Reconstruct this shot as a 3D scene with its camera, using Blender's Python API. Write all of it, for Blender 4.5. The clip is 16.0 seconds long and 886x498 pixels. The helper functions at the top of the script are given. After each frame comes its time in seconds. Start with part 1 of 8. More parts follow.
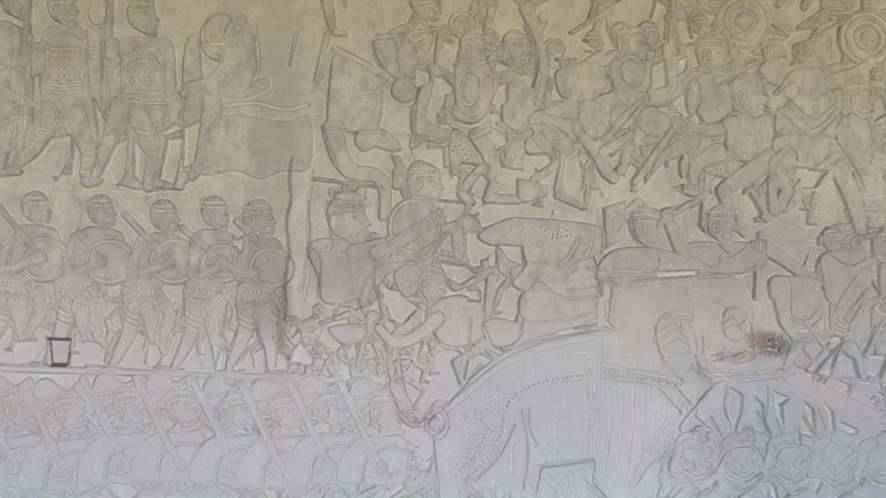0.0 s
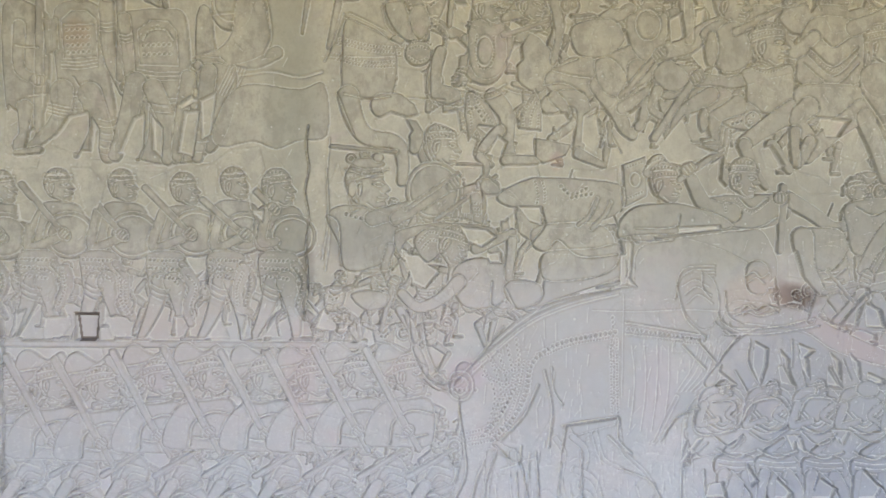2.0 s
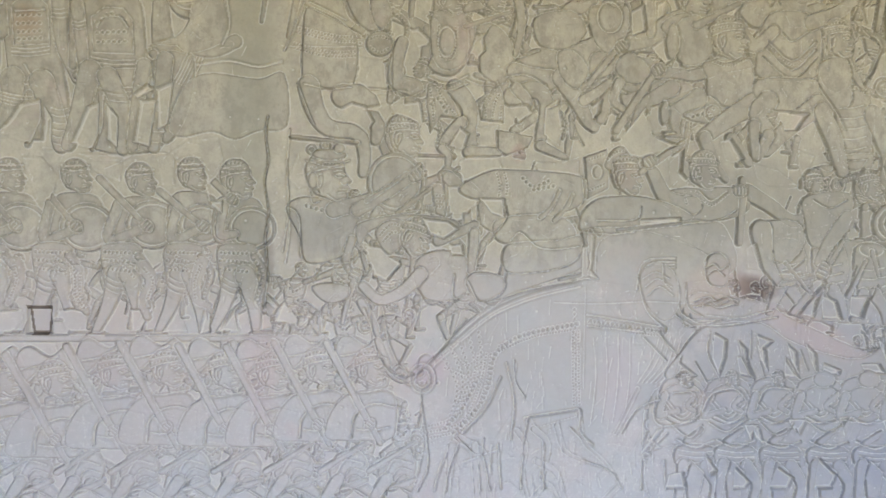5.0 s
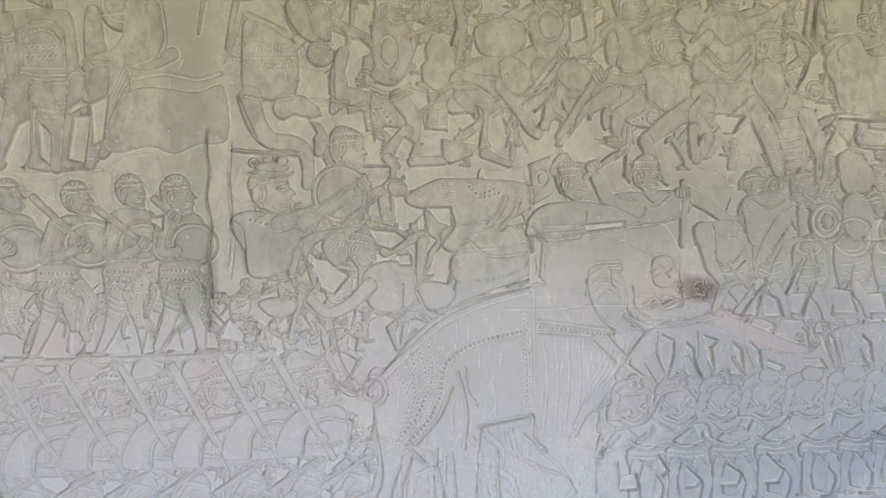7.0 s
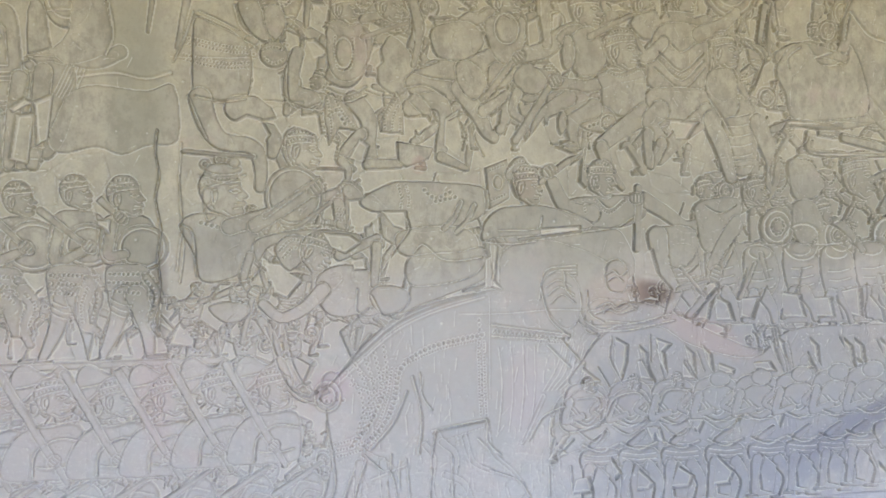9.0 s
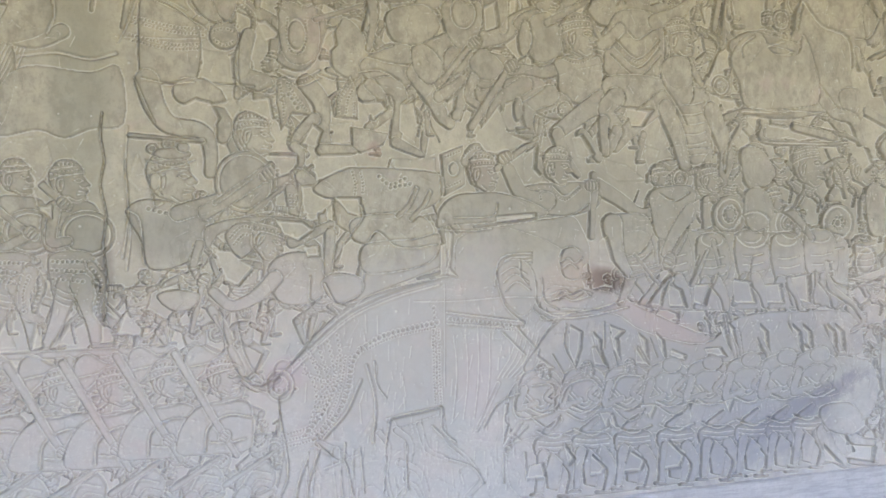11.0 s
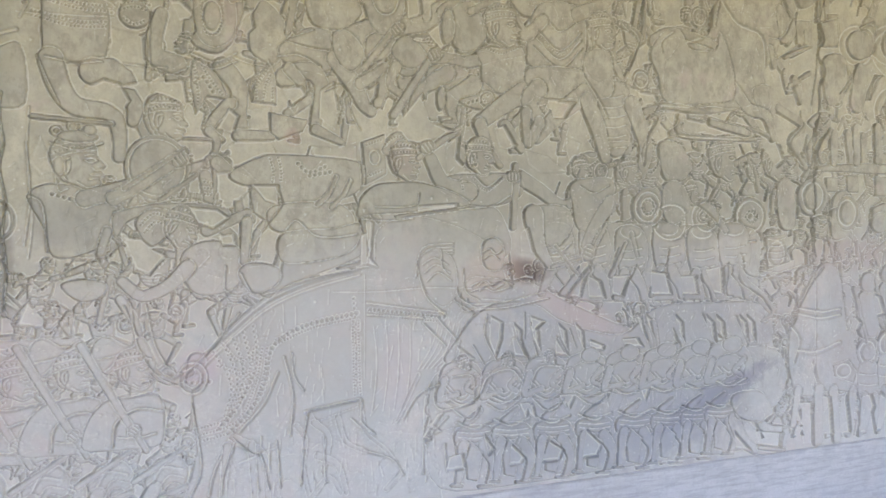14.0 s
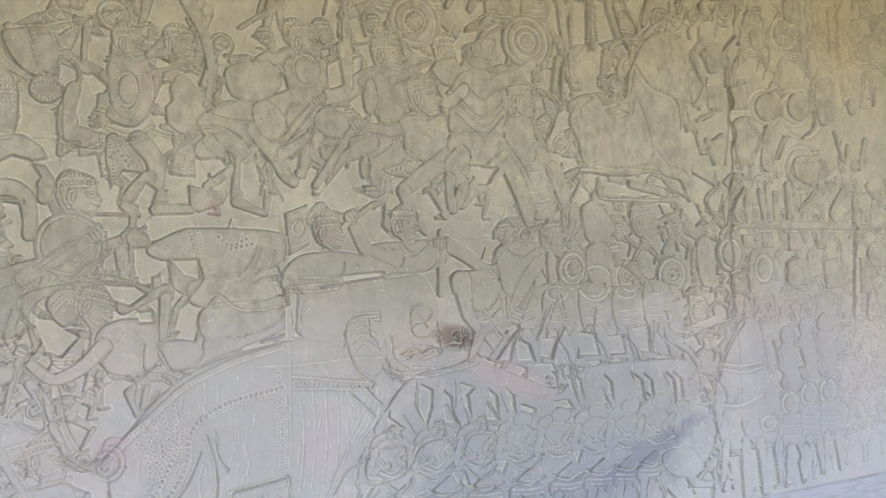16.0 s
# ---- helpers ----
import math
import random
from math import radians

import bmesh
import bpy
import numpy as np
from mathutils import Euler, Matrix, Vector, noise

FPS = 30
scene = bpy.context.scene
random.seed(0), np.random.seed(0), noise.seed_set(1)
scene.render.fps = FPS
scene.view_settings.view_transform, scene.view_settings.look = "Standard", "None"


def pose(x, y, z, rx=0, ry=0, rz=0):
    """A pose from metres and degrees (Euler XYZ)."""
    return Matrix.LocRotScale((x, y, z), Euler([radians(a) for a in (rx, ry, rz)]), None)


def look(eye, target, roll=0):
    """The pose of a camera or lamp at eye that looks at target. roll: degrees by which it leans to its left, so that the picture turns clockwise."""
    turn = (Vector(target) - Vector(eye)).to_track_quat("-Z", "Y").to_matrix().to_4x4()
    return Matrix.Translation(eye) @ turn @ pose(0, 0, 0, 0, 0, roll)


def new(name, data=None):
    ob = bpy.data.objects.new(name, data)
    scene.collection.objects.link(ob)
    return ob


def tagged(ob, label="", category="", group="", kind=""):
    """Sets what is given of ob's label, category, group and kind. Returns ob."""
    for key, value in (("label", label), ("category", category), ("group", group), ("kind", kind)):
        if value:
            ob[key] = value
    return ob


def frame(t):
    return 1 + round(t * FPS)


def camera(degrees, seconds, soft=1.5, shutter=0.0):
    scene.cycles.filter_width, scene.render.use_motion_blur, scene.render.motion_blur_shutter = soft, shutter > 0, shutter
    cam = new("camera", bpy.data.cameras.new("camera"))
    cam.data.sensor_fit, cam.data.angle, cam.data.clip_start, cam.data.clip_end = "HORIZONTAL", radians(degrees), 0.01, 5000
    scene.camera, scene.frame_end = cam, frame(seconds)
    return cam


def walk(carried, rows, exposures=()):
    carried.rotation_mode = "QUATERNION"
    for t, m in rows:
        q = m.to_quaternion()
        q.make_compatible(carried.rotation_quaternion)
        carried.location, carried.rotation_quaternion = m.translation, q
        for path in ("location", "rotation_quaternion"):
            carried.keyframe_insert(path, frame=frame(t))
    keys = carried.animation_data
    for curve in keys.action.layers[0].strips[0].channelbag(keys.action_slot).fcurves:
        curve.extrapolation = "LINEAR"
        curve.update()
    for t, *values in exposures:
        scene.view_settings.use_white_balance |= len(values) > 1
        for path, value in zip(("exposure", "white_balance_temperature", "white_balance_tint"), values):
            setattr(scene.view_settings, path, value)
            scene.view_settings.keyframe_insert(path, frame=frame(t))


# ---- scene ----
cam = camera(56.69, 16.0, soft=1.6)
PATH = [
    (0.0, -0.0000, -0.0449, 1.6000, -7.510, 2.185, -2.756),
    (0.5, 0.0029, -0.0449, 1.6018, -7.665, 0.696, -1.137),
    (1.0, 0.0041, -0.0481, 1.6006, -6.158, 0.690, -0.220),
    (1.5, 0.0040, -0.0482, 1.5997, -5.771, 0.062, -0.389),
    (2.0, 0.0028, -0.0458, 1.5971, -6.030, -0.350, -0.880),
    (2.5, 0.0057, -0.0409, 1.5942, -6.718, -0.341, -0.777),
    (3.0, 0.0079, -0.0419, 1.5930, -6.348, -0.240, -0.664),
    (3.5, 0.0077, -0.0434, 1.5931, -6.242, -0.271, -0.606),
    (4.0, 0.0118, -0.0413, 1.5925, -6.512, -0.624, -0.230),
    (4.5, 0.0193, -0.0355, 1.5954, -7.391, -0.852, -0.680),
    (7.0, 0.0305, -0.0173, 1.5948, -11.886, -0.128, 0.789),
    (7.5, 0.0339, -0.0110, 1.5988, -13.333, 0.273, 0.611),
    (8.0, 0.0380, -0.0069, 1.6070, -14.106, 0.053, 0.561),
    (10.5, 0.0560, 0.0166, 1.6447, -16.497, -1.300, 0.306),
    (11.0, 0.0632, 0.0240, 1.6498, -17.727, -1.892, 0.245),
    (11.5, 0.0692, 0.0366, 1.6492, -19.097, -2.620, 0.306),
    (12.0, 0.0768, 0.0379, 1.6501, -19.747, -2.614, 0.459),
    (12.5, 0.0803, 0.0343, 1.6538, -19.495, -2.719, -0.477),
    (13.0, 0.0841, 0.0326, 1.6523, -19.999, -2.355, -0.129),
    (13.5, 0.0904, 0.0402, 1.6521, -21.230, -2.489, -0.283),
    (14.0, 0.0980, 0.0450, 1.6477, -22.711, -2.558, -0.385),
    (14.5, 0.1114, 0.0508, 1.6486, -24.046, -2.513, -0.389),
    (15.0, 0.1206, 0.0508, 1.6525, -25.009, -2.601, -0.210),
    (15.5, 0.1314, 0.0554, 1.6683, -26.105, -2.350, 1.580),
    (16.0, 0.1351, 0.0459, 1.7027, -27.230, 1.086, 1.048),
]
EXPOSURES = [(0.0, 3.49, 6600, 29), (16.0, 3.49, 6600, 29)]
walk(cam, [(t, pose(x, y, z, 90 + pitch, roll, yaw)) for t, x, y, z, yaw, pitch, roll in PATH], EXPOSURES)

# ---- light: open sky and a sunlit lawn outside the gallery ----
world = bpy.data.worlds.new("sky")
scene.world = world
world.use_nodes = True
wn = world.node_tree.nodes
sky = wn.new("ShaderNodeTexSky")
sky.sky_type, sky.sun_disc = "NISHITA", False
sky.sun_elevation, sky.sun_rotation = radians(52), radians(-25)
wn["Background"].inputs["Strength"].default_value = 0.12
world.node_tree.links.new(sky.outputs["Color"], wn["Background"].inputs["Color"])
sun = new("sun", bpy.data.lights.new("sun", "SUN"))
sun.data.energy, sun.data.angle, sun.data.color = 4.0, radians(0.5), (1.0, 0.95, 0.86)
sun.matrix_world = look((0, 0, 0), (0.42 * math.cos(radians(52)), -0.9 * math.cos(radians(52)), -math.sin(radians(52))))


# ---- materials ----
def stone(name, colour, warm, rough=0.85, bump=0.35, zone=True, grain=None, grime=0.0):
    """Sandstone: grain, soft blotches and stains; the lower wall is worn grey where it has been touched for ages."""
    m = bpy.data.materials.new(name)
    m.use_nodes = True
    n, l = m.node_tree.nodes, m.node_tree.links
    b = n["Principled BSDF"]
    b.inputs["Roughness"].default_value = rough
    b.inputs["Specular IOR Level"].default_value = 0.25
    geo = n.new("ShaderNodeNewGeometry")

    def tex(scale, detail, rough_=0.6, stretch=None):
        t = n.new("ShaderNodeTexNoise")
        t.inputs["Scale"].default_value, t.inputs["Detail"].default_value, t.inputs["Roughness"].default_value = scale, detail, rough_
        if stretch:
            mp = n.new("ShaderNodeMapping")
            mp.inputs["Scale"].default_value = stretch
            l.new(geo.outputs["Position"], mp.inputs["Vector"])
            l.new(mp.outputs["Vector"], t.inputs["Vector"])
        else:
            l.new(geo.outputs["Position"], t.inputs["Vector"])
        return t.outputs["Fac"]

    def ramp(fac, lo, hi, a=0.0, c=1.0):
        r = n.new("ShaderNodeMapRange")
        r.interpolation_type = "SMOOTHSTEP"
        for k, v in zip(("From Min", "From Max", "To Min", "To Max"), (lo, hi, a, c)):
            r.inputs[k].default_value = v
        l.new(fac, r.inputs["Value"])
        return r.outputs["Result"]

    def mix(fac, a, c, how="MIX"):
        x = n.new("ShaderNodeMix")
        x.data_type, x.blend_type = "RGBA", how
        for key, v in ((0, fac), (6, a), (7, c)):
            if hasattr(v, "node"):
                l.new(v, x.inputs[key])
            else:
                x.inputs[key].default_value = (*v, 1) if isinstance(v, tuple) else v
        return x.outputs[2]

    def maths(op, a, c):
        x = n.new("ShaderNodeMath")
        x.operation = op
        for k, v in enumerate((a, c)):
            if hasattr(v, "node"):
                l.new(v, x.inputs[k])
            else:
                x.inputs[k].default_value = v
        return x.outputs[0]

    sep = n.new("ShaderNodeSeparateXYZ")
    l.new(geo.outputs["Position"], sep.inputs[0])
    px, pz = sep.outputs["X"], sep.outputs["Z"]
    # two scales of tone
    out = mix(ramp(tex(2.2, 4), 0.35, 0.68), colour, warm)
    out = mix(maths("MULTIPLY", ramp(tex(20, 6, 0.7), 0.47, 0.66), 0.22), out, tuple(c * 0.70 for c in colour))
    out = mix(maths("MULTIPLY", ramp(tex(90, 4, 0.7), 0.50, 0.62), 0.22), out, tuple(c * 0.62 for c in colour))
    out = mix(maths("MULTIPLY", ramp(tex(50, 5, 0.75), 0.53, 0.66), 0.25), out, tuple(min(1, c * 1.25) for c in colour))
    out = mix(maths("MULTIPLY", ramp(tex(6, 6, 0.7), 0.5, 0.62), 0.4), out, tuple(c * 0.78 for c in colour))
    if zone and grime:
        # dark smears where the figures have been handled
        smear = maths("MULTIPLY", ramp(tex(7, 5, 0.65), 0.40, 0.62), grime)
        out = mix(smear, out, (0.24, 0.225, 0.185))
        out = mix(maths("MULTIPLY", ramp(tex(1.0, 6, 0.72, (26, 26, 17)), 0.45, 0.62), min(1.0, grime * 1.5)), out, (0.22, 0.205, 0.165))
    if zone:
        # rubbed grey stone below an uneven tide line, pinkish along the line
        tide = maths("ADD", pz, maths("MULTIPLY", tex(3.0, 5), 0.5))
        low = ramp(tide, 1.86, 1.55)
        grey, rose = (0.475, 0.46, 0.425), (0.49, 0.45, 0.41)
        shade = sum(colour) / 3 / 0.40
        worn = mix(ramp(tex(4.5, 3), 0.42, 0.6), tuple(c * (0.6 + 0.4 * shade) for c in grey), tuple(c * (0.6 + 0.4 * shade) for c in rose))
        worn = mix(maths("MULTIPLY", ramp(tex(20, 6, 0.7), 0.48, 0.66), 0.22), worn, tuple(c * 0.78 for c in grey))
        worn = mix(maths("MULTIPLY", ramp(tex(60, 5, 0.75), 0.52, 0.64), 0.4), worn, tuple(c * 1.2 for c in grey))
        out = mix(maths("MULTIPLY", low, 0.88), out, worn)
        # a broad rosy band where the damp once stood
        band = maths("MULTIPLY", ramp(tide, 1.05, 1.42), ramp(tide, 1.95, 1.6))
        out = mix(maths("MULTIPLY", maths("MULTIPLY", band, ramp(tex(4, 5, 0.65), 0.3, 0.62)), 0.6), out, (0.435, 0.375, 0.325))
        # pale pink lime patches
        pink = maths("MULTIPLY", ramp(tex(5.5, 4), 0.60, 0.72), 0.35)
        out = mix(pink, out, (0.47, 0.37, 0.33))
        def blot(x0, z0, rx, rz, turn, strength, tone, ragged=0.7):
            """A patch with its own ragged outline, for stains and broader changes of tone."""
            nonlocal out
            a, c = math.cos(radians(turn)), math.sin(radians(turn))
            u = maths("ADD", maths("MULTIPLY", maths("SUBTRACT", px, x0), a / rx), maths("MULTIPLY", maths("SUBTRACT", pz, z0), c / rx))
            v = maths("ADD", maths("MULTIPLY", maths("SUBTRACT", pz, z0), a / rz), maths("MULTIPLY", maths("SUBTRACT", px, x0), -c / rz))
            d = maths("ADD", maths("ADD", maths("MULTIPLY", u, u), maths("MULTIPLY", v, v)), maths("MULTIPLY", maths("SUBTRACT", tex(14, 5), 0.5), ragged * 2))
            out = mix(maths("MULTIPLY", ramp(d, 1.2, 0.1), strength), out, tone)

        # broad patches that darken the lower right, the flank and the far slab
        blot(2.112, 1.08, 0.95, 0.55, 0, 0.62, (0.25, 0.255, 0.25), 0.8)
        blot(0.85, 1.2, 0.55, 0.42, 0, 0.45, (0.345, 0.345, 0.32), 1.5)
        blot(1.25, 1.5, 0.4, 0.25, 0, 0.4, (0.33, 0.32, 0.28), 1.0)
        blot(3.5, 1.15, 0.5, 0.6, 0, 0.45, (0.29, 0.29, 0.29), 1.0)
        blot(1.95, 0.72, 0.8, 0.16, 4, 0.4, (0.26, 0.265, 0.27), 0.9)
        blot(-0.231, 2.141, 0.106, 0.503, 0, 0.55, (0.27, 0.26, 0.2), 0.5)
        blot(-0.235, 1.576, 0.089, 0.232, 0, 0.55, (0.23, 0.22, 0.17), 0.8)
        blot(-0.166, 1.459, 0.031, 0.185, 0, 0.55, (0.18, 0.16, 0.13), 0.8)
        blot(-0.183, 1.146, 0.068, 0.214, 0, 0.45, (0.46, 0.36, 0.33), 0.7)
        # reddish damaged hole at the elephant's mouth, its inner shade painted dark
        blot(1.613, 1.426, 0.105, 0.056, -10, 0.85, (0.13, 0.085, 0.07), 0.5)
        blot(1.466, 1.427, 0.149, 0.106, 0, 0.4, (0.42, 0.32, 0.26), 0.7)
        blot(1.844, 1.260, 0.26, 0.07, -22, 0.6, (0.44, 0.33, 0.29), 0.7)
        blot(-0.675, 1.126, 0.072, 0.060, 0, 0.4, (0.46, 0.36, 0.33), 0.7)
        blot(-0.942, 2.280, 0.056, 0.063, 0, 0.5, (0.36, 0.26, 0.17), 0.7)
        blot(1.106, 1.831, 0.063, 0.063, 0, 0.45, (0.3, 0.22, 0.18), 0.7)
        blot(0.707, 1.898, 0.033, 0.037, 0, 0.55, (0.4, 0.28, 0.23), 0.7)
        blot(0.037, 1.618, 0.177, 0.108, 0, 0.5, (0.26, 0.25, 0.215), 0.7)
        blot(1.395, 1.845, 0.076, 0.055, 0, 0.5, (0.2, 0.18, 0.15), 0.7)
        blot(1.094, 1.076, 0.094, 0.188, 0, 0.4, (0.46, 0.38, 0.36), 0.7)
        blot(0.400, 1.132, 0.080, 0.072, 0, 0.5, (0.47, 0.36, 0.36), 0.7)
        blot(2.527, 0.861, 0.415, 0.061, 20, 0.7, (0.19, 0.19, 0.22), 1.0)
        blot(2.259, 0.793, 0.370, 0.212, 12, 0.4, (0.27, 0.28, 0.31), 0.7)
        blot(1.586, 1.056, 0.209, 0.256, 0, 0.25, (0.3, 0.31, 0.32), 0.7)
        blot(2.154, 1.717, 1.1, 0.2, -2, 0.42, (0.26, 0.245, 0.2), 0.8)
        blot(1.364, 2.039, 0.370, 0.240, 0, 0.28, (0.27, 0.255, 0.21), 0.8)
        blot(0.872, 1.797, 0.831, 0.119, 0, 0.2, (0.28, 0.265, 0.21), 0.8)
        blot(3.280, 1.468, 0.341, 0.093, 0, 0.4, (0.36, 0.28, 0.25), 0.7)
        blot(2.024, 1.280, 0.754, 0.151, 0, 0.25, (0.3, 0.3, 0.31), 0.7)
        blot(3.857, 2.847, 0.249, 0.320, 0, 0.4, (0.47, 0.38, 0.25), 0.7)
        blot(-0.895, 1.295, 0.041, 0.045, 0, 0.4, (0.42, 0.38, 0.36), 0.3)
        blot(2.324, 0.496, 0.431, 0.108, 6, 0.5, (0.25, 0.25, 0.28), 0.9)
        blot(1.95, 1.72, 1.2, 0.26, 0, 0.38, (0.27, 0.255, 0.21), 0.9)
        blot(1.639, 0.786, 0.472, 0.212, 0, 0.3, (0.3, 0.3, 0.3), 0.8)
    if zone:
        # dust and a bright edge halo, put into the colour by relief height
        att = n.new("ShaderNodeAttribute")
        att.attribute_name = "dust_halo"
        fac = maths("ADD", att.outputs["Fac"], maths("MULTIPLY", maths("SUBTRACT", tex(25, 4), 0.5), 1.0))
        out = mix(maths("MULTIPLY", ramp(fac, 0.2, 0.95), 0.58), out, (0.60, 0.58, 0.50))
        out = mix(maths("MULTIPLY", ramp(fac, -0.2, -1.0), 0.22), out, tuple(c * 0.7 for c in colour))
    if grain:
        out = mix(maths("MULTIPLY", ramp(tex(1.0, 5, 0.7, grain), 0.47, 0.6), 0.45), out, tuple(c * 0.68 for c in colour))
        out = mix(maths("MULTIPLY", ramp(tex(1.7, 5, 0.7, grain), 0.52, 0.62), 0.4), out, tuple(c * 1.25 for c in colour))
    l.new(out, b.inputs["Base Color"])
    bp = n.new("ShaderNodeBump")
    bp.inputs["Strength"].default_value, bp.inputs["Distance"].default_value = bump, 0.004
    h = maths("ADD", maths("MULTIPLY", tex(45, 6, 0.75), 1.6), maths("MULTIPLY", tex(330, 3), 0.3))
    l.new(h, bp.inputs["Height"])
    l.new(bp.outputs["Normal"], b.inputs["Normal"])
    return m


GROUND = stone("sandstone recessed ground", (0.43, 0.40, 0.31), (0.46, 0.425, 0.325), grime=0.16)
PATINA = stone("sandstone rubbed figures", (0.405, 0.375, 0.29), (0.44, 0.405, 0.31), 0.75, 0.25, grime=0.33)
LEDGE = stone("sandstone plinth", (0.41, 0.40, 0.39), (0.46, 0.45, 0.44), 0.8, 0.6, False, (5, 5, 55))
PLAIN = stone("plain gallery stone", (0.30, 0.29, 0.26), (0.36, 0.34, 0.29), 0.9, 0.4, False)
# pale only to throw more light up at the wall
FLOOR = stone("pale bounce floor stone", (0.56, 0.55, 0.53), (0.62, 0.60, 0.57), 0.7, 0.4, False)
GRASS = stone("sunlit dry grass", (0.20, 0.19, 0.06), (0.27, 0.23, 0.09), 0.95, 0.2, False)
# dark colour for the shade on the socket's inner edges
DARK = stone("shaded socket rim", (0.13, 0.105, 0.085), (0.20, 0.16, 0.13), 0.95, 0.5, False)


def box(name, lo, hi, material, parent=None, bevel=0.0):
    bm = bmesh.new()
    bmesh.ops.create_cube(bm, size=1)
    for v in bm.verts:
        v.co = [lo[k] + (v.co[k] + 0.5) * (hi[k] - lo[k]) for k in range(3)]
    if bevel:
        bmesh.ops.bevel(bm, geom=bm.edges, offset=bevel, segments=2, affect="EDGES")
    me = bpy.data.meshes.new(name)
    bm.to_mesh(me)
    bm.free()
    me.materials.append(material)
    ob = new(name, me)
    ob.parent = parent
    return ob


# ---- the unseen gallery round the camera ----
WALL = 2.835            # the carved wall's face
BASE = 0.581           # foot of the carving
X0, X1, Z0, Z1 = -1.4, 4.45, BASE - 0.006, 3.16
# unseen floor, its pale bounce brightens the foot of the wall
tagged(box("floor", (-9, -3.2, -0.2), (9, WALL + 0.5, 0), FLOOR), "unseen gallery floor, set pale to bounce light", "floor", kind="structure")
tagged(box("ceiling", (-9, -4.0, 4.2), (9, WALL + 0.5, 4.5), PLAIN), "plain grey stone gallery ceiling", "ceiling", kind="structure")
tagged(box("wall_west", (-9.4, -3.2, -0.2), (-9, WALL + 0.5, 4.5), PLAIN), "plain grey stone end wall", "wall", kind="structure")
tagged(box("wall_east", (9, -3.2, -0.2), (9.4, WALL + 0.5, 4.5), PLAIN), "plain grey stone end wall", "wall", kind="structure")
# added out of view to block the left sky, so light comes from right
tagged(box("wall_light_block", (-9, -3.2, 0), (-3.8, -2.8, 4.2), PLAIN), "unseen plain stone wall, added to block light from the left", "wall", kind="structure")
# unseen lintel, its height set to keep sky off the upper wall
tagged(box("lintel", (-3.8, -3.3, 3.4), (9, -2.8, 4.2), PLAIN), "unseen stone lintel over the opening, added to cut off the high sky", "lintel", kind="structure")
tagged(box("ground", (-600, -1200, -1.3), (600, 600, -1.0), GRASS), "sunlit dry lawn outside the gallery", "ground", kind="structure")

JOINT_A, JOINT_B = -0.17, 3.094    # the two upright joints between the slabs

# ---- carving: each figure is worked into one relief over the wall ----
CELL = 0.0034
NX, NZ = int((X1 - X0) / CELL) + 1, int((Z1 - Z0) / CELL) + 1
gx, gz = X0 + np.arange(NX) * CELL, Z0 + np.arange(NZ) * CELL
H = np.zeros((NZ, NX))
OWNER = np.zeros((NZ, NX), np.int32)
FIGURES = []
CUT = 1.5
UNDER = 0.35            # how far the forms behind show through the next layer


def window(xs, zs, pad):
    i0, i1 = np.searchsorted(gx, (min(xs) - pad, max(xs) + pad))
    j0, j1 = np.searchsorted(gz, (min(zs) - pad, max(zs) + pad))
    s = (slice(j0, j1), slice(i0, i1))
    xx, zz = np.meshgrid(gx[i0:i1], gz[j0:j1])
    return s, xx, zz


def smooth_line(pts, closed=False, steps=4):
    """A Catmull-Rom line through the points."""
    p = np.array(pts, float).reshape(-1, 2)
    if len(p) < 3:
        return p
    q = np.vstack([p[-1], p, p[0], p[1]]) if closed else np.vstack([2 * p[0] - p[1], p, 2 * p[-1] - p[-2]])
    out = []
    for k in range(len(q) - 3):
        a, b, c, d = q[k:k + 4]
        for t in np.arange(steps) / steps:
            out.append(0.5 * (2 * b + (c - a) * t + (2 * a - 5 * b + 4 * c - d) * t * t + (3 * b - a - 3 * c + d) * t ** 3))
    if not closed:
        out.append(p[-1])
    return np.array(out)


def line_distance(xx, zz, p, w0, w1):
    d = np.full(xx.shape, 9.0)
    n = len(p) - 1
    for k in range(n):
        (ax, az), (bx, bz) = p[k], p[k + 1]
        ux, uz = bx - ax, bz - az
        t = np.clip(((xx - ax) * ux + (zz - az) * uz) / (ux * ux + uz * uz + 1e-12), 0, 1)
        d = np.minimum(d, np.hypot(xx - ax - t * ux, zz - az - t * uz) - (w0 + (w1 - w0) * (k + t) / n) / 2)
    return d


def area_distance(xx, zz, p):
    d, inside = np.full(xx.shape, 9.0), np.zeros(xx.shape, bool)
    for (ax, az), (bx, bz) in zip(p, np.roll(p, -1, 0)):
        ux, uz = bx - ax, bz - az
        t = np.clip(((xx - ax) * ux + (zz - az) * uz) / (ux * ux + uz * uz + 1e-12), 0, 1)
        d = np.minimum(d, np.hypot(xx - ax - t * ux, zz - az - t * uz))
        if az != bz:
            inside ^= ((az > zz) != (bz > zz)) & (xx < ax + (zz - az) / (bz - az) * ux)
    return np.where(inside, -d, d)


def raise_up(s, d, height=None, edge=0.003):
    """Raises the inside of a form over what lies behind, with a cut line along its edge."""
    h = DEPTH if height is None else height
    k = np.clip(-d / edge, 0, 1)
    dome = np.clip(-d / 0.03, 0, 1) * 0.22 * h
    inside = H[s] * UNDER + h * (1 - (1 - k) ** 2) + dome
    H[s] = np.where(d < 0, inside, H[s] - 0.38 * h * np.clip(1 - d / 0.0045, 0, 1) * np.clip(H[s] / 0.012 + 0.35, 0, 1))
    OWNER[s] = np.where(d < 0.002, len(FIGURES), OWNER[s])


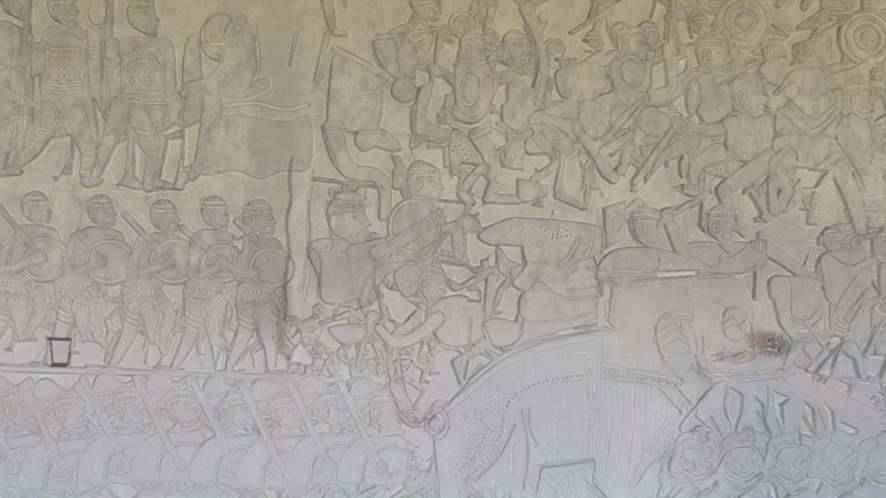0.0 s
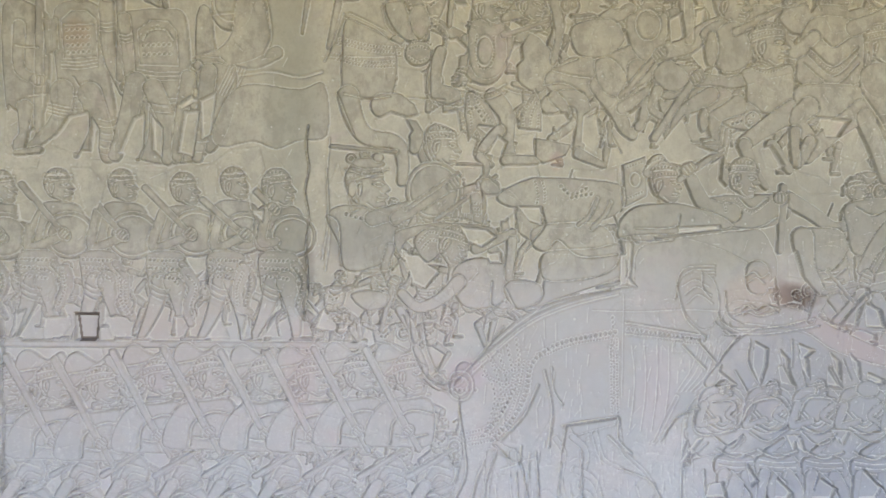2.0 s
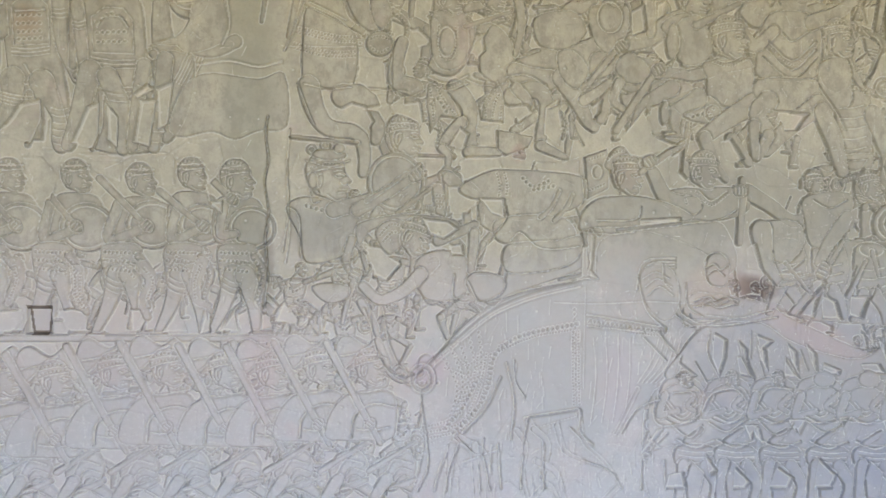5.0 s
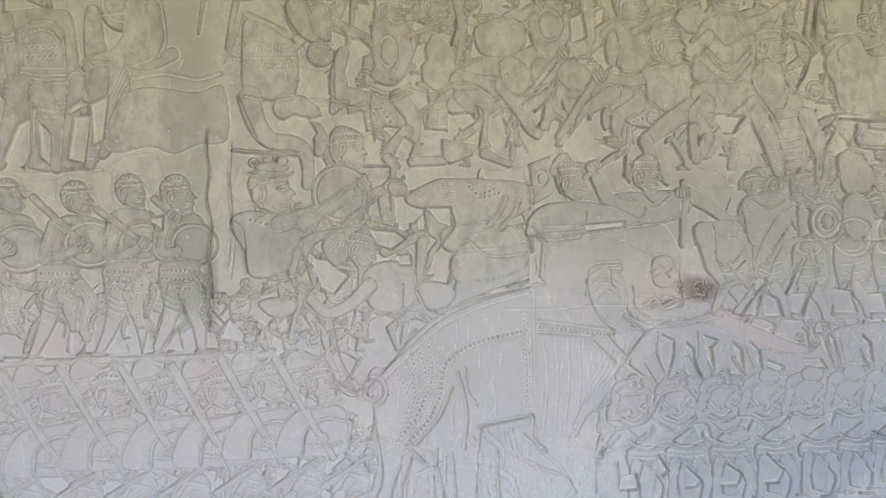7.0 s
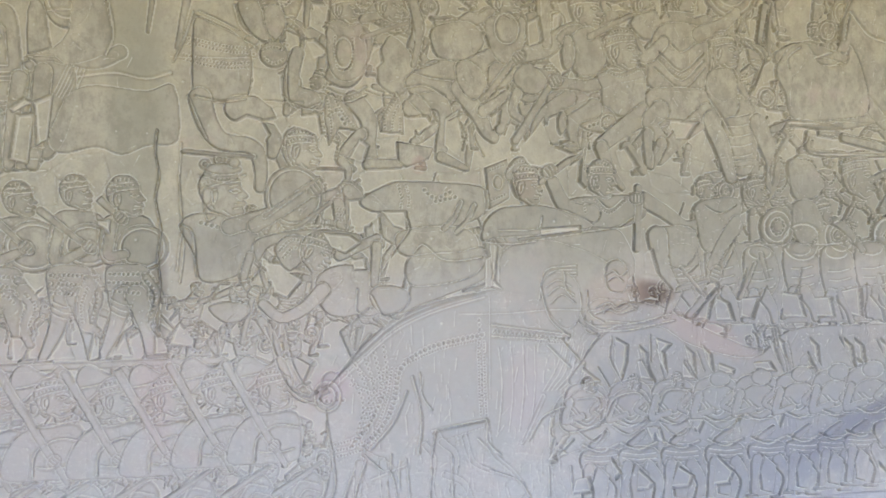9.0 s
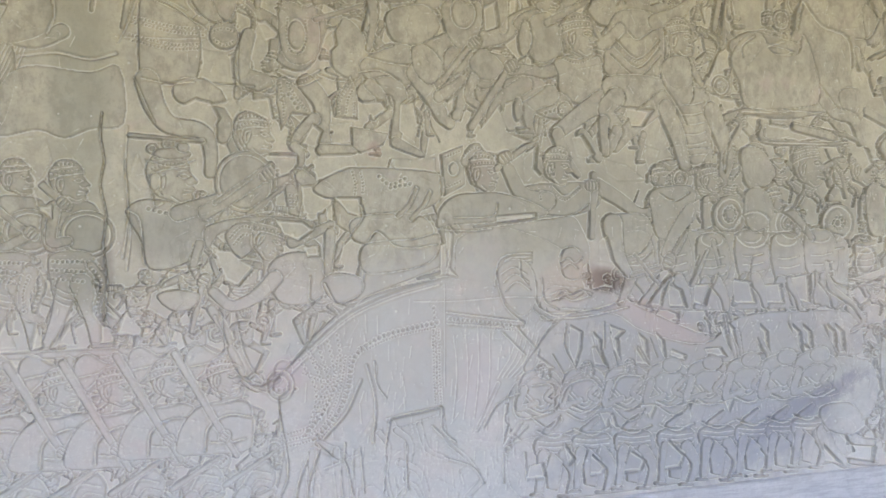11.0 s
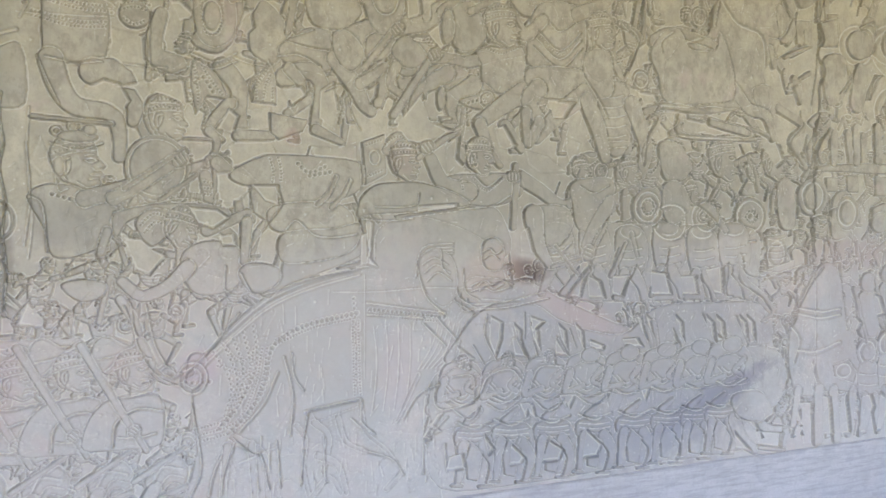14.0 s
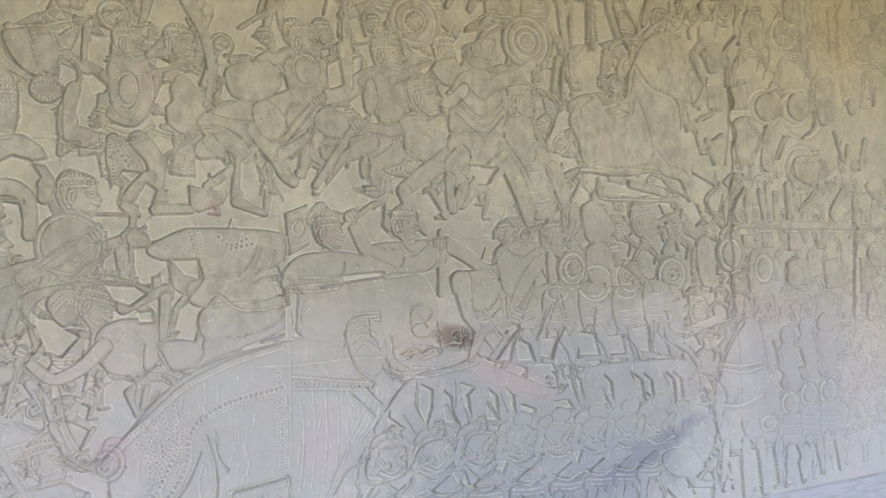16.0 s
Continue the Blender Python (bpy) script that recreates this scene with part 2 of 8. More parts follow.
def fig(name, label, depth=0.011):
    global DEPTH
    DEPTH = depth
    FIGURES.append((name, label))


def limb(w0, w1, *c):
    """A limb, staff or strap along a curve, from one width to another."""
    p = smooth_line(c)
    s, xx, zz = window(p[:, 0], p[:, 1], max(w0, w1) + 0.02)
    raise_up(s, line_distance(xx, zz, p, w0, w1))


def straight(w0, w1, *c):
    p = np.array(c, float).reshape(-1, 2)
    s, xx, zz = window(p[:, 0], p[:, 1], max(w0, w1) + 0.02)
    raise_up(s, line_distance(xx, zz, p, w0, w1))


def mass(*c):
    """A rounded body through the given corners."""
    p = smooth_line(c, True)
    s, xx, zz = window(p[:, 0], p[:, 1], 0.02)
    raise_up(s, area_distance(xx, zz, p))


def panel(*c):
    """A body with sharp corners."""
    p = np.array(c, float).reshape(-1, 2)
    s, xx, zz = window(p[:, 0], p[:, 1], 0.02)
    raise_up(s, area_distance(xx, zz, p))


def egg(x, z, rx, rz, turn=0.0):
    r = max(rx, rz)
    s, xx, zz = window((x - r, x + r), (z - r, z + r), 0.02)
    a, b = math.cos(radians(turn)), math.sin(radians(turn))
    u, v = (xx - x) * a + (zz - z) * b, (zz - z) * a - (xx - x) * b
    raise_up(s, (np.hypot(u / rx, v / rz) - 1) * min(rx, rz))


def pocket(*c):
    """A field cut back to the wall's ground between the figures."""
    p = np.array(c, float).reshape(-1, 2)
    s, xx, zz = window(p[:, 0], p[:, 1], 0.02)
    d = area_distance(xx, zz, p) - 0.002
    k = np.clip(-d / 0.006, 0, 1)
    H[s] = np.where(d < 0, H[s] * (1 - k) - 0.001 * k, H[s] + 0.0015 * np.clip(1 - d / 0.008, 0, 1))
    OWNER[s] = np.where(d < -0.002, 0, OWNER[s])


def cut(w, *c, depth=0.006):
    """An incised line."""
    p = smooth_line(c)
    s, xx, zz = window(p[:, 0], p[:, 1], w + 0.01)
    d = line_distance(xx, zz, p, 0, 0)
    H[s] -= CUT * depth * np.clip(1 - d / w, 0, 1)


def ridge(w, *c, depth=0.004):
    cut(w, *c, depth=-depth)


def hoop(x, z, rx, rz, w=0.006, depth=0.005):
    """An incised ring."""
    s, xx, zz = window((x - rx, x + rx), (z - rz, z + rz), 0.02)
    d = np.abs(np.hypot((xx - x) / rx, (zz - z) / rz) - 1) * min(rx, rz)
    H[s] -= CUT * depth * np.clip(1 - d / w, 0, 1)


def beads(size, gap, *c, depth=0.0045):
    """A string of carved beads along a curve."""
    p = smooth_line(c)
    run = np.r_[0, np.cumsum(np.hypot(*np.diff(p, axis=0).T))]
    for t in np.arange(0, run[-1], gap):
        x, z = np.interp(t, run, p[:, 0]), np.interp(t, run, p[:, 1])
        s, xx, zz = window((x - size, x + size), (z - size, z + size), 0.004)
        d = np.hypot(xx - x, zz - z)
        H[s] += depth * np.clip(1 - d / size, 0, 1) - 0.4 * depth * np.clip(1 - np.abs(d - size) / 0.004, 0, 1)


def folds(n, x0, z0, x1, z1, ax, az, depth=0.003):
    """n parallel incised cloth bands: the first from (x0, z0) to (x1, z1), the last moved by (ax, az)."""
    for k in range(n):
        t = k / max(n - 1, 1)
        sag = 0.006
        cut(0.005, x0 + t * ax, z0 + t * az, (x0 + x1) / 2 + t * ax, (z0 + z1) / 2 + t * az - sag, x1 + t * ax, z1 + t * az, depth=depth)


def head(x, z, r, face=1, tilt=0.0):
    """A plain carved head in profile: skull, hair line, ear, nose and lips."""
    a, b = math.cos(radians(tilt)), math.sin(radians(tilt))
    at = lambda u, v: (x + r * (face * u * a - v * b), z + r * (face * u * b + v * a))
    line = lambda *q: [c for uv in q for c in at(*uv)]
    mass(*line((-0.8, 0.0), (-0.78, 0.5), (-0.35, 1.0), (0.3, 1.0), (0.66, 0.62), (0.74, 0.2), (1.0, -0.14), (0.82, -0.26), (0.92, -0.42), (0.8, -0.56), (0.8, -0.82), (0.4, -1.0), (-0.05, -0.82), (-0.5, -0.62)))
    cut(0.004, *line((-0.74, 0.05), (-0.2, 0.28), (0.7, 0.42)), depth=0.004)
    cut(0.004, *line((-0.7, 0.5), (-0.05, 0.66), (0.6, 0.68)), depth=0.003)
    beads(0.005, 0.012, *line((-0.72, 0.28), (-0.1, 0.48), (0.62, 0.55)))
    beads(0.006, 0.013, *line((-0.6, 0.66), (-0.1, 0.84), (0.45, 0.78)))
    cut(0.0045, *line((-0.5, 0.1), (-0.52, -0.3), (-0.3, -0.62)), depth=0.005)
    beads(0.006, 0.016, *line((-0.4, -0.5), (-0.36, -0.72)))
    cut(0.004, *line((0.3, 0.06), (0.5, -0.03), (0.72, 0.06)), depth=0.004)
    cut(0.0045, *line((0.46, -0.62), (0.66, -0.58), (0.82, -0.6)), depth=0.004)
    cut(0.0045, *line((0.05, -0.7), (0.4, -0.9), (0.75, -0.78)), depth=0.003)
    cut(0.004, *line((-0.18, 0.12), (-0.36, -0.02), (-0.3, -0.42), (-0.2, -0.3), (-0.16, 0.0)), depth=0.004)
    cut(0.004, *line((0.3, 0.06), (0.52, 0.13), (0.72, 0.06)), depth=0.004)
    cut(0.004, *line((0.3, 0.22), (0.55, 0.27), (0.76, 0.2)), depth=0.003)
    cut(0.004, *line((0.5, -0.46), (0.86, -0.48)), depth=0.004)
    cut(0.004, *line((0.55, -0.2), (0.66, -0.3), (0.84, -0.27)), depth=0.003)


def fist(x, z, r, turn=0.0):
    egg(x, z, r, r * 0.8, turn)
    a, b = math.cos(radians(turn)), math.sin(radians(turn))
    for k in (-0.45, 0.0, 0.45):
        cut(0.004, x + r * (k * a - 0.7 * b * 0.6), z + r * (k * b + 0.7 * a * 0.6), x + r * (k * a + 0.7 * b * 0.6), z + r * (k * b - 0.7 * a * 0.6), depth=0.005)


def warrior(x, z, s, seed, depth=0.009):
    """A fighter of the crowd in his own posture: head, banded torso, bent limbs, weapon."""
    r = random.Random(seed)
    fig("carved_warrior", "small carved warrior among the crowded battle relief", depth)
    face = r.choice((1, 1, -1))
    lean = r.uniform(-0.35, 0.45) * face
    at = lambda u, v: (x + s * (face * u + lean * max(v, 0) * 0.6), z + s * v)
    knee = r.uniform(0.05, 0.22)
    for side in (-1, 1):
        k = at(side * (0.16 + knee) + 0.05, -0.2 + r.uniform(-0.04, 0.08))
        f = at(side * (0.18 + r.uniform(0, 0.18)), -0.5)
        straight(0.13 * s, 0.1 * s, *at(side * 0.05, 0.0), *k)
        straight(0.1 * s, 0.06 * s, *k, *f)
        straight(0.05 * s, 0.04 * s, *f, f[0] + face * 0.09 * s, f[1])
    mass(*at(-0.13, 0.0), *at(-0.15, 0.28), *at(0.0, 0.33), *at(0.16, 0.28), *at(0.13, 0.0), *at(0, -0.08))
    a, b = at(-0.12, 0.04), at(0.12, 0.05)
    folds(4, *a, *b, 0.0, -0.1 * s, depth=0.003)
    cut(0.005, *at(-0.12, 0.25), *at(0, 0.16), *at(0.13, 0.25), depth=0.004)
    beads(0.006, 0.014, *at(-0.1, 0.22), *at(0, 0.12), *at(0.11, 0.22))
    head(*at(0.02 + 0.03 * face, 0.45), 0.105 * s, face, r.uniform(-15, 15))
    e = at(0.3, 0.2 + r.uniform(-0.1, 0.15))
    g = at(0.34 + r.uniform(-0.12, 0.1), 0.4 + r.uniform(-0.25, 0.2))
    straight(0.09 * s, 0.07 * s, *at(0.13, 0.27), *e)
    straight(0.07 * s, 0.05 * s, *e, *g)
    e2 = at(-0.28, 0.12 + r.uniform(-0.1, 0.2))
    straight(0.09 * s, 0.06 * s, *at(-0.14, 0.26), *e2, *at(-0.2 + r.uniform(-0.2, 0.1), 0.02 + r.uniform(-0.1, 0.3)))
    turn = r.uniform(0.6, 2.4)
    du, dv = math.cos(turn) * s * 0.32, math.sin(turn) * s * 0.32
    if r.random() < 0.65:
        straight(0.035 * s, 0.025 * s, g[0] - 0.4 * du, g[1] - 0.4 * dv, g[0] + du, g[1] + dv)
    else:
        egg(*g, 0.13 * s, 0.13 * s)
        hoop(*g, 0.1 * s, 0.1 * s)
    fist(*g, 0.05 * s, math.degrees(turn) + 90)
    for p, q, t in ((at(0.13, 0.27), e, 0.5), (e, g, 0.75)):
        mx, mz = p[0] + (q[0] - p[0]) * t, p[1] + (q[1] - p[1]) * t
        ux, uz = q[0] - p[0], q[1] - p[1]
        k = 0.045 * s / max(math.hypot(ux, uz), 1e-6)
        for o in (-0.25, 0.25):
            cut(0.004, mx - uz * k + ux * k * o, mz + ux * k + uz * k * o, mx + uz * k + ux * k * o, mz - ux * k + uz * k * o, depth=0.004)
    side = r.choice((-1, 1))
    limb(0.06 * s, 0.035 * s, *at(side * 0.08, 0.0), *at(side * 0.2, -0.12), *at(side * 0.17, -0.3))
    beads(0.005, 0.012, *at(side * 0.09, -0.02), *at(side * 0.2, -0.12), *at(side * 0.17, -0.27))
    hoop(*at(0.0, 0.3), 0.09 * s, 0.05 * s, 0.004, 0.003)


def spearman(x, z):
    """A marching spearman in a swept cap: shield arm, head in profile, slanting spear."""
    fig("carved_soldier", "carved spearman in a swept cap with a slanting spear", 0.009)
    u = 0.00197
    line = lambda *q: [c for a, b in q for c in (x + a * u, z - b * u)]
    mass(*line((-74, 124), (-70, 84), (-44, 50), (0, 40), (42, 46), (50, 90), (40, 128), (-20, 130)))
    cut(0.005, *line((-30, 122), (-24, 84), (10, 64), (52, 72)))
    cut(0.0045, *line((-22, 108), (8, 112), (36, 106)), depth=0.005)
    cut(0.0045, *line((-44, 36), (-10, 44), (40, 36)), depth=0.005)
    mass(*line((-56, -6), (-58, -44), (-38, -58), (-8, -40), (14, -54), (30, -30), (36, 0), (-10, 12)))
    cut(0.0045, *line((-50, -20), (-20, -26), (6, -40)), depth=0.004)
    cut(0.0045, *line((-40, 0), (-8, -24), (30, -16)), depth=0.004)
    head(x, z, 33 * u, 1, 0)
    hoop(x - 28 * u, z - 14 * u, 7 * u, 11 * u, 0.0045)
    straight(14 * u, 10 * u, *line((-76, -44), (-10, 80), (22, 136)))
    fist(x + 2 * u, z - 100 * u, 11 * u, 50)


# the crowd that fills the wall behind the foremost figures, row by row
crowd = random.Random(11)
for row, (zc, xa, xb, gap, size, deep) in enumerate((
        (2.98, -0.4, 4.4, 0.24, 0.42, 0.009),
        (2.70, 0.0, 4.4, 0.24, 0.42, 0.009),
        (2.34, 0.15, 3.0, 0.21, 0.36, 0.008),
        (2.06, 0.3, 2.75, 0.2, 0.32, 0.007),
        (2.0, 3.05, 4.4, 0.17, 0.28, 0.007),
        (1.78, 1.75, 4.4, 0.18, 0.30, 0.009),
        (1.40, -0.28, 0.75, 0.15, 0.27, 0.009),
        (1.22, -0.25, 0.45, 0.14, 0.24, 0.008),
        (1.60, 0.0, 1.0, 0.18, 0.28, 0.007),
        (1.54, 1.7, 4.4, 0.15, 0.24, 0.008),
        (1.33, 0.9, 4.4, 0.13, 0.24, 0.008),
        (1.13, 1.5, 4.4, 0.12, 0.22, 0.008),
        (0.95, 1.5, 4.4, 0.12, 0.22, 0.008),
        (0.76, -0.3, 4.4, 0.13, 0.24, 0.008),
        (1.42, -1.3, -0.2, 0.14, 0.22, 0.007),
        (1.02, -1.3, 0.3, 0.13, 0.22, 0.007),
        (0.85, -1.3, 0.4, 0.13, 0.22, 0.007))):
    n = int((xb - xa) / gap)
    for k in range(n):
        warrior(xa + (k + 0.5 + crowd.uniform(-0.25, 0.25)) * gap, zc + crowd.uniform(-0.04, 0.04), size * crowd.uniform(0.85, 1.15), row * 100 + k, deep * (0.4 if xa + k * gap > JOINT_B else 1.0))

UNDER = 0.12

fig("carved_officer", "tall carved officer in low relief beside a staff")
mass(-1.177, 2.364, -1.061, 2.365, -1.03, 2.301, -1.031, 2.091, -1.063, 1.975, -1.151, 1.969)
head(-1.103, 2.457, 0.059, 1, 0)
limb(0.04, 0.033, -1.123, 2.302, -1.121, 2.16, -1.058, 2.123)
straight(0.024, 0.028, -1.063, 2.566, -1.058, 1.947)
fist(-1.058, 2.123, 0.026, 0)
cut(0.005, -1.087, 2.068, -1.017, 2.083)
cut(0.005, -1.133, 2.235, -1.062, 2.231)
limb(0.055, 0.04, -1.102, 2.029, -1.12, 1.896)

fig("carved_officer", "tall carved officer in low relief beside a staff")
mass(-1.013, 2.364, -0.864, 2.377, -0.839, 2.182, -0.811, 2.031, -0.812, 1.916, -0.97, 1.906, -0.999, 2.094)
head(-0.954, 2.451, 0.061, 1, 0)
panel(-1.05, 2.328, -1.004, 2.332, -0.997, 2.231, -1.039, 2.205)
panel(-0.989, 2.327, -0.955, 2.361, -0.908, 2.361, -0.877, 2.333, -0.87, 2.207, -0.981, 2.198)
cut(0.006, -0.977, 2.309, -0.887, 2.317)
beads(0.006, 0.017, -0.969, 2.295, -0.89, 2.301)
beads(0.006, 0.017, -0.967, 2.268, -0.888, 2.274)
beads(0.006, 0.017, -0.966, 2.241, -0.887, 2.248)
beads(0.006, 0.017, -0.964, 2.218, -0.885, 2.225)
folds(3, -0.988, 2.19, -0.871, 2.199, 0.001, -0.023)
limb(0.052, 0.037, -0.844, 2.384, -0.834, 2.221, -0.786, 2.1)
folds(3, -0.866, 2.324, -0.815, 2.329, 0.002, -0.027)
fist(-0.773, 2.111, 0.028, 0)
straight(0.026, 0.026, -0.801, 2.572, -0.798, 2.138)
cut(0.006, -1.015, 2.064, -0.953, 2.074, -0.89, 2.064)
cut(0.006, -0.948, 2.136, -0.888, 2.035)
hoop(-0.841, 2.452, 0.037, 0.054, 0.005)

fig("carved_officer", "tall carved officer in low relief beside a staff")
mass(-0.797, 2.34, -0.744, 2.372, -0.652, 2.38, -0.586, 2.358, -0.561, 2.165, -0.519, 2.013, -0.52, 1.877, -0.723, 1.865, -0.758, 1.996, -0.758, 2.15)
head(-0.697, 2.446, 0.061, 1, 0)
panel(-0.74, 2.302, -0.696, 2.337, -0.64, 2.334, -0.612, 2.301, -0.605, 2.185, -0.733, 2.185)
beads(0.006, 0.015, -0.724, 2.284, -0.676, 2.315, -0.625, 2.289)
beads(0.006, 0.017, -0.719, 2.25, -0.626, 2.257)
beads(0.006, 0.017, -0.717, 2.219, -0.625, 2.226)
cut(0.006, -0.723, 2.269, -0.703, 2.301, -0.652, 2.306, -0.624, 2.273)
folds(3, -0.741, 2.171, -0.602, 2.166, -0.002, -0.027)
limb(0.045, 0.034, -0.786, 2.337, -0.771, 2.207, -0.765, 2.111)
folds(3, -0.798, 2.286, -0.758, 2.289, 0.001, -0.023)
straight(0.019, 0.019, -0.679, 2.584, -0.653, 2.391)
fist(-0.765, 2.102, 0.026, 0)
folds(3, -0.718, 2.086, -0.579, 2.077, 0.011, -0.03)

fig("carved_officer", "tall carved officer in low relief beside a staff")
mass(-0.549, 2.361, -0.503, 2.385, -0.48, 2.25, -0.417, 2.196, -0.418, 2.059, -0.458, 1.939, -0.512, 1.897, -0.542, 2.031)
egg(-0.434, 2.395, 0.068, 0.082, 0)
cut(0.008, -0.492, 2.366, -0.37, 2.377)
hoop(-0.434, 2.411, 0.057, 0.067, 0.006)
limb(0.034, 0.027, -0.551, 2.185, -0.493, 2.219, -0.427, 2.205)
hoop(-0.544, 2.19, 0.017, 0.016, 0.006)
egg(-0.337, 2.399, 0.023, 0.028, 0)
folds(6, -0.477, 2.103, -0.427, 2.215, 0.043, -0.024)
limb(0.027, 0.019, -0.412, 2.285, -0.362, 2.24, -0.295, 2.235)

fig("carved_officer", "tall carved officer in low relief beside a staff")
limb(0.081, 0.033, -0.986, 2.089, -0.994, 1.994, -1.078, 1.903)
limb(0.082, 0.048, -0.895, 2.082, -0.853, 1.969, -0.834, 1.875)
limb(0.022, 0.019, -0.931, 2.043, -0.915, 1.949, -0.938, 1.876)
folds(4, -1.03, 2.05, -0.922, 2.034, 0, -0.034)
folds(6, -0.861, 1.998, -0.812, 1.999, 0.005, -0.114)
limb(0.026, 0.018, -1.056, 1.892, -1.128, 1.878)

fig("carved_officer", "tall carved officer in low relief beside a staff")
limb(0.075, 0.045, -0.744, 2.125, -0.78, 1.971, -0.811, 1.879)
limb(0.068, 0.045, -0.689, 2.108, -0.632, 1.975, -0.638, 1.871)
limb(0.019, 0.015, -0.711, 2.05, -0.713, 1.944, -0.737, 1.869)
folds(5, -0.701, 2.059, -0.608, 2.052, 0, -0.023)

fig("carved_officer", "tall carved officer in low relief beside a staff")
limb(0.049, 0.038, -0.572, 2.15, -0.595, 2.014, -0.607, 1.88)
limb(0.057, 0.042, -0.506, 2.171, -0.524, 1.997, -0.541, 1.881)
folds(7, -0.59, 2.082, -0.506, 2.075, 0.002, -0.212)
pocket(-0.963, 2.008, -0.898, 2.025, -0.894, 1.959, -0.929, 1.88, -0.988, 1.902, -1.02, 1.912)
pocket(-0.883, 2.003, -0.861, 1.965, -0.864, 1.866, -0.893, 1.866)
pocket(-0.751, 2.006, -0.714, 2.023, -0.717, 1.912, -0.735, 1.869, -0.798, 1.887)
pocket(-0.692, 2.019, -0.654, 1.978, -0.657, 1.875, -0.687, 1.901)
pocket(-0.584, 2.034, -0.533, 2.039, -0.553, 1.881, -0.605, 1.895)
pocket(-1.151, 2.037, -1.125, 2.019, -1.118, 1.944, -1.15, 1.902, -1.164, 1.909, -1.165, 2.018)
pocket(-0.534, 2.074, -0.478, 2.104, -0.495, 1.959, -0.527, 1.939)
pocket(-0.603, 2.053, -0.562, 2.088, -0.539, 2.074, -0.595, 2.041)

fig("carved_horse", "smooth weathered carved horse body beside the old joint", 0.006)
mass(-0.477, 2.018, -0.43, 2.106, -0.355, 2.137, -0.202, 2.123, -0.115, 2.145, -0.103, 1.969, -0.2, 1.947, -0.276, 1.916, -0.353, 1.94, -0.448, 1.918, -0.493, 1.94)
cut(0.008, -0.403, 2.165, -0.298, 2.182, -0.202, 2.166, -0.125, 2.188)
limb(0.058, 0.046, -0.441, 2.231, -0.356, 2.215, -0.28, 2.247)
mass(-0.563, 2.217, -0.479, 2.249, -0.432, 2.309, -0.414, 2.425, -0.358, 2.486, -0.319, 2.391, -0.308, 2.255, -0.431, 2.197, -0.469, 2.22)
cut(0.006, -0.32, 2.449, -0.299, 2.314, -0.321, 2.235)
limb(0.019, 0.012, -0.176, 2.436, -0.194, 2.318)
limb(0.027, 0.016, -0.069, 2.44, -0.088, 2.342, -0.103, 2.272)

fig("carved_soldier", "carved soldier raising a club behind a round shield")
mass(-1.239, 1.691, -1.159, 1.711, -1.096, 1.68, -1.09, 1.558, -1.238, 1.556)
head(-1.177, 1.764, 0.055, 1, 0)
folds(2, -1.22, 1.8, -1.135, 1.802, 0, -0.013)
egg(-1.162, 1.6, 0.082, 0.08, 0)
hoop(-1.162, 1.6, 0.07, 0.066, 0.005)
limb(0.035, 0.029, -1.233, 1.678, -1.25, 1.566, -1.162, 1.593)
straight(0.024, 0.016, -1.287, 1.767, -1.171, 1.595)
fist(-1.181, 1.61, 0.024, -40)

fig("carved_soldier", "carved soldier raising a club behind a round shield")
mass(-1.058, 1.7, -0.977, 1.72, -0.913, 1.689, -0.907, 1.565, -1.057, 1.564)
head(-0.996, 1.773, 0.056, 1, 0)
folds(2, -1.039, 1.81, -0.952, 1.811, 0, -0.013)
egg(-0.954, 1.607, 0.084, 0.08, 0)
hoop(-0.954, 1.607, 0.071, 0.067, 0.005)
limb(0.035, 0.03, -1.064, 1.685, -1.086, 1.567, -0.991, 1.599)
straight(0.024, 0.017, -1.111, 1.774, -0.96, 1.597)
fist(-0.971, 1.612, 0.024, -40)

fig("carved_soldier", "carved soldier raising a club behind a round shield")
mass(-0.853, 1.703, -0.771, 1.723, -0.706, 1.692, -0.699, 1.567, -0.852, 1.566)
head(-0.789, 1.776, 0.056, 1, 0)
folds(2, -0.834, 1.814, -0.746, 1.815, 0, -0.013)
egg(-0.747, 1.609, 0.085, 0.081, 0)
hoop(-0.747, 1.609, 0.072, 0.068, 0.006)
limb(0.035, 0.03, -0.864, 1.688, -0.881, 1.569, -0.79, 1.601)
straight(0.024, 0.017, -0.919, 1.774, -0.77, 1.597)
fist(-0.781, 1.612, 0.024, -40)

fig("carved_soldier", "carved soldier raising a club behind a round shield")
mass(-0.65, 1.694, -0.566, 1.715, -0.5, 1.683, -0.493, 1.558, -0.649, 1.556)
head(-0.585, 1.769, 0.057, 1, 0)
folds(2, -0.63, 1.806, -0.541, 1.808, 0, -0.013)
egg(-0.539, 1.621, 0.086, 0.082, 0)
hoop(-0.539, 1.621, 0.073, 0.068, 0.006)
limb(0.036, 0.03, -0.652, 1.687, -0.681, 1.571, -0.584, 1.603)
straight(0.025, 0.017, -0.712, 1.772, -0.548, 1.604)
fist(-0.56, 1.619, 0.025, -40)

fig("carved_soldier", "carved soldier raising a club behind a round shield")
mass(-0.484, 1.716, -0.399, 1.737, -0.332, 1.705, -0.325, 1.579, -0.482, 1.577)
head(-0.418, 1.791, 0.057, 1, 0)
folds(2, -0.464, 1.829, -0.373, 1.83, 0, -0.014)
egg(-0.379, 1.623, 0.076, 0.071, 0)
hoop(-0.379, 1.623, 0.063, 0.058, 0.006)
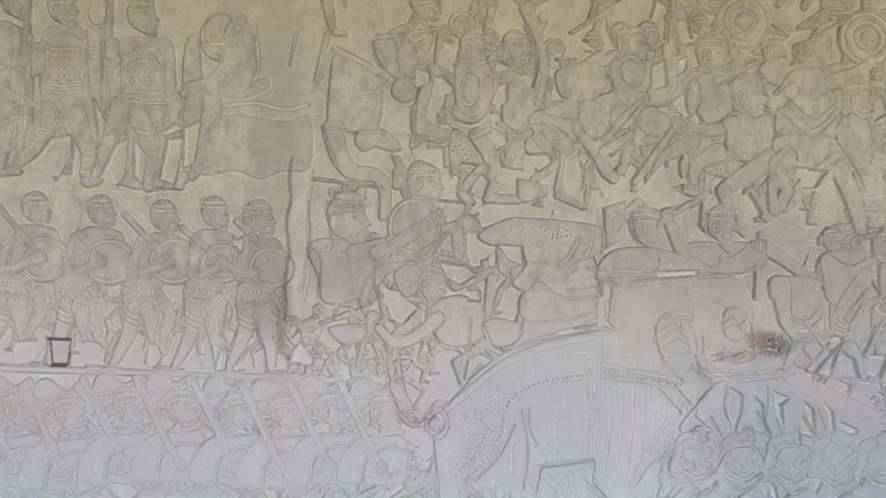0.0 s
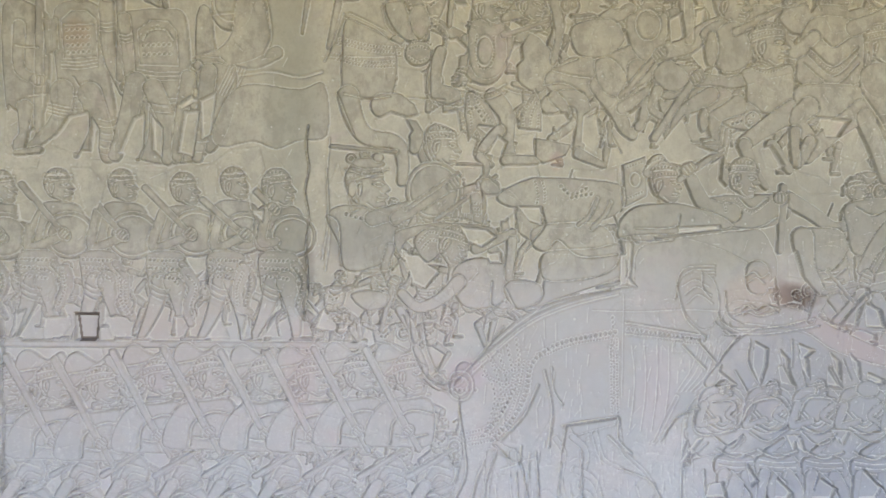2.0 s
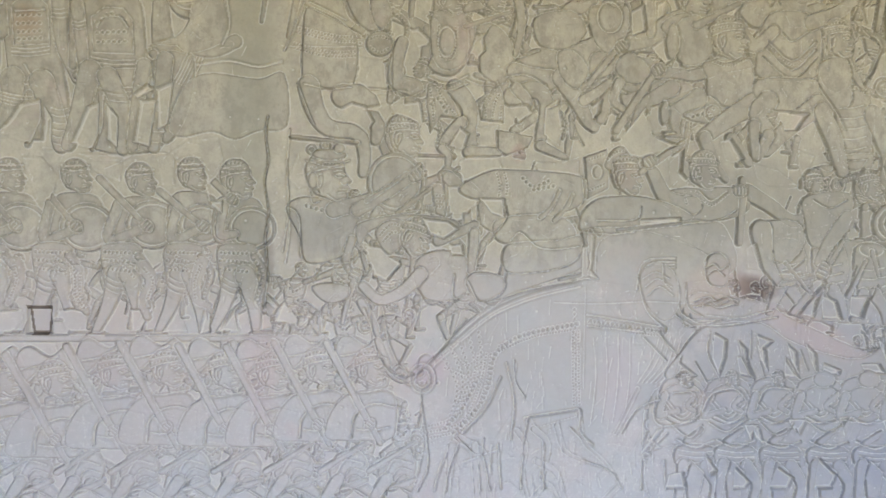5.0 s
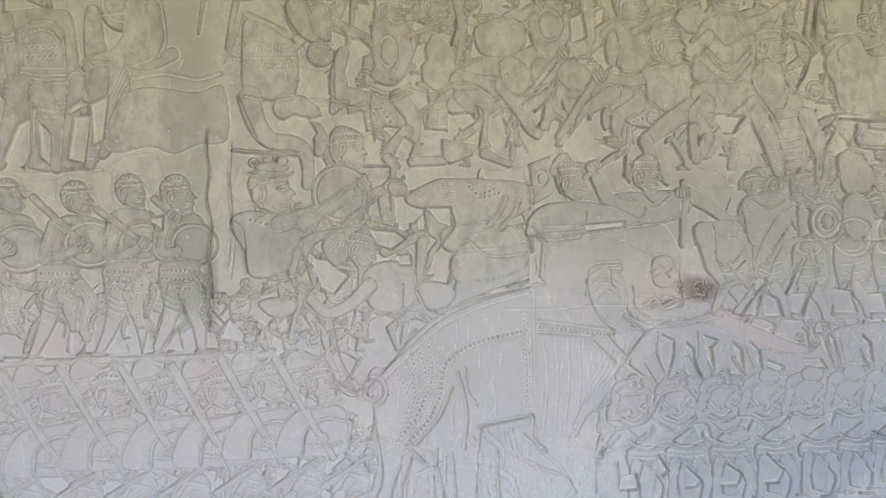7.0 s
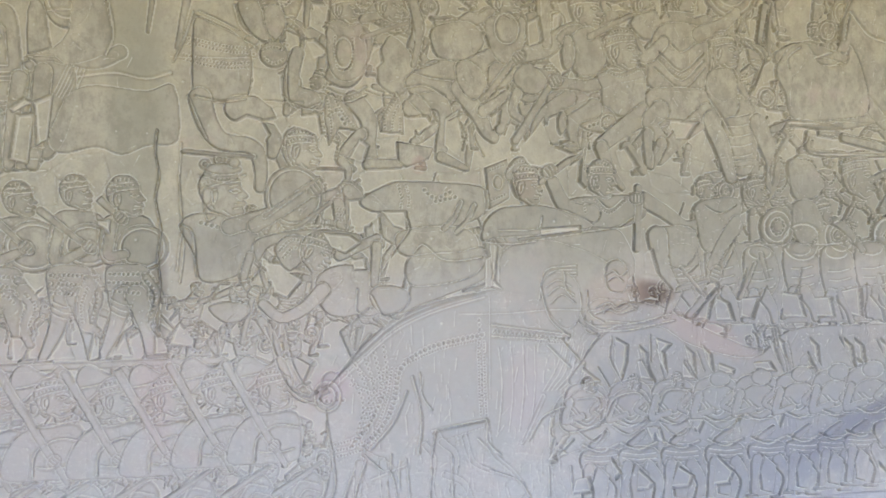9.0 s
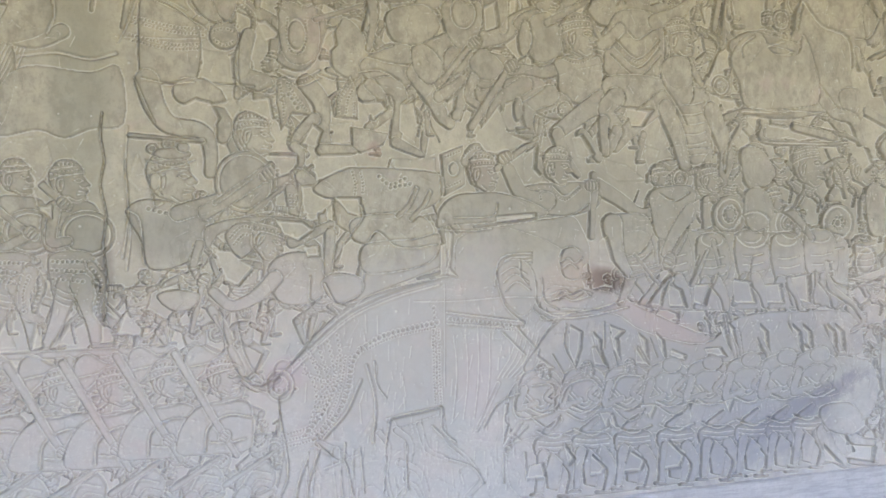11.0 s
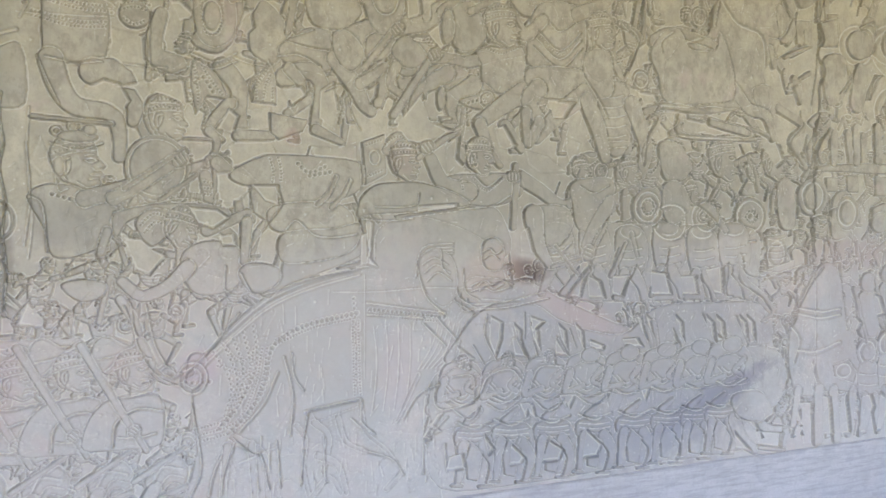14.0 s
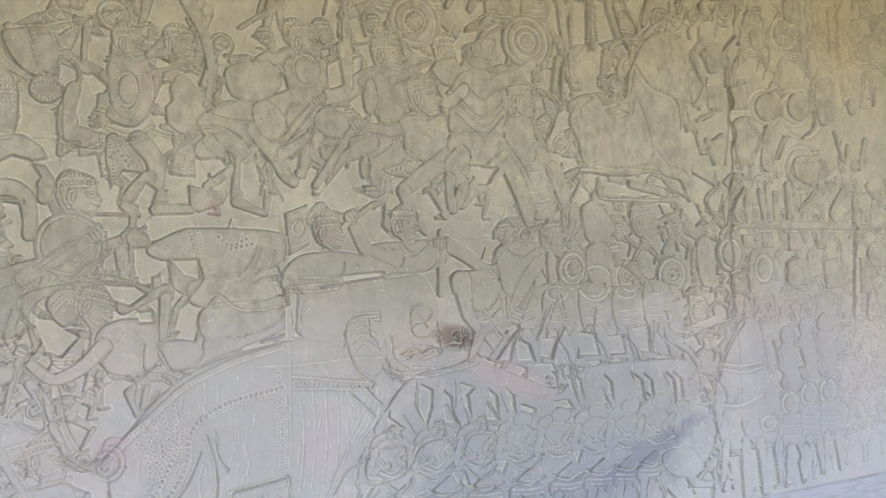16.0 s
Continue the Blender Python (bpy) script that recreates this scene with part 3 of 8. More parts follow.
limb(0.036, 0.031, -0.464, 1.68, -0.478, 1.573, -0.397, 1.605)
straight(0.025, 0.017, -0.521, 1.735, -0.365, 1.604)
fist(-0.377, 1.619, 0.025, -40)

fig("carved_soldier", "carved soldier raising a club behind a round shield")
mass(-0.337, 1.705, -0.252, 1.726, -0.184, 1.694, -0.177, 1.567, -0.336, 1.565)
head(-0.271, 1.78, 0.066, 1, 0)
folds(2, -0.318, 1.818, -0.226, 1.82, 0, -0.014)
egg(-0.216, 1.615, 0.081, 0.075, 0)
hoop(-0.216, 1.615, 0.067, 0.062, 0.006)
limb(0.037, 0.031, -0.309, 1.692, -0.321, 1.594, -0.273, 1.595)
straight(0.025, 0.017, -0.346, 1.773, -0.27, 1.696)
fist(-0.282, 1.712, 0.025, -40)
pocket(-0.951, 1.834, -0.893, 1.835, -0.846, 1.779, -0.864, 1.699, -0.91, 1.698, -0.932, 1.778)
pocket(-0.746, 1.838, -0.644, 1.831, -0.649, 1.764, -0.686, 1.782, -0.727, 1.8)
pocket(-1.13, 1.708, -1.073, 1.722, -1.055, 1.696, -1.081, 1.643, -1.123, 1.652)
pocket(-0.532, 1.843, -0.475, 1.863, -0.473, 1.757, -0.512, 1.756)
pocket(-0.381, 1.846, -0.323, 1.828, -0.336, 1.785, -0.37, 1.749, -0.358, 1.701, -0.313, 1.707, -0.316, 1.663, -0.351, 1.691)
pocket(-0.429, 1.907, -0.334, 1.921, -0.314, 1.847, -0.352, 1.788, -0.383, 1.846, -0.428, 1.864, -0.466, 1.844, -0.485, 1.863)
pocket(-1.164, 1.877, -1.056, 1.86, -1.065, 1.832, -1.128, 1.831, -1.163, 1.83)
pocket(-0.783, 1.853, -0.616, 1.849, -0.644, 1.831, -0.736, 1.835)

fig("carved_soldier", "striding carved soldier with a patterned skirt")
mass(-1.295, 1.546, -1.188, 1.547, -1.18, 1.472, -1.201, 1.406, -1.279, 1.4, -1.297, 1.462)
limb(0.066, 0.024, -1.251, 1.453, -1.279, 1.35, -1.321, 1.254)
limb(0.066, 0.027, -1.216, 1.453, -1.187, 1.35, -1.179, 1.262)
limb(0.015, 0.015, -1.335, 1.254, -1.292, 1.256)
limb(0.015, 0.015, -1.186, 1.262, -1.143, 1.261)
limb(0.028, 0.017, -1.188, 1.51, -1.155, 1.454, -1.176, 1.378, -1.154, 1.329)
beads(0.006, 0.013, -1.188, 1.502, -1.159, 1.454, -1.174, 1.378, -1.158, 1.341)
beads(0.005, 0.013, -1.287, 1.524, -1.195, 1.521)
beads(0.005, 0.013, -1.291, 1.498, -1.191, 1.491)
beads(0.005, 0.013, -1.287, 1.472, -1.198, 1.461)
folds(3, -1.287, 1.445, -1.23, 1.423, 0, -0.038)

fig("carved_soldier", "striding carved soldier with a patterned skirt")
mass(-1.111, 1.548, -1.003, 1.549, -0.995, 1.473, -1.016, 1.407, -1.096, 1.401, -1.114, 1.463)
limb(0.066, 0.024, -1.067, 1.454, -1.095, 1.35, -1.137, 1.254)
limb(0.067, 0.028, -1.031, 1.454, -1.001, 1.35, -0.993, 1.261)
limb(0.015, 0.015, -1.152, 1.254, -1.109, 1.256)
limb(0.015, 0.015, -1.001, 1.261, -0.957, 1.261)
limb(0.028, 0.017, -1.003, 1.511, -0.97, 1.455, -0.991, 1.379, -0.969, 1.329)
beads(0.006, 0.013, -1.003, 1.504, -0.973, 1.455, -0.989, 1.379, -0.972, 1.341)
beads(0.006, 0.013, -1.104, 1.526, -1.01, 1.523)
beads(0.006, 0.013, -1.107, 1.499, -1.006, 1.492)
beads(0.006, 0.013, -1.103, 1.473, -1.013, 1.462)
folds(3, -1.103, 1.446, -1.045, 1.424, 0, -0.038)

fig("carved_soldier", "striding carved soldier with a patterned skirt")
mass(-0.912, 1.55, -0.802, 1.551, -0.794, 1.475, -0.816, 1.408, -0.896, 1.402, -0.915, 1.464)
limb(0.067, 0.024, -0.868, 1.455, -0.896, 1.35, -0.939, 1.253)
limb(0.067, 0.028, -0.831, 1.455, -0.801, 1.351, -0.792, 1.261)
limb(0.015, 0.015, -0.953, 1.253, -0.91, 1.255)
limb(0.015, 0.015, -0.8, 1.261, -0.756, 1.261)
limb(0.028, 0.017, -0.802, 1.513, -0.768, 1.456, -0.79, 1.379, -0.767, 1.33)
beads(0.006, 0.013, -0.802, 1.505, -0.772, 1.456, -0.788, 1.379, -0.771, 1.341)
beads(0.006, 0.013, -0.905, 1.527, -0.809, 1.524)
beads(0.006, 0.013, -0.908, 1.501, -0.805, 1.494)
beads(0.006, 0.013, -0.904, 1.474, -0.813, 1.463)
folds(3, -0.904, 1.447, -0.845, 1.425, 0, -0.038)

fig("carved_soldier", "striding carved soldier with a patterned skirt")
mass(-0.697, 1.552, -0.585, 1.553, -0.577, 1.476, -0.599, 1.409, -0.681, 1.403, -0.7, 1.466)
limb(0.068, 0.025, -0.652, 1.456, -0.68, 1.351, -0.724, 1.253)
limb(0.068, 0.028, -0.614, 1.457, -0.584, 1.351, -0.575, 1.26)
limb(0.015, 0.015, -0.739, 1.253, -0.694, 1.255)
limb(0.015, 0.015, -0.583, 1.26, -0.538, 1.26)
limb(0.029, 0.017, -0.585, 1.515, -0.551, 1.457, -0.573, 1.38, -0.55, 1.33)
beads(0.006, 0.013, -0.585, 1.507, -0.555, 1.457, -0.571, 1.38, -0.553, 1.341)
beads(0.006, 0.013, -0.689, 1.529, -0.593, 1.526)
beads(0.006, 0.013, -0.693, 1.502, -0.589, 1.495)
beads(0.006, 0.013, -0.689, 1.475, -0.596, 1.464)
folds(3, -0.689, 1.449, -0.629, 1.426, 0, -0.038)

fig("carved_soldier", "striding carved soldier with a patterned skirt")
mass(-0.497, 1.554, -0.384, 1.555, -0.375, 1.477, -0.397, 1.409, -0.481, 1.403, -0.5, 1.467)
limb(0.069, 0.025, -0.451, 1.458, -0.48, 1.351, -0.525, 1.252)
limb(0.069, 0.029, -0.413, 1.458, -0.382, 1.351, -0.373, 1.26)
limb(0.015, 0.015, -0.54, 1.253, -0.494, 1.254)
limb(0.015, 0.015, -0.381, 1.26, -0.335, 1.26)
limb(0.029, 0.017, -0.383, 1.516, -0.349, 1.458, -0.371, 1.38, -0.347, 1.33)
beads(0.006, 0.013, -0.383, 1.508, -0.352, 1.458, -0.369, 1.38, -0.351, 1.341)
beads(0.006, 0.013, -0.489, 1.531, -0.391, 1.528)
beads(0.006, 0.013, -0.493, 1.504, -0.387, 1.497)
beads(0.006, 0.013, -0.489, 1.477, -0.394, 1.466)
folds(3, -0.489, 1.45, -0.428, 1.427, 0, -0.039)

fig("carved_soldier", "striding carved soldier with a patterned skirt")
mass(-0.323, 1.555, -0.208, 1.557, -0.199, 1.478, -0.222, 1.41, -0.306, 1.404, -0.326, 1.468)
limb(0.069, 0.025, -0.276, 1.459, -0.306, 1.351, -0.35, 1.252)
limb(0.07, 0.029, -0.238, 1.459, -0.206, 1.351, -0.197, 1.26)
limb(0.015, 0.015, -0.366, 1.252, -0.32, 1.254)
limb(0.016, 0.016, -0.205, 1.26, -0.159, 1.259)
limb(0.029, 0.017, -0.207, 1.518, -0.172, 1.459, -0.194, 1.381, -0.171, 1.33)
beads(0.006, 0.014, -0.207, 1.51, -0.176, 1.459, -0.193, 1.381, -0.175, 1.342)
beads(0.006, 0.014, -0.315, 1.532, -0.215, 1.529)
beads(0.006, 0.014, -0.318, 1.505, -0.211, 1.498)
beads(0.006, 0.014, -0.314, 1.478, -0.218, 1.467)
folds(3, -0.314, 1.451, -0.253, 1.427, 0, -0.039)
pocket(-1.037, 1.329, -0.954, 1.337, -0.95, 1.307, -0.983, 1.259, -1.03, 1.259)
pocket(-0.841, 1.33, -0.797, 1.341, -0.749, 1.33, -0.745, 1.261, -0.804, 1.261)
pocket(-0.611, 1.337, -0.54, 1.341, -0.577, 1.264, -0.607, 1.264)
pocket(-0.495, 1.264, -0.454, 1.341, -0.427, 1.264)
pocket(-0.366, 1.341, -0.347, 1.264, -0.388, 1.252)
pocket(-0.316, 1.264, -0.271, 1.338, -0.255, 1.264)
pocket(-1.127, 1.341, -1.088, 1.36, -1.116, 1.284, -1.134, 1.265)

fig("ledge_band", "narrow carved ground line under the soldiers", 0.008)
panel(-1.424, 1.255, 0.04, 1.251, 0.041, 1.225, -1.424, 1.232)

fig("carved_soldier", "worn carved soldier bending low in the bottom row", 0.009)
mass(-1.287, 0.787, -1.263, 0.862, -1.203, 0.876, -1.166, 0.826, -1.191, 0.77)
cut(0.005, -1.266, 0.798, -1.238, 0.843, -1.184, 0.83, depth=0.003)
cut(0.004, -1.245, 0.786, -1.22, 0.816, -1.181, 0.804, depth=0.003)
limb(0.044, 0.026, -1.262, 0.777, -1.306, 0.703, -1.332, 0.619)
limb(0.048, 0.026, -1.209, 0.767, -1.155, 0.709, -1.19, 0.606)
limb(0.022, 0.015, -1.316, 0.807, -1.245, 0.852, -1.174, 0.898)
limb(0.026, 0.018, -1.244, 0.745, -1.173, 0.775)
cut(0.005, -1.28, 0.721, -1.227, 0.748, -1.155, 0.709)

fig("carved_soldier", "worn carved soldier bending low in the bottom row", 0.009)
mass(-1.145, 0.784, -1.12, 0.859, -1.059, 0.873, -1.023, 0.823, -1.047, 0.767)
cut(0.006, -1.123, 0.795, -1.095, 0.84, -1.041, 0.827, depth=0.003)
cut(0.004, -1.102, 0.783, -1.077, 0.813, -1.037, 0.801, depth=0.003)
limb(0.044, 0.026, -1.119, 0.774, -1.164, 0.7, -1.19, 0.615)
limb(0.048, 0.026, -1.065, 0.764, -1.011, 0.705, -1.046, 0.602)
limb(0.022, 0.015, -1.173, 0.804, -1.102, 0.849, -1.03, 0.896)
limb(0.026, 0.018, -1.101, 0.742, -1.029, 0.772)
cut(0.006, -1.137, 0.718, -1.083, 0.745, -1.011, 0.705)

fig("carved_soldier", "worn carved soldier bending low in the bottom row", 0.009)
mass(-0.973, 0.781, -0.948, 0.856, -0.887, 0.87, -0.849, 0.82, -0.875, 0.763)
cut(0.006, -0.952, 0.792, -0.923, 0.837, -0.868, 0.824, depth=0.003)
cut(0.004, -0.93, 0.78, -0.904, 0.81, -0.864, 0.797, depth=0.003)
limb(0.045, 0.026, -0.948, 0.771, -0.993, 0.696, -1.019, 0.611)
limb(0.049, 0.026, -0.893, 0.76, -0.837, 0.701, -0.873, 0.597)
limb(0.022, 0.015, -1.002, 0.8, -0.93, 0.846, -0.857, 0.893)
limb(0.026, 0.019, -0.929, 0.738, -0.856, 0.769)
cut(0.006, -0.965, 0.714, -0.911, 0.741, -0.837, 0.701)

fig("carved_soldier", "worn carved soldier bending low in the bottom row", 0.009)
mass(-0.809, 0.777, -0.784, 0.853, -0.721, 0.867, -0.683, 0.817, -0.709, 0.76)
cut(0.006, -0.787, 0.788, -0.758, 0.834, -0.702, 0.821, depth=0.003)
cut(0.004, -0.764, 0.776, -0.739, 0.806, -0.698, 0.794, depth=0.003)
limb(0.045, 0.026, -0.783, 0.767, -0.828, 0.691, -0.855, 0.606)
limb(0.049, 0.026, -0.727, 0.756, -0.671, 0.697, -0.707, 0.592)
limb(0.023, 0.015, -0.838, 0.797, -0.765, 0.843, -0.691, 0.89)
limb(0.026, 0.019, -0.764, 0.734, -0.69, 0.765)
cut(0.006, -0.801, 0.71, -0.746, 0.737, -0.671, 0.697)

fig("carved_soldier", "worn carved soldier bending low in the bottom row", 0.009)
mass(-0.636, 0.774, -0.611, 0.85, -0.547, 0.864, -0.509, 0.813, -0.535, 0.756)
cut(0.006, -0.614, 0.785, -0.585, 0.83, -0.528, 0.818, depth=0.003)
cut(0.004, -0.592, 0.773, -0.566, 0.803, -0.524, 0.79, depth=0.003)
limb(0.045, 0.027, -0.61, 0.763, -0.656, 0.687, -0.683, 0.601)
limb(0.05, 0.027, -0.554, 0.752, -0.497, 0.693, -0.534, 0.588)
limb(0.023, 0.015, -0.666, 0.793, -0.592, 0.84, -0.518, 0.887)
limb(0.027, 0.019, -0.591, 0.73, -0.516, 0.761)
cut(0.006, -0.628, 0.706, -0.572, 0.734, -0.497, 0.693)

fig("carved_soldier", "worn carved soldier bending low in the bottom row", 0.009)
mass(-0.473, 0.77, -0.447, 0.847, -0.383, 0.862, -0.344, 0.81, -0.371, 0.752)
cut(0.006, -0.451, 0.781, -0.421, 0.827, -0.364, 0.814, depth=0.003)
cut(0.004, -0.428, 0.769, -0.401, 0.8, -0.359, 0.787, depth=0.003)
limb(0.046, 0.027, -0.447, 0.76, -0.493, 0.683, -0.521, 0.597)
limb(0.05, 0.027, -0.39, 0.749, -0.332, 0.689, -0.369, 0.583)
limb(0.023, 0.015, -0.503, 0.79, -0.428, 0.837, -0.353, 0.884)
limb(0.027, 0.019, -0.427, 0.726, -0.352, 0.758)
cut(0.006, -0.465, 0.702, -0.408, 0.73, -0.332, 0.689)

fig("carved_soldier", "worn carved soldier bending low in the bottom row", 0.009)
mass(-0.302, 0.766, -0.276, 0.844, -0.211, 0.859, -0.172, 0.807, -0.198, 0.749)
cut(0.006, -0.279, 0.778, -0.249, 0.824, -0.191, 0.811, depth=0.003)
cut(0.004, -0.256, 0.766, -0.229, 0.796, -0.187, 0.784, depth=0.003)
limb(0.046, 0.027, -0.275, 0.756, -0.322, 0.679, -0.35, 0.592)
limb(0.051, 0.027, -0.217, 0.745, -0.159, 0.685, -0.196, 0.578)
limb(0.023, 0.015, -0.333, 0.787, -0.257, 0.834, -0.18, 0.882)
limb(0.027, 0.019, -0.256, 0.723, -0.179, 0.754)
cut(0.006, -0.294, 0.698, -0.236, 0.726, -0.159, 0.685)

fig("carved_soldier", "worn carved soldier bending low in the bottom row", 0.009)
mass(-0.129, 0.763, -0.102, 0.841, -0.036, 0.855, 0.004, 0.803, -0.023, 0.745)
cut(0.006, -0.105, 0.774, -0.075, 0.821, -0.016, 0.808, depth=0.003)
cut(0.004, -0.082, 0.762, -0.055, 0.793, -0.012, 0.78, depth=0.003)
limb(0.047, 0.027, -0.101, 0.752, -0.149, 0.675, -0.177, 0.587)
limb(0.051, 0.028, -0.043, 0.741, 0.017, 0.681, -0.022, 0.573)
limb(0.023, 0.016, -0.16, 0.783, -0.083, 0.831, -0.005, 0.879)
limb(0.027, 0.02, -0.081, 0.719, -0.004, 0.75)
cut(0.006, -0.12, 0.694, -0.062, 0.722, 0.017, 0.681)

fig("carved_soldier", "worn carved soldier bending low in the bottom row", 0.009)
mass(0.057, 0.759, 0.084, 0.838, 0.151, 0.852, 0.191, 0.8, 0.164, 0.741)
cut(0.006, 0.081, 0.77, 0.112, 0.817, 0.171, 0.804, depth=0.003)
cut(0.004, 0.104, 0.758, 0.132, 0.789, 0.175, 0.776, depth=0.003)
limb(0.047, 0.028, 0.085, 0.748, 0.036, 0.67, 0.008, 0.582)
limb(0.052, 0.028, 0.144, 0.737, 0.204, 0.676, 0.166, 0.568)
limb(0.024, 0.016, 0.025, 0.779, 0.104, 0.827, 0.182, 0.876)
limb(0.028, 0.02, 0.105, 0.714, 0.184, 0.746)
cut(0.006, 0.066, 0.689, 0.124, 0.718, 0.204, 0.676)

fig("carved_soldier", "worn carved soldier bending low in the bottom row", 0.009)
mass(0.225, 0.755, 0.252, 0.835, 0.32, 0.849, 0.361, 0.797, 0.333, 0.737)
cut(0.006, 0.249, 0.767, 0.281, 0.814, 0.341, 0.801, depth=0.003)
cut(0.004, 0.273, 0.754, 0.301, 0.786, 0.345, 0.773, depth=0.003)
limb(0.048, 0.028, 0.253, 0.745, 0.204, 0.666, 0.175, 0.578)
limb(0.052, 0.028, 0.313, 0.734, 0.374, 0.672, 0.335, 0.563)
limb(0.024, 0.016, 0.193, 0.776, 0.272, 0.824, 0.352, 0.873)
limb(0.028, 0.02, 0.274, 0.711, 0.354, 0.743)
cut(0.006, 0.234, 0.686, 0.294, 0.714, 0.374, 0.672)

fig("carved_soldier", "carved foot soldier in low relief, rubbed sandstone")
head(0.287, 1.935, 0.072, 1, 0)
mass(0.221, 1.977, 0.27, 2.018, 0.33, 2.004, 0.351, 1.96, 0.271, 1.935)
limb(0.057, 0.04, 0.453, 1.819, 0.535, 1.76, 0.566, 1.735)
limb(0.044, 0.028, 0.429, 1.812, 0.353, 1.771)
fist(0.44, 1.719, 0.024, -80)
limb(0.024, 0.024, 0.438, 1.673, 0.453, 1.783)
limb(0.012, 0.012, 0.351, 1.881, 0.452, 1.879)
pocket(0.376, 1.861, 0.452, 1.871, 0.429, 1.818, 0.382, 1.802)
pocket(0.478, 1.773, 0.545, 1.728, 0.536, 1.668, 0.495, 1.653, 0.471, 1.659)
pocket(0.564, 1.885, 0.635, 1.897, 0.657, 1.831, 0.565, 1.785, 0.514, 1.824, 0.517, 1.874)
pocket(-0.064, 1.872, -0.044, 1.813, -0.033, 1.765, -0.062, 1.754, -0.092, 1.793)

fig("carved_cloth", "flat carved saddle cloth behind the elephant's neck", 0.006)
mass(0.96, 1.629, 1.14, 1.676, 1.397, 1.683, 1.507, 1.635, 1.509, 1.468, 0.994, 1.445)

fig("carved_elephant", "great carved war elephant with a smooth grey flank", 0.006)
mass(0.371, 1.134, 0.419, 1.182, 0.483, 1.25, 0.605, 1.353, 0.765, 1.414, 0.948, 1.449, 0.998, 1.466, 1.013, 1.588, 1.151, 1.631, 1.279, 1.608, 1.399, 1.561, 1.498, 1.489, 1.514, 1.427, 1.533, 1.344, 1.402, 1.281, 1.322, 1.178, 1.275, 1.075, 1.201, 0.993, 1.193, 0.807, 1.218, 0.518, 0.396, 0.541, 0.386, 0.862)
limb(0.13, 0.082, 1.402, 1.343, 1.621, 1.319, 1.755, 1.26, 1.998, 1.164, 2.163, 1.114)
ridge(0.008, 0.383, 1.142, 0.484, 1.226, 0.611, 1.332, 0.765, 1.399, 0.944, 1.441)
cut(0.006, 0.4, 1.126, 0.492, 1.21, 0.617, 1.314, 0.765, 1.379, 0.944, 1.425, depth=0.003)
beads(0.006, 0.018, 0.444, 1.182, 0.502, 1.061, 0.463, 0.921)
beads(0.006, 0.018, 0.476, 1.202, 0.522, 1.077, 0.475, 0.933)
beads(0.006, 0.018, 0.508, 1.222, 0.542, 1.093, 0.487, 0.945)
beads(0.006, 0.018, 0.54, 1.242, 0.562, 1.109, 0.499, 0.957)
beads(0.006, 0.018, 0.573, 1.262, 0.583, 1.125, 0.511, 0.969)
cut(0.004, 1.252, 1.261, 1.221, 1.158, 1.168, 1.076, depth=0.002)
cut(0.004, 1.271, 1.252, 1.24, 1.151, 1.185, 1.075, depth=0.002)
cut(0.004, 1.291, 1.244, 1.259, 1.145, 1.202, 1.075, depth=0.002)
cut(0.004, 1.31, 1.236, 1.279, 1.139, 1.22, 1.075, depth=0.002)
cut(0.004, 1.33, 1.227, 1.298, 1.132, 1.237, 1.075, depth=0.002)
cut(0.004, 1.349, 1.219, 1.318, 1.126, 1.254, 1.075, depth=0.002)
cut(0.004, 0.997, 1.241, 1.009, 1.097, 0.99, 0.934, depth=0.002)
cut(0.004, 1.043, 1.241, 1.051, 1.097, 1.032, 0.933, depth=0.002)
cut(0.004, 1.09, 1.24, 1.093, 1.097, 1.074, 0.933, depth=0.002)
cut(0.004, 1.136, 1.24, 1.136, 1.096, 1.117, 0.932, depth=0.002)
beads(0.006, 0.017, 0.922, 1.343, 0.929, 1.261)
cut(0.004, 0.963, 1.425, 0.963, 1.057, depth=0.002)
beads(0.01, 0.018, 0.493, 0.905, 0.574, 0.99, 0.614, 1.08, 0.633, 1.181, 0.735, 1.25, 0.943, 1.292)
beads(0.01, 0.018, 0.463, 0.921, 0.533, 1.011, 0.573, 1.101)
cut(0.006, 0.524, 0.904, 0.605, 0.99, 0.655, 1.1)
beads(0.008, 0.017, 0.985, 1.302, 1.134, 1.281, 1.273, 1.261)
cut(0.006, 0.974, 1.323, 1.273, 1.277)
cut(0.006, 0.975, 1.282, 1.187, 1.261)
beads(0.006, 0.019, 0.923, 1.261, 0.935, 1.139, 0.932, 1.016)
cut(0.006, 0.675, 1.151, 0.707, 1.019, 0.698, 0.877)
cut(0.008, 0.749, 0.953, 0.947, 0.979)
cut(0.006, 0.916, 0.914, 0.959, 0.873, 1.001, 0.852)
cut(0.008, 0.494, 0.88, 0.566, 0.819, 0.587, 0.697)
cut(0.006, 0.484, 0.861, 0.444, 0.781, 0.425, 0.701)
limb(0.024, 0.02, 0.504, 0.89, 0.606, 0.818, 0.619, 0.656)
cut(0.006, 1.188, 1.24, 1.274, 1.157)
cut(0.006, 1.241, 1.261, 1.317, 1.178)
panel(0.77, 0.953, 0.949, 0.979, 0.949, 0.959, 0.791, 0.916)
cut(0.004, 1.158, 1.415, 1.184, 1.518, 1.302, 1.533, depth=0.005)
cut(0.004, 1.178, 1.423, 1.201, 1.508, 1.302, 1.52, depth=0.005)
cut(0.004, 1.196, 1.431, 1.217, 1.499, 1.302, 1.508, depth=0.005)
cut(0.004, 1.214, 1.438, 1.232, 1.49, 1.302, 1.497, depth=0.005)
cut(0.006, 1.163, 1.467, 1.197, 1.343, 1.273, 1.271)
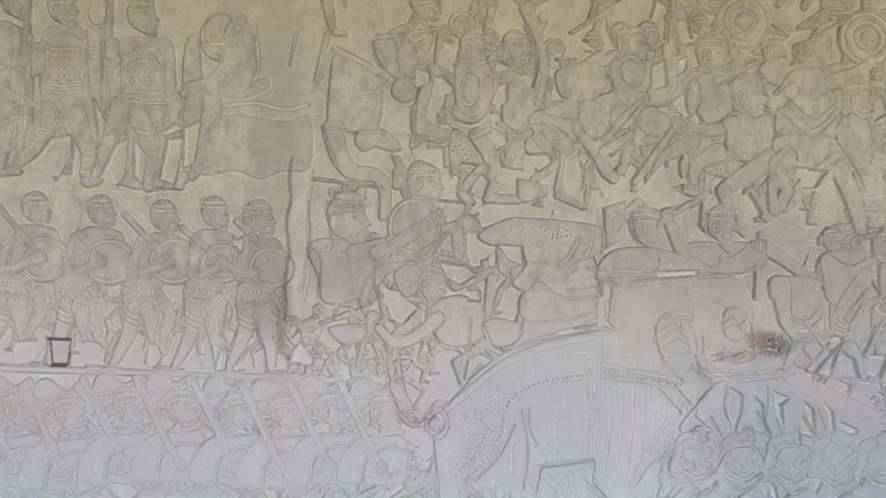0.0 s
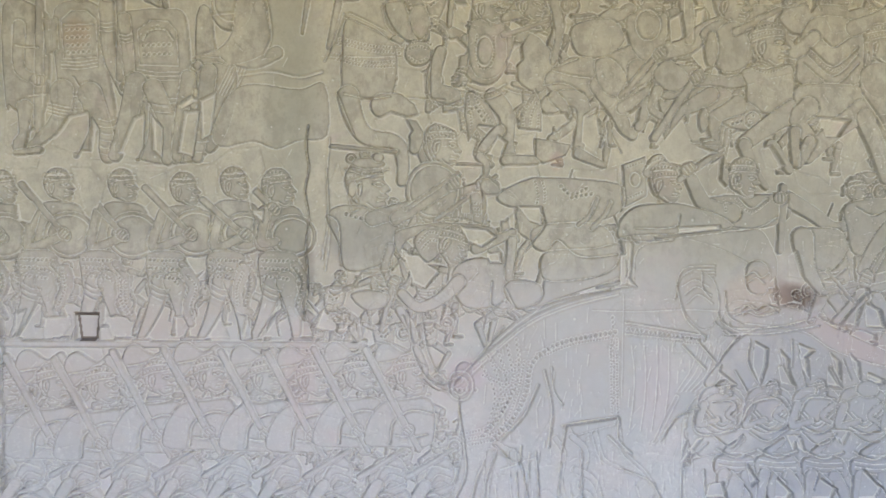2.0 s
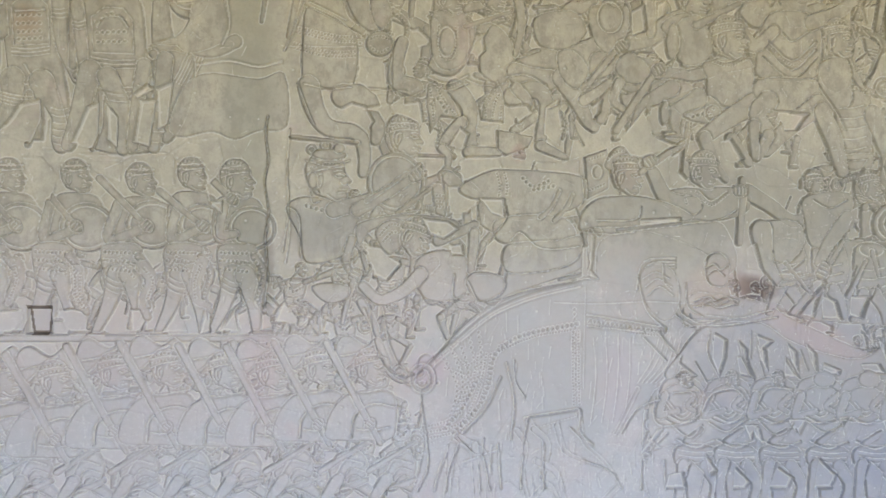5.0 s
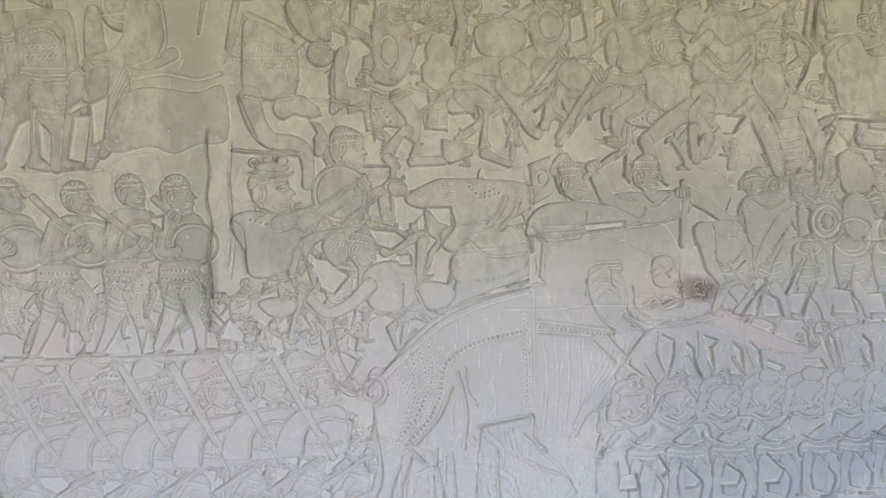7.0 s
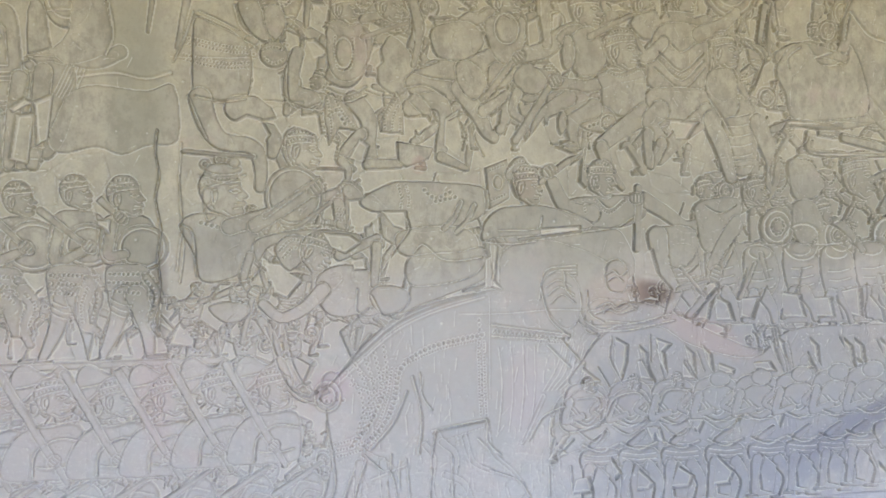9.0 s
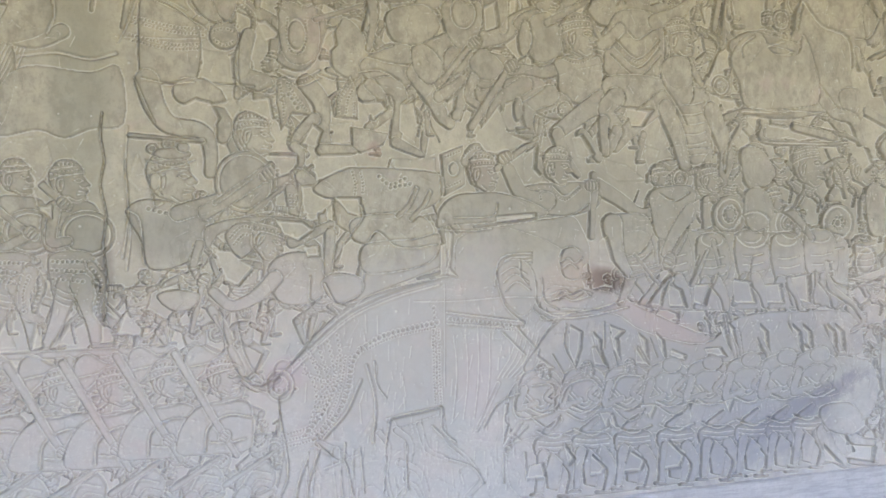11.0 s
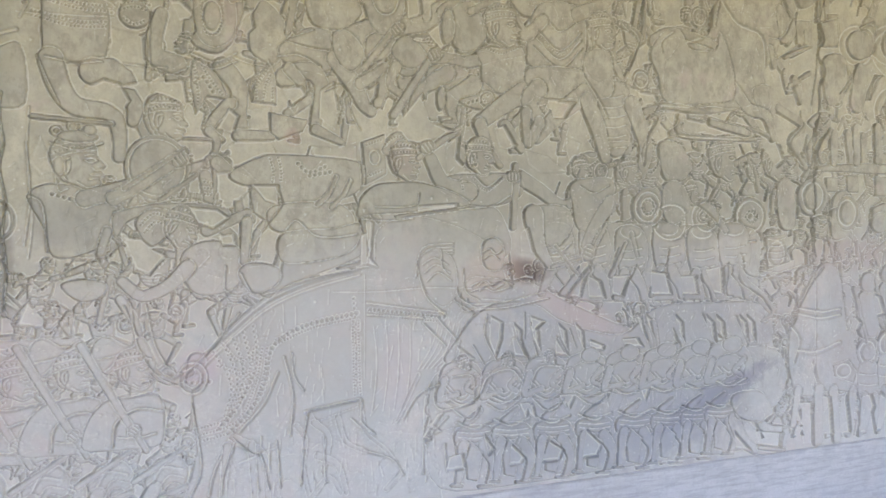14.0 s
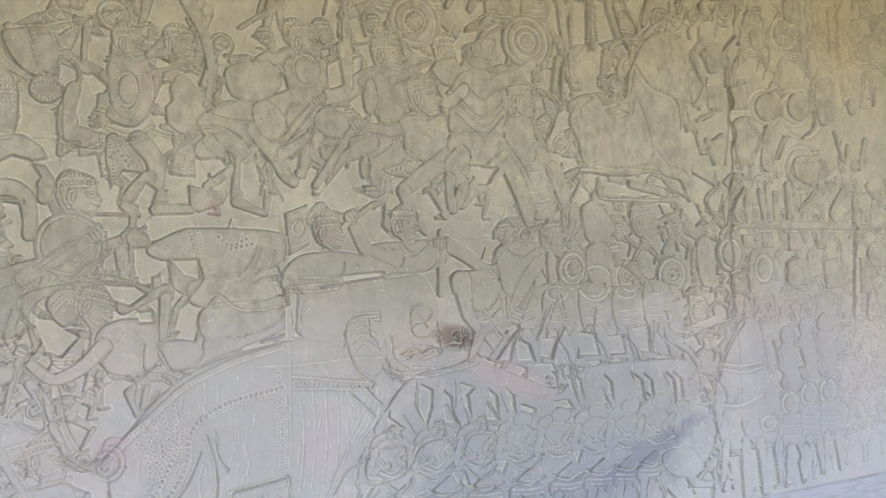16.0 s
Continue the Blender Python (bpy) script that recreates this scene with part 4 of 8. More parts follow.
cut(0.006, 1.318, 1.426, 1.326, 1.343, 1.402, 1.292, 1.489, 1.306)
cut(0.004, 1.346, 1.437, 1.358, 1.354, 1.413, 1.319)
cut(0.004, 1.293, 1.416, 1.302, 1.333, 1.381, 1.277)
egg(1.465, 1.51, 0.052, 0.042, 0)
cut(0.006, 1.426, 1.51, 1.454, 1.535, 1.497, 1.523)
cut(0.006, 1.435, 1.489, 1.469, 1.506, 1.5, 1.493)
hoop(1.217, 1.457, 0.013, 0.012, 0.006)
cut(0.004, 1.38, 1.374, 1.423, 1.389, 1.467, 1.375, 1.51, 1.389, 1.554, 1.375)
cut(0.004, 1.38, 1.352, 1.434, 1.364, 1.478, 1.35, 1.543, 1.364)
cut(0.004, 1.424, 1.323, 1.577, 1.312, 1.687, 1.344, depth=0.003)
limb(0.02, 0.014, 0.719, 0.907, 0.75, 0.856, 0.741, 0.755, 0.763, 0.653)
limb(0.025, 0.016, 0.781, 0.912, 0.833, 0.855, 0.814, 0.733)
limb(0.021, 0.014, 0.864, 0.925, 0.896, 0.833, 0.97, 0.791)
limb(0.025, 0.017, 0.792, 0.794, 0.866, 0.752, 0.898, 0.649)
limb(0.017, 0.012, 0.947, 0.965, 0.969, 0.863, 1.044, 0.79, 1.092, 0.727)
limb(0.028, 0.02, 0.565, 0.859, 0.578, 0.657)
limb(0.028, 0.02, 0.484, 0.861, 0.466, 0.66)
cut(0.006, 0.627, 0.858, 0.618, 0.697, depth=0.003)
cut(0.006, 0.525, 0.799, 0.647, 0.838, depth=0.003)
limb(0.021, 0.021, 1.109, 0.706, 1.046, 0.646)
limb(0.019, 0.014, 0.773, 0.652, 0.835, 0.712, 0.878, 0.65)
limb(0.015, 0.01, 1.168, 1.055, 1.106, 0.932, 1.085, 0.891)
limb(0.017, 0.011, 1.201, 0.982, 1.276, 1.023, 1.213, 0.889, 1.193, 0.828)
limb(0.06, 0.044, 0.389, 1.152, 0.372, 1.082)
beads(0.008, 0.018, 0.34, 1.083, 0.431, 1.082)

fig("carved_tail", "curved carved elephant tail in a double line")
limb(0.034, 0.022, 0.157, 1.366, 0.202, 1.283, 0.229, 1.163, 0.304, 1.091, 0.372, 1.118)
cut(0.006, 0.168, 1.342, 0.214, 1.223, 0.249, 1.127, 0.316, 1.103)

fig("carved_howdah", "scrolled carved howdah cloth on the elephant")
mass(0.518, 1.453, 0.558, 1.483, 0.63, 1.453, 0.66, 1.514, 0.711, 1.541, 0.742, 1.586, 0.846, 1.577, 0.94, 1.608, 0.971, 1.588, 0.962, 1.506, 0.889, 1.465, 0.682, 1.393, 0.621, 1.353, 0.559, 1.403)
cut(0.008, 0.661, 1.454, 0.681, 1.524, 0.732, 1.541, 0.752, 1.576, 0.846, 1.566, 0.919, 1.557, 0.961, 1.608)
cut(0.006, 0.558, 1.463, 0.661, 1.444)
mass(0.528, 1.443, 0.599, 1.463, 0.661, 1.44, 0.631, 1.383, 0.569, 1.383)
pocket(0.971, 1.633, 0.996, 1.609, 0.985, 1.486, 1.011, 1.453, 0.964, 1.465, 0.955, 1.527)
limb(0.019, 0.014, 0.954, 1.618, 0.968, 1.486, 0.868, 1.449)
limb(0.025, 0.025, 0.97, 1.67, 1.013, 1.619)

fig("carved_warrior", "carved warrior beside a tall oval shield")
mass(1.871, 2.443, 1.949, 2.473, 1.999, 2.367, 1.993, 2.255, 1.914, 2.204, 1.861, 2.288)
head(1.93, 2.35, 0.063, 1, 0)
egg(1.927, 2.239, 0.069, 0.075, 0)
hoop(1.927, 2.239, 0.053, 0.062, 0.008)
limb(0.014, 0.014, 1.886, 2.357, 1.881, 2.29)
limb(0.03, 0.015, 2.017, 2.403, 2.114, 2.355, 2.075, 2.239, 2.022, 2.156)
limb(0.025, 0.015, 2.128, 2.357, 2.138, 2.516)
limb(0.034, 0.025, 1.98, 2.254, 2.029, 2.19)
beads(0.007, 0.02, 2.027, 2.336, 2.039, 2.236)
mass(1.928, 2.161, 2.035, 2.168, 2.078, 2.081, 2.054, 1.898, 1.973, 1.883, 1.931, 2.005)
folds(5, 1.942, 2.106, 2.036, 2.119, 0.014, -0.157)
limb(0.086, 0.05, 2.078, 2.081, 2.15, 1.924, 2.124, 1.808)
limb(0.025, 0.025, 1.959, 1.917, 2.067, 1.925, 2.054, 1.886)
limb(0.025, 0.015, 2.19, 2.064, 2.219, 2.031, 2.145, 1.924, 2.138, 1.855)
pocket(2.029, 2.493, 2.111, 2.502, 2.099, 2.399, 2.036, 2.416)
pocket(2.101, 2.309, 2.198, 2.363, 2.214, 2.273, 2.116, 2.242)
pocket(2.118, 2.14, 2.202, 2.134, 2.217, 2.1, 2.147, 2.085)

fig("carved_soldier", "carved foot soldier in low relief, rubbed sandstone")
head(2.069, 1.818, 0.06, 1, 0)
head(2.294, 1.871, 0.089, 1, 0)
head(2.548, 1.879, 0.098, 1, 0)
head(2.834, 1.876, 0.086, 1, 0)
head(1.842, 1.823, 0.048, 1, 0)
mass(2.221, 1.938, 2.321, 1.935, 2.383, 1.838, 2.296, 1.777, 2.232, 1.811)

fig("carved_chariot", "carved chariot pole and harness")
straight(0.025, 0.017, 2.482, 2.045, 2.749, 2.009, 2.814, 1.987)
limb(0.024, 0.019, 2.319, 2.053, 2.326, 1.978, 2.5, 1.966, 2.718, 1.971)
limb(0.032, 0.027, 2.147, 2.062, 2.26, 2.091, 2.436, 2.078, 2.714, 2.118, 2.812, 2.061, 2.831, 1.963)
ridge(0.01, 2.203, 2.099, 2.436, 2.101)
ridge(0.01, 2.232, 2.078, 2.466, 2.079)
pocket(2.348, 2.045, 2.483, 2.028, 2.622, 1.991, 2.499, 1.981, 2.344, 1.99)
pocket(2.766, 1.96, 2.848, 1.976, 2.9, 1.891, 2.851, 1.851, 2.784, 1.924)

fig("carved_shield", "small round carved shield with a ringed boss")
egg(2.169, 1.675, 0.079, 0.079, 0)
hoop(2.169, 1.675, 0.059, 0.06, 0.008)
hoop(2.169, 1.675, 0.034, 0.035, 0.008)
egg(2.169, 1.675, 0.023, 0.023, 0)
beads(0.008, 0.018, 2.138, 1.675, 2.169, 1.708, 2.2, 1.675, 2.17, 1.643, 2.138, 1.675)

fig("carved_shield", "small round carved shield with a flower boss")
egg(2.711, 1.638, 0.09, 0.084, 0)
hoop(2.711, 1.638, 0.071, 0.067, 0.01)
egg(2.711, 1.638, 0.029, 0.025, 0)
hoop(2.711, 1.638, 0.016, 0.015, 0.01)
beads(0.008, 0.017, 2.679, 1.638, 2.711, 1.665, 2.743, 1.638, 2.712, 1.611, 2.679, 1.638)

fig("carved_shield", "worn oval carved shield crossed by a crack")
egg(3.065, 1.729, 0.09, 0.087, 0)
hoop(3.065, 1.729, 0.062, 0.064, 0.01)

fig("carved_shield", "large round carved shield with a rosette boss")
egg(1.463, 2.62, 0.11, 0.103, 0)
hoop(1.463, 2.62, 0.086, 0.082, 0.007)
hoop(1.463, 2.62, 0.043, 0.041, 0.007)
egg(1.463, 2.62, 0.029, 0.028, 0)
beads(0.009, 0.018, 1.421, 2.615, 1.464, 2.659, 1.506, 2.625, 1.462, 2.581, 1.421, 2.615)

fig("carved_shield", "large plain round carved shield")
egg(1.964, 2.599, 0.121, 0.111, 0)
hoop(1.964, 2.599, 0.099, 0.092, 0.008)
hoop(1.964, 2.599, 0.038, 0.035, 0.008)
hoop(1.964, 2.599, 0.066, 0.06, 0.008)

fig("carved_warrior", "carved warrior with a lifted sword")
mass(0.834, 2.37, 0.973, 2.386, 1.046, 2.449, 1.076, 2.372, 1.043, 2.268, 0.95, 2.183, 0.851, 2.206)
head(0.996, 2.52, 0.057, 1, 0)
head(1.096, 2.54, 0.05, 1, 0)
straight(0.019, 0.019, 1.173, 2.709, 1.19, 2.546, 1.204, 2.352)
mass(1.077, 2.432, 1.163, 2.461, 1.157, 2.358, 1.096, 2.323)
limb(0.051, 0.038, 1.075, 2.301, 1.203, 2.3, 1.303, 2.329)
fist(1.075, 2.295, 0.033, 40)
hoop(1.015, 2.416, 0.05, 0.056, 0.006)
limb(0.067, 0.048, 0.832, 2.224, 0.93, 2.152, 1.03, 2.067)
straight(0.022, 0.028, 1.138, 2.275, 0.909, 2.082)
limb(0.03, 0.021, 1.281, 2.337, 1.246, 2.262, 1.228, 2.22)
fist(1.219, 2.203, 0.026, 40)
limb(0.052, 0.048, 1.381, 2.208, 1.29, 2.182)
mass(1.043, 2.218, 1.106, 2.263, 1.202, 2.249, 1.223, 2.199, 1.136, 2.132, 1.073, 2.149)
pocket(1.217, 2.456, 1.25, 2.47, 1.238, 2.386, 1.213, 2.363)
pocket(0.893, 2.336, 0.963, 2.342, 0.952, 2.311, 0.902, 2.307)
pocket(0.836, 2.506, 0.904, 2.465, 0.854, 2.42, 0.816, 2.436)
limb(0.018, 0.018, 0.807, 2.522, 0.957, 2.629)
pocket(0.749, 2.439, 0.778, 2.451, 0.758, 2.392, 0.72, 2.394)
limb(0.016, 0.012, 0.758, 2.421, 0.835, 2.428, 1.251, 2.516, 1.434, 2.574)
pocket(1.032, 2.217, 0.991, 2.195, 1.041, 2.098, 1.062, 2.109)
limb(0.024, 0.024, 1.085, 2.251, 1.041, 2.128, 0.989, 2.066)
pocket(1.247, 2.304, 1.281, 2.348, 1.273, 2.254, 1.258, 2.263)

fig("carved_soldier", "carved foot soldier in low relief, rubbed sandstone")
head(1.329, 2.503, 0.061, 1, 0)
head(1.297, 2.59, 0.043, 1, 0)
head(1.589, 2.526, 0.069, 1, 0)
head(1.752, 2.554, 0.072, 1, 0)
limb(0.031, 0.022, 1.387, 2.568, 1.432, 2.467, 1.431, 2.403)
straight(0.021, 0.014, 1.356, 2.383, 1.527, 2.459, 1.899, 2.677)
fist(1.467, 2.444, 0.032, 30)
mass(1.527, 2.465, 1.625, 2.496, 1.776, 2.5, 1.881, 2.488, 1.853, 2.417, 1.623, 2.386, 1.55, 2.413)
limb(0.06, 0.041, 1.478, 2.439, 1.572, 2.328, 1.635, 2.377)
pocket(1.647, 2.598, 1.753, 2.621, 1.727, 2.573, 1.663, 2.555)
pocket(1.809, 2.56, 1.843, 2.575, 1.841, 2.495, 1.797, 2.48)
pocket(1.491, 2.462, 1.539, 2.466, 1.502, 2.409, 1.478, 2.411)
pocket(1.664, 2.6, 1.669, 2.49, 1.649, 2.466, 1.626, 2.551)

fig("carved_soldier", "carved soldiers' legs striding in the upper row")
limb(0.045, 0.032, 2.2, 2.827, 2.183, 2.606)
limb(0.046, 0.032, 2.289, 2.839, 2.279, 2.693, 2.3, 2.611)
limb(0.047, 0.033, 2.367, 2.85, 2.429, 2.649)
limb(0.048, 0.034, 2.466, 2.863, 2.54, 2.711)
limb(0.048, 0.034, 2.625, 2.885, 2.572, 2.74)
limb(0.044, 0.031, 2.122, 2.817, 2.159, 2.585)
limb(0.028, 0.017, 2.382, 2.612, 2.46, 2.653, 2.521, 2.61, 2.587, 2.704, 2.703, 2.781)
limb(0.028, 0.017, 2.506, 2.633, 2.478, 2.433)
limb(0.031, 0.021, 2.116, 2.545, 2.083, 2.39)
limb(0.026, 0.018, 2.028, 2.397, 2.111, 2.357, 2.065, 2.225)
pocket(2.199, 2.791, 2.267, 2.8, 2.262, 2.619, 2.189, 2.611)
pocket(2.312, 2.818, 2.357, 2.812, 2.413, 2.66, 2.322, 2.626)
pocket(2.48, 2.815, 2.528, 2.859, 2.592, 2.855, 2.55, 2.75)

fig("carved_horse", "worn carved horse body with smooth flank")
mass(2.495, 2.57, 2.586, 2.679, 2.734, 2.716, 2.833, 2.641, 2.849, 2.398, 2.771, 2.264, 2.783, 2.112, 2.475, 2.101, 2.263, 2.117, 2.237, 2.235, 2.329, 2.36, 2.452, 2.394)
cut(0.011, 2.226, 2.365, 2.298, 2.31, 2.45, 2.332, 2.515, 2.398)
cut(0.009, 2.519, 2.547, 2.612, 2.456, 2.742, 2.415, 2.771, 2.29)
limb(0.054, 0.038, 2.182, 2.35, 2.286, 2.393, 2.482, 2.359)
cut(0.011, 2.329, 2.348, 2.421, 2.379)

fig("carved_soldier", "badly worn carved figure beside the crack")
limb(0.036, 0.024, 2.867, 2.632, 2.915, 2.506, 2.85, 2.411)
limb(0.024, 0.018, 2.96, 2.812, 2.951, 2.745)
limb(0.027, 0.018, 2.927, 2.351, 3.035, 2.398)
limb(0.024, 0.018, 3.031, 2.279, 2.905, 2.207)
mass(2.702, 2.185, 2.803, 2.21, 2.851, 2.14, 2.815, 2.062, 2.748, 2.085)
limb(0.042, 0.027, 2.851, 2.114, 3.005, 2.042, 2.932, 1.975, 3.017, 1.858)
limb(0.028, 0.022, 3.168, 2.033, 3.052, 1.859)
limb(0.028, 0.028, 3.137, 2.739, 3.062, 2.665)
limb(0.027, 0.027, 2.92, 2.65, 2.953, 2.614)
limb(0.021, 0.015, 2.984, 2.473, 2.974, 2.394)
limb(0.029, 0.029, 2.791, 2.368, 2.822, 2.293)
mass(2.82, 2.55, 2.916, 2.533, 2.93, 2.43, 2.849, 2.398)
mass(2.938, 2.678, 3.045, 2.703, 3.059, 2.598, 2.959, 2.563)
limb(0.036, 0.024, 2.941, 2.248, 2.98, 2.145)

fig("carved_soldier", "faint worn carved figure on the far slab", 0.008)
panel(3.13, 2.551, 3.197, 2.557, 3.207, 2.423, 3.144, 2.405)
limb(0.029, 0.019, 3.234, 2.331, 3.289, 2.28, 3.248, 2.21)
limb(0.026, 0.02, 3.471, 2.29, 3.413, 2.19)
hoop(3.588, 2.408, 0.147, 0.113, 0.012)
cut(0.014, 3.52, 2.516, 3.593, 2.541, 3.666, 2.519)
limb(0.027, 0.017, 3.671, 2.428, 3.668, 2.357, 3.584, 2.296)
cut(0.014, 3.517, 2.139, 3.6, 2.193, 3.684, 2.23)
hoop(3.578, 2.141, 0.122, 0.112, 0.012)
limb(0.026, 0.02, 3.344, 2.762, 3.369, 2.696, 3.339, 2.611)
limb(0.025, 0.016, 3.172, 2.689, 3.151, 2.607)
mass(3.356, 2.544, 3.434, 2.55, 3.436, 2.412, 3.357, 2.379)
limb(0.028, 0.021, 3.815, 2.337, 3.874, 2.196)
limb(0.036, 0.018, 3.92, 2.27, 3.895, 2.182)
limb(0.037, 0.03, 4.149, 2.581, 4.132, 2.505)
egg(3.951, 2.477, 0.04, 0.047, 0)
hoop(4.039, 2.764, 0.054, 0.048, 0.014)
limb(0.021, 0.021, 3.797, 2.956, 3.801, 2.725)
panel(2.924, 2.794, 3.002, 2.804, 2.999, 2.711, 2.921, 2.703)
limb(0.029, 0.029, 3.945, 2.857, 3.987, 2.803)
hoop(3.252, 2.833, 0.076, 0.066, 0.011)
hoop(3.483, 2.805, 0.088, 0.073, 0.012)
egg(3.287, 2.756, 0.061, 0.06, 0)
egg(3.527, 2.922, 0.073, 0.068, 0)
mass(3.677, 2.571, 3.805, 2.61, 3.818, 2.409, 3.711, 2.374)
limb(0.044, 0.029, 4.055, 2.307, 4.004, 2.157)
egg(4.075, 2.783, 0.064, 0.06, 0)

fig("carved_soldier", "worn carved legs on the far slab", 0.009)
limb(0.044, 0.028, 3.193, 2.007, 3.202, 1.865)
limb(0.045, 0.029, 3.279, 2.022, 3.301, 1.874)
limb(0.046, 0.029, 3.375, 2.011, 3.377, 1.874)
limb(0.046, 0.03, 3.455, 2.054, 3.488, 1.889)
limb(0.049, 0.032, 3.867, 2.036, 3.777, 1.92, 3.861, 1.877)
limb(0.05, 0.032, 3.953, 1.995, 3.956, 1.863)
limb(0.047, 0.03, 3.655, 2.017, 3.55, 1.939)
limb(0.051, 0.033, 4.067, 2.071, 4.11, 2.013)
panel(3.142, 1.819, 3.216, 1.819, 3.221, 1.752, 3.147, 1.753)
panel(3.273, 1.833, 3.349, 1.833, 3.358, 1.751, 3.281, 1.752)
panel(3.454, 1.833, 3.534, 1.828, 3.538, 1.736, 3.458, 1.737)
panel(3.648, 1.834, 3.731, 1.828, 3.727, 1.743, 3.652, 1.744)
mass(3.144, 1.872, 3.488, 1.889, 3.991, 1.864, 3.99, 1.84, 3.143, 1.846)
mass(3.194, 1.726, 3.289, 1.752, 3.321, 1.589, 3.262, 1.537, 3.188, 1.553)
panel(3.441, 1.682, 3.529, 1.708, 3.601, 1.68, 3.576, 1.568, 3.456, 1.572)
panel(3.704, 1.692, 3.81, 1.705, 3.895, 1.661, 3.847, 1.547, 3.719, 1.545)
egg(3.285, 1.657, 0.076, 0.081, 0)
hoop(3.285, 1.657, 0.053, 0.059, 0.011)
cut(0.014, 3.969, 1.864, 3.936, 1.399)
limb(0.036, 0.025, 4.072, 1.658, 4.038, 1.395)
egg(3.497, 1.612, 0.056, 0.05, 0)
panel(3.985, 1.703, 4.065, 1.702, 4.057, 1.511, 3.985, 1.513)
egg(4.12, 1.716, 0.073, 0.071, 0)

fig("carved_band", "crowded carved band of soldiers behind the trunk", 0.006)
mass(1.642, 1.601, 1.884, 1.612, 2.3, 1.601, 2.729, 1.588, 2.767, 1.401, 2.705, 1.29, 2.307, 1.287, 2.051, 1.29, 1.784, 1.316, 1.694, 1.425)

fig("carved_soldier", "row of carved soldiers' torsos behind the trunk")
mass(1.677, 1.592, 1.788, 1.601, 1.821, 1.494, 1.785, 1.423, 1.694, 1.434)
folds(3, 1.703, 1.513, 1.789, 1.521, 0.009, -0.067)
hoop(1.742, 1.588, 0.046, 0.026, 0.008, depth=0.003)
limb(0.053, 0.029, 1.757, 1.424, 1.791, 1.374, 1.802, 1.324)
limb(0.047, 0.028, 1.714, 1.425, 1.675, 1.333)
mass(1.842, 1.592, 1.959, 1.601, 1.993, 1.491, 1.956, 1.419, 1.861, 1.43)
folds(3, 1.87, 1.511, 1.96, 1.519, 0.009, -0.068)
hoop(1.911, 1.587, 0.048, 0.027, 0.008, depth=0.003)
limb(0.054, 0.03, 1.927, 1.42, 1.963, 1.369, 1.974, 1.318)
limb(0.049, 0.029, 1.882, 1.421, 1.841, 1.327)
mass(2.016, 1.58, 2.137, 1.589, 2.173, 1.477, 2.135, 1.403, 2.035, 1.415)
folds(3, 2.045, 1.498, 2.139, 1.506, 0.01, -0.07)
hoop(2.087, 1.575, 0.05, 0.028, 0.008, depth=0.003)
limb(0.056, 0.031, 2.104, 1.404, 2.142, 1.352, 2.154, 1.3)
limb(0.05, 0.03, 2.057, 1.405, 2.015, 1.31)
mass(2.196, 1.591, 2.323, 1.601, 2.361, 1.486, 2.322, 1.411, 2.217, 1.423)
folds(3, 2.227, 1.507, 2.325, 1.515, 0.01, -0.071)
hoop(2.271, 1.587, 0.052, 0.028, 0.009, depth=0.003)
limb(0.058, 0.032, 2.289, 1.412, 2.329, 1.358, 2.342, 1.305)
limb(0.052, 0.031, 2.24, 1.413, 2.196, 1.315)
mass(2.371, 1.579, 2.503, 1.589, 2.543, 1.472, 2.502, 1.395, 2.393, 1.407)
folds(3, 2.403, 1.493, 2.505, 1.501, 0.011, -0.073)
hoop(2.449, 1.574, 0.054, 0.029, 0.009, depth=0.003)
limb(0.06, 0.033, 2.468, 1.395, 2.509, 1.341, 2.523, 1.287)
limb(0.054, 0.032, 2.417, 1.397, 2.371, 1.297)
mass(2.537, 1.591, 2.674, 1.601, 2.716, 1.481, 2.673, 1.403, 2.56, 1.415)
folds(3, 2.57, 1.503, 2.677, 1.512, 0.011, -0.074)
hoop(2.618, 1.586, 0.057, 0.029, 0.009, depth=0.003)
limb(0.062, 0.034, 2.638, 1.404, 2.681, 1.348, 2.695, 1.293)
limb(0.055, 0.033, 2.585, 1.405, 2.538, 1.303)
straight(0.022, 0.017, 1.719, 1.442, 1.899, 1.488)
limb(0.029, 0.019, 1.771, 1.334, 1.86, 1.444, 1.964, 1.601)
limb(0.023, 0.015, 1.995, 1.395, 2.06, 1.532)
limb(0.023, 0.015, 2.087, 1.566, 2.117, 1.473)
head(1.935, 1.736, 0.049, 1, 0)
head(2.385, 1.732, 0.053, 1, 0)
limb(0.038, 0.027, 2.446, 1.697, 2.523, 1.637, 2.571, 1.576)
mass(2.238, 1.764, 2.325, 1.778, 2.386, 1.672, 2.3, 1.601, 2.241, 1.648)
hoop(2.285, 1.612, 0.087, 0.071, 0.009)
hoop(2.477, 1.637, 0.067, 0.063, 0.009)
mass(2.854, 1.776, 2.936, 1.798, 2.96, 1.601, 2.876, 1.596)
limb(0.023, 0.017, 2.756, 1.75, 2.721, 1.848)
panel(2.795, 1.551, 2.91, 1.563, 2.931, 1.422, 2.816, 1.4)
hoop(2.863, 1.474, 0.047, 0.056, 0.01)
folds(5, 2.811, 1.538, 2.911, 1.545, 0.01, -0.114)
pocket(1.887, 1.403, 1.946, 1.378, 1.969, 1.309, 1.894, 1.312)
pocket(2.011, 1.395, 2.093, 1.397, 2.062, 1.31, 2.007, 1.322)
pocket(2.194, 1.414, 2.275, 1.4, 2.3, 1.311, 2.196, 1.315)
pocket(2.346, 1.386, 2.423, 1.389, 2.443, 1.307, 2.35, 1.31)
pocket(2.468, 1.412, 2.563, 1.425, 2.578, 1.302, 2.522, 1.314)
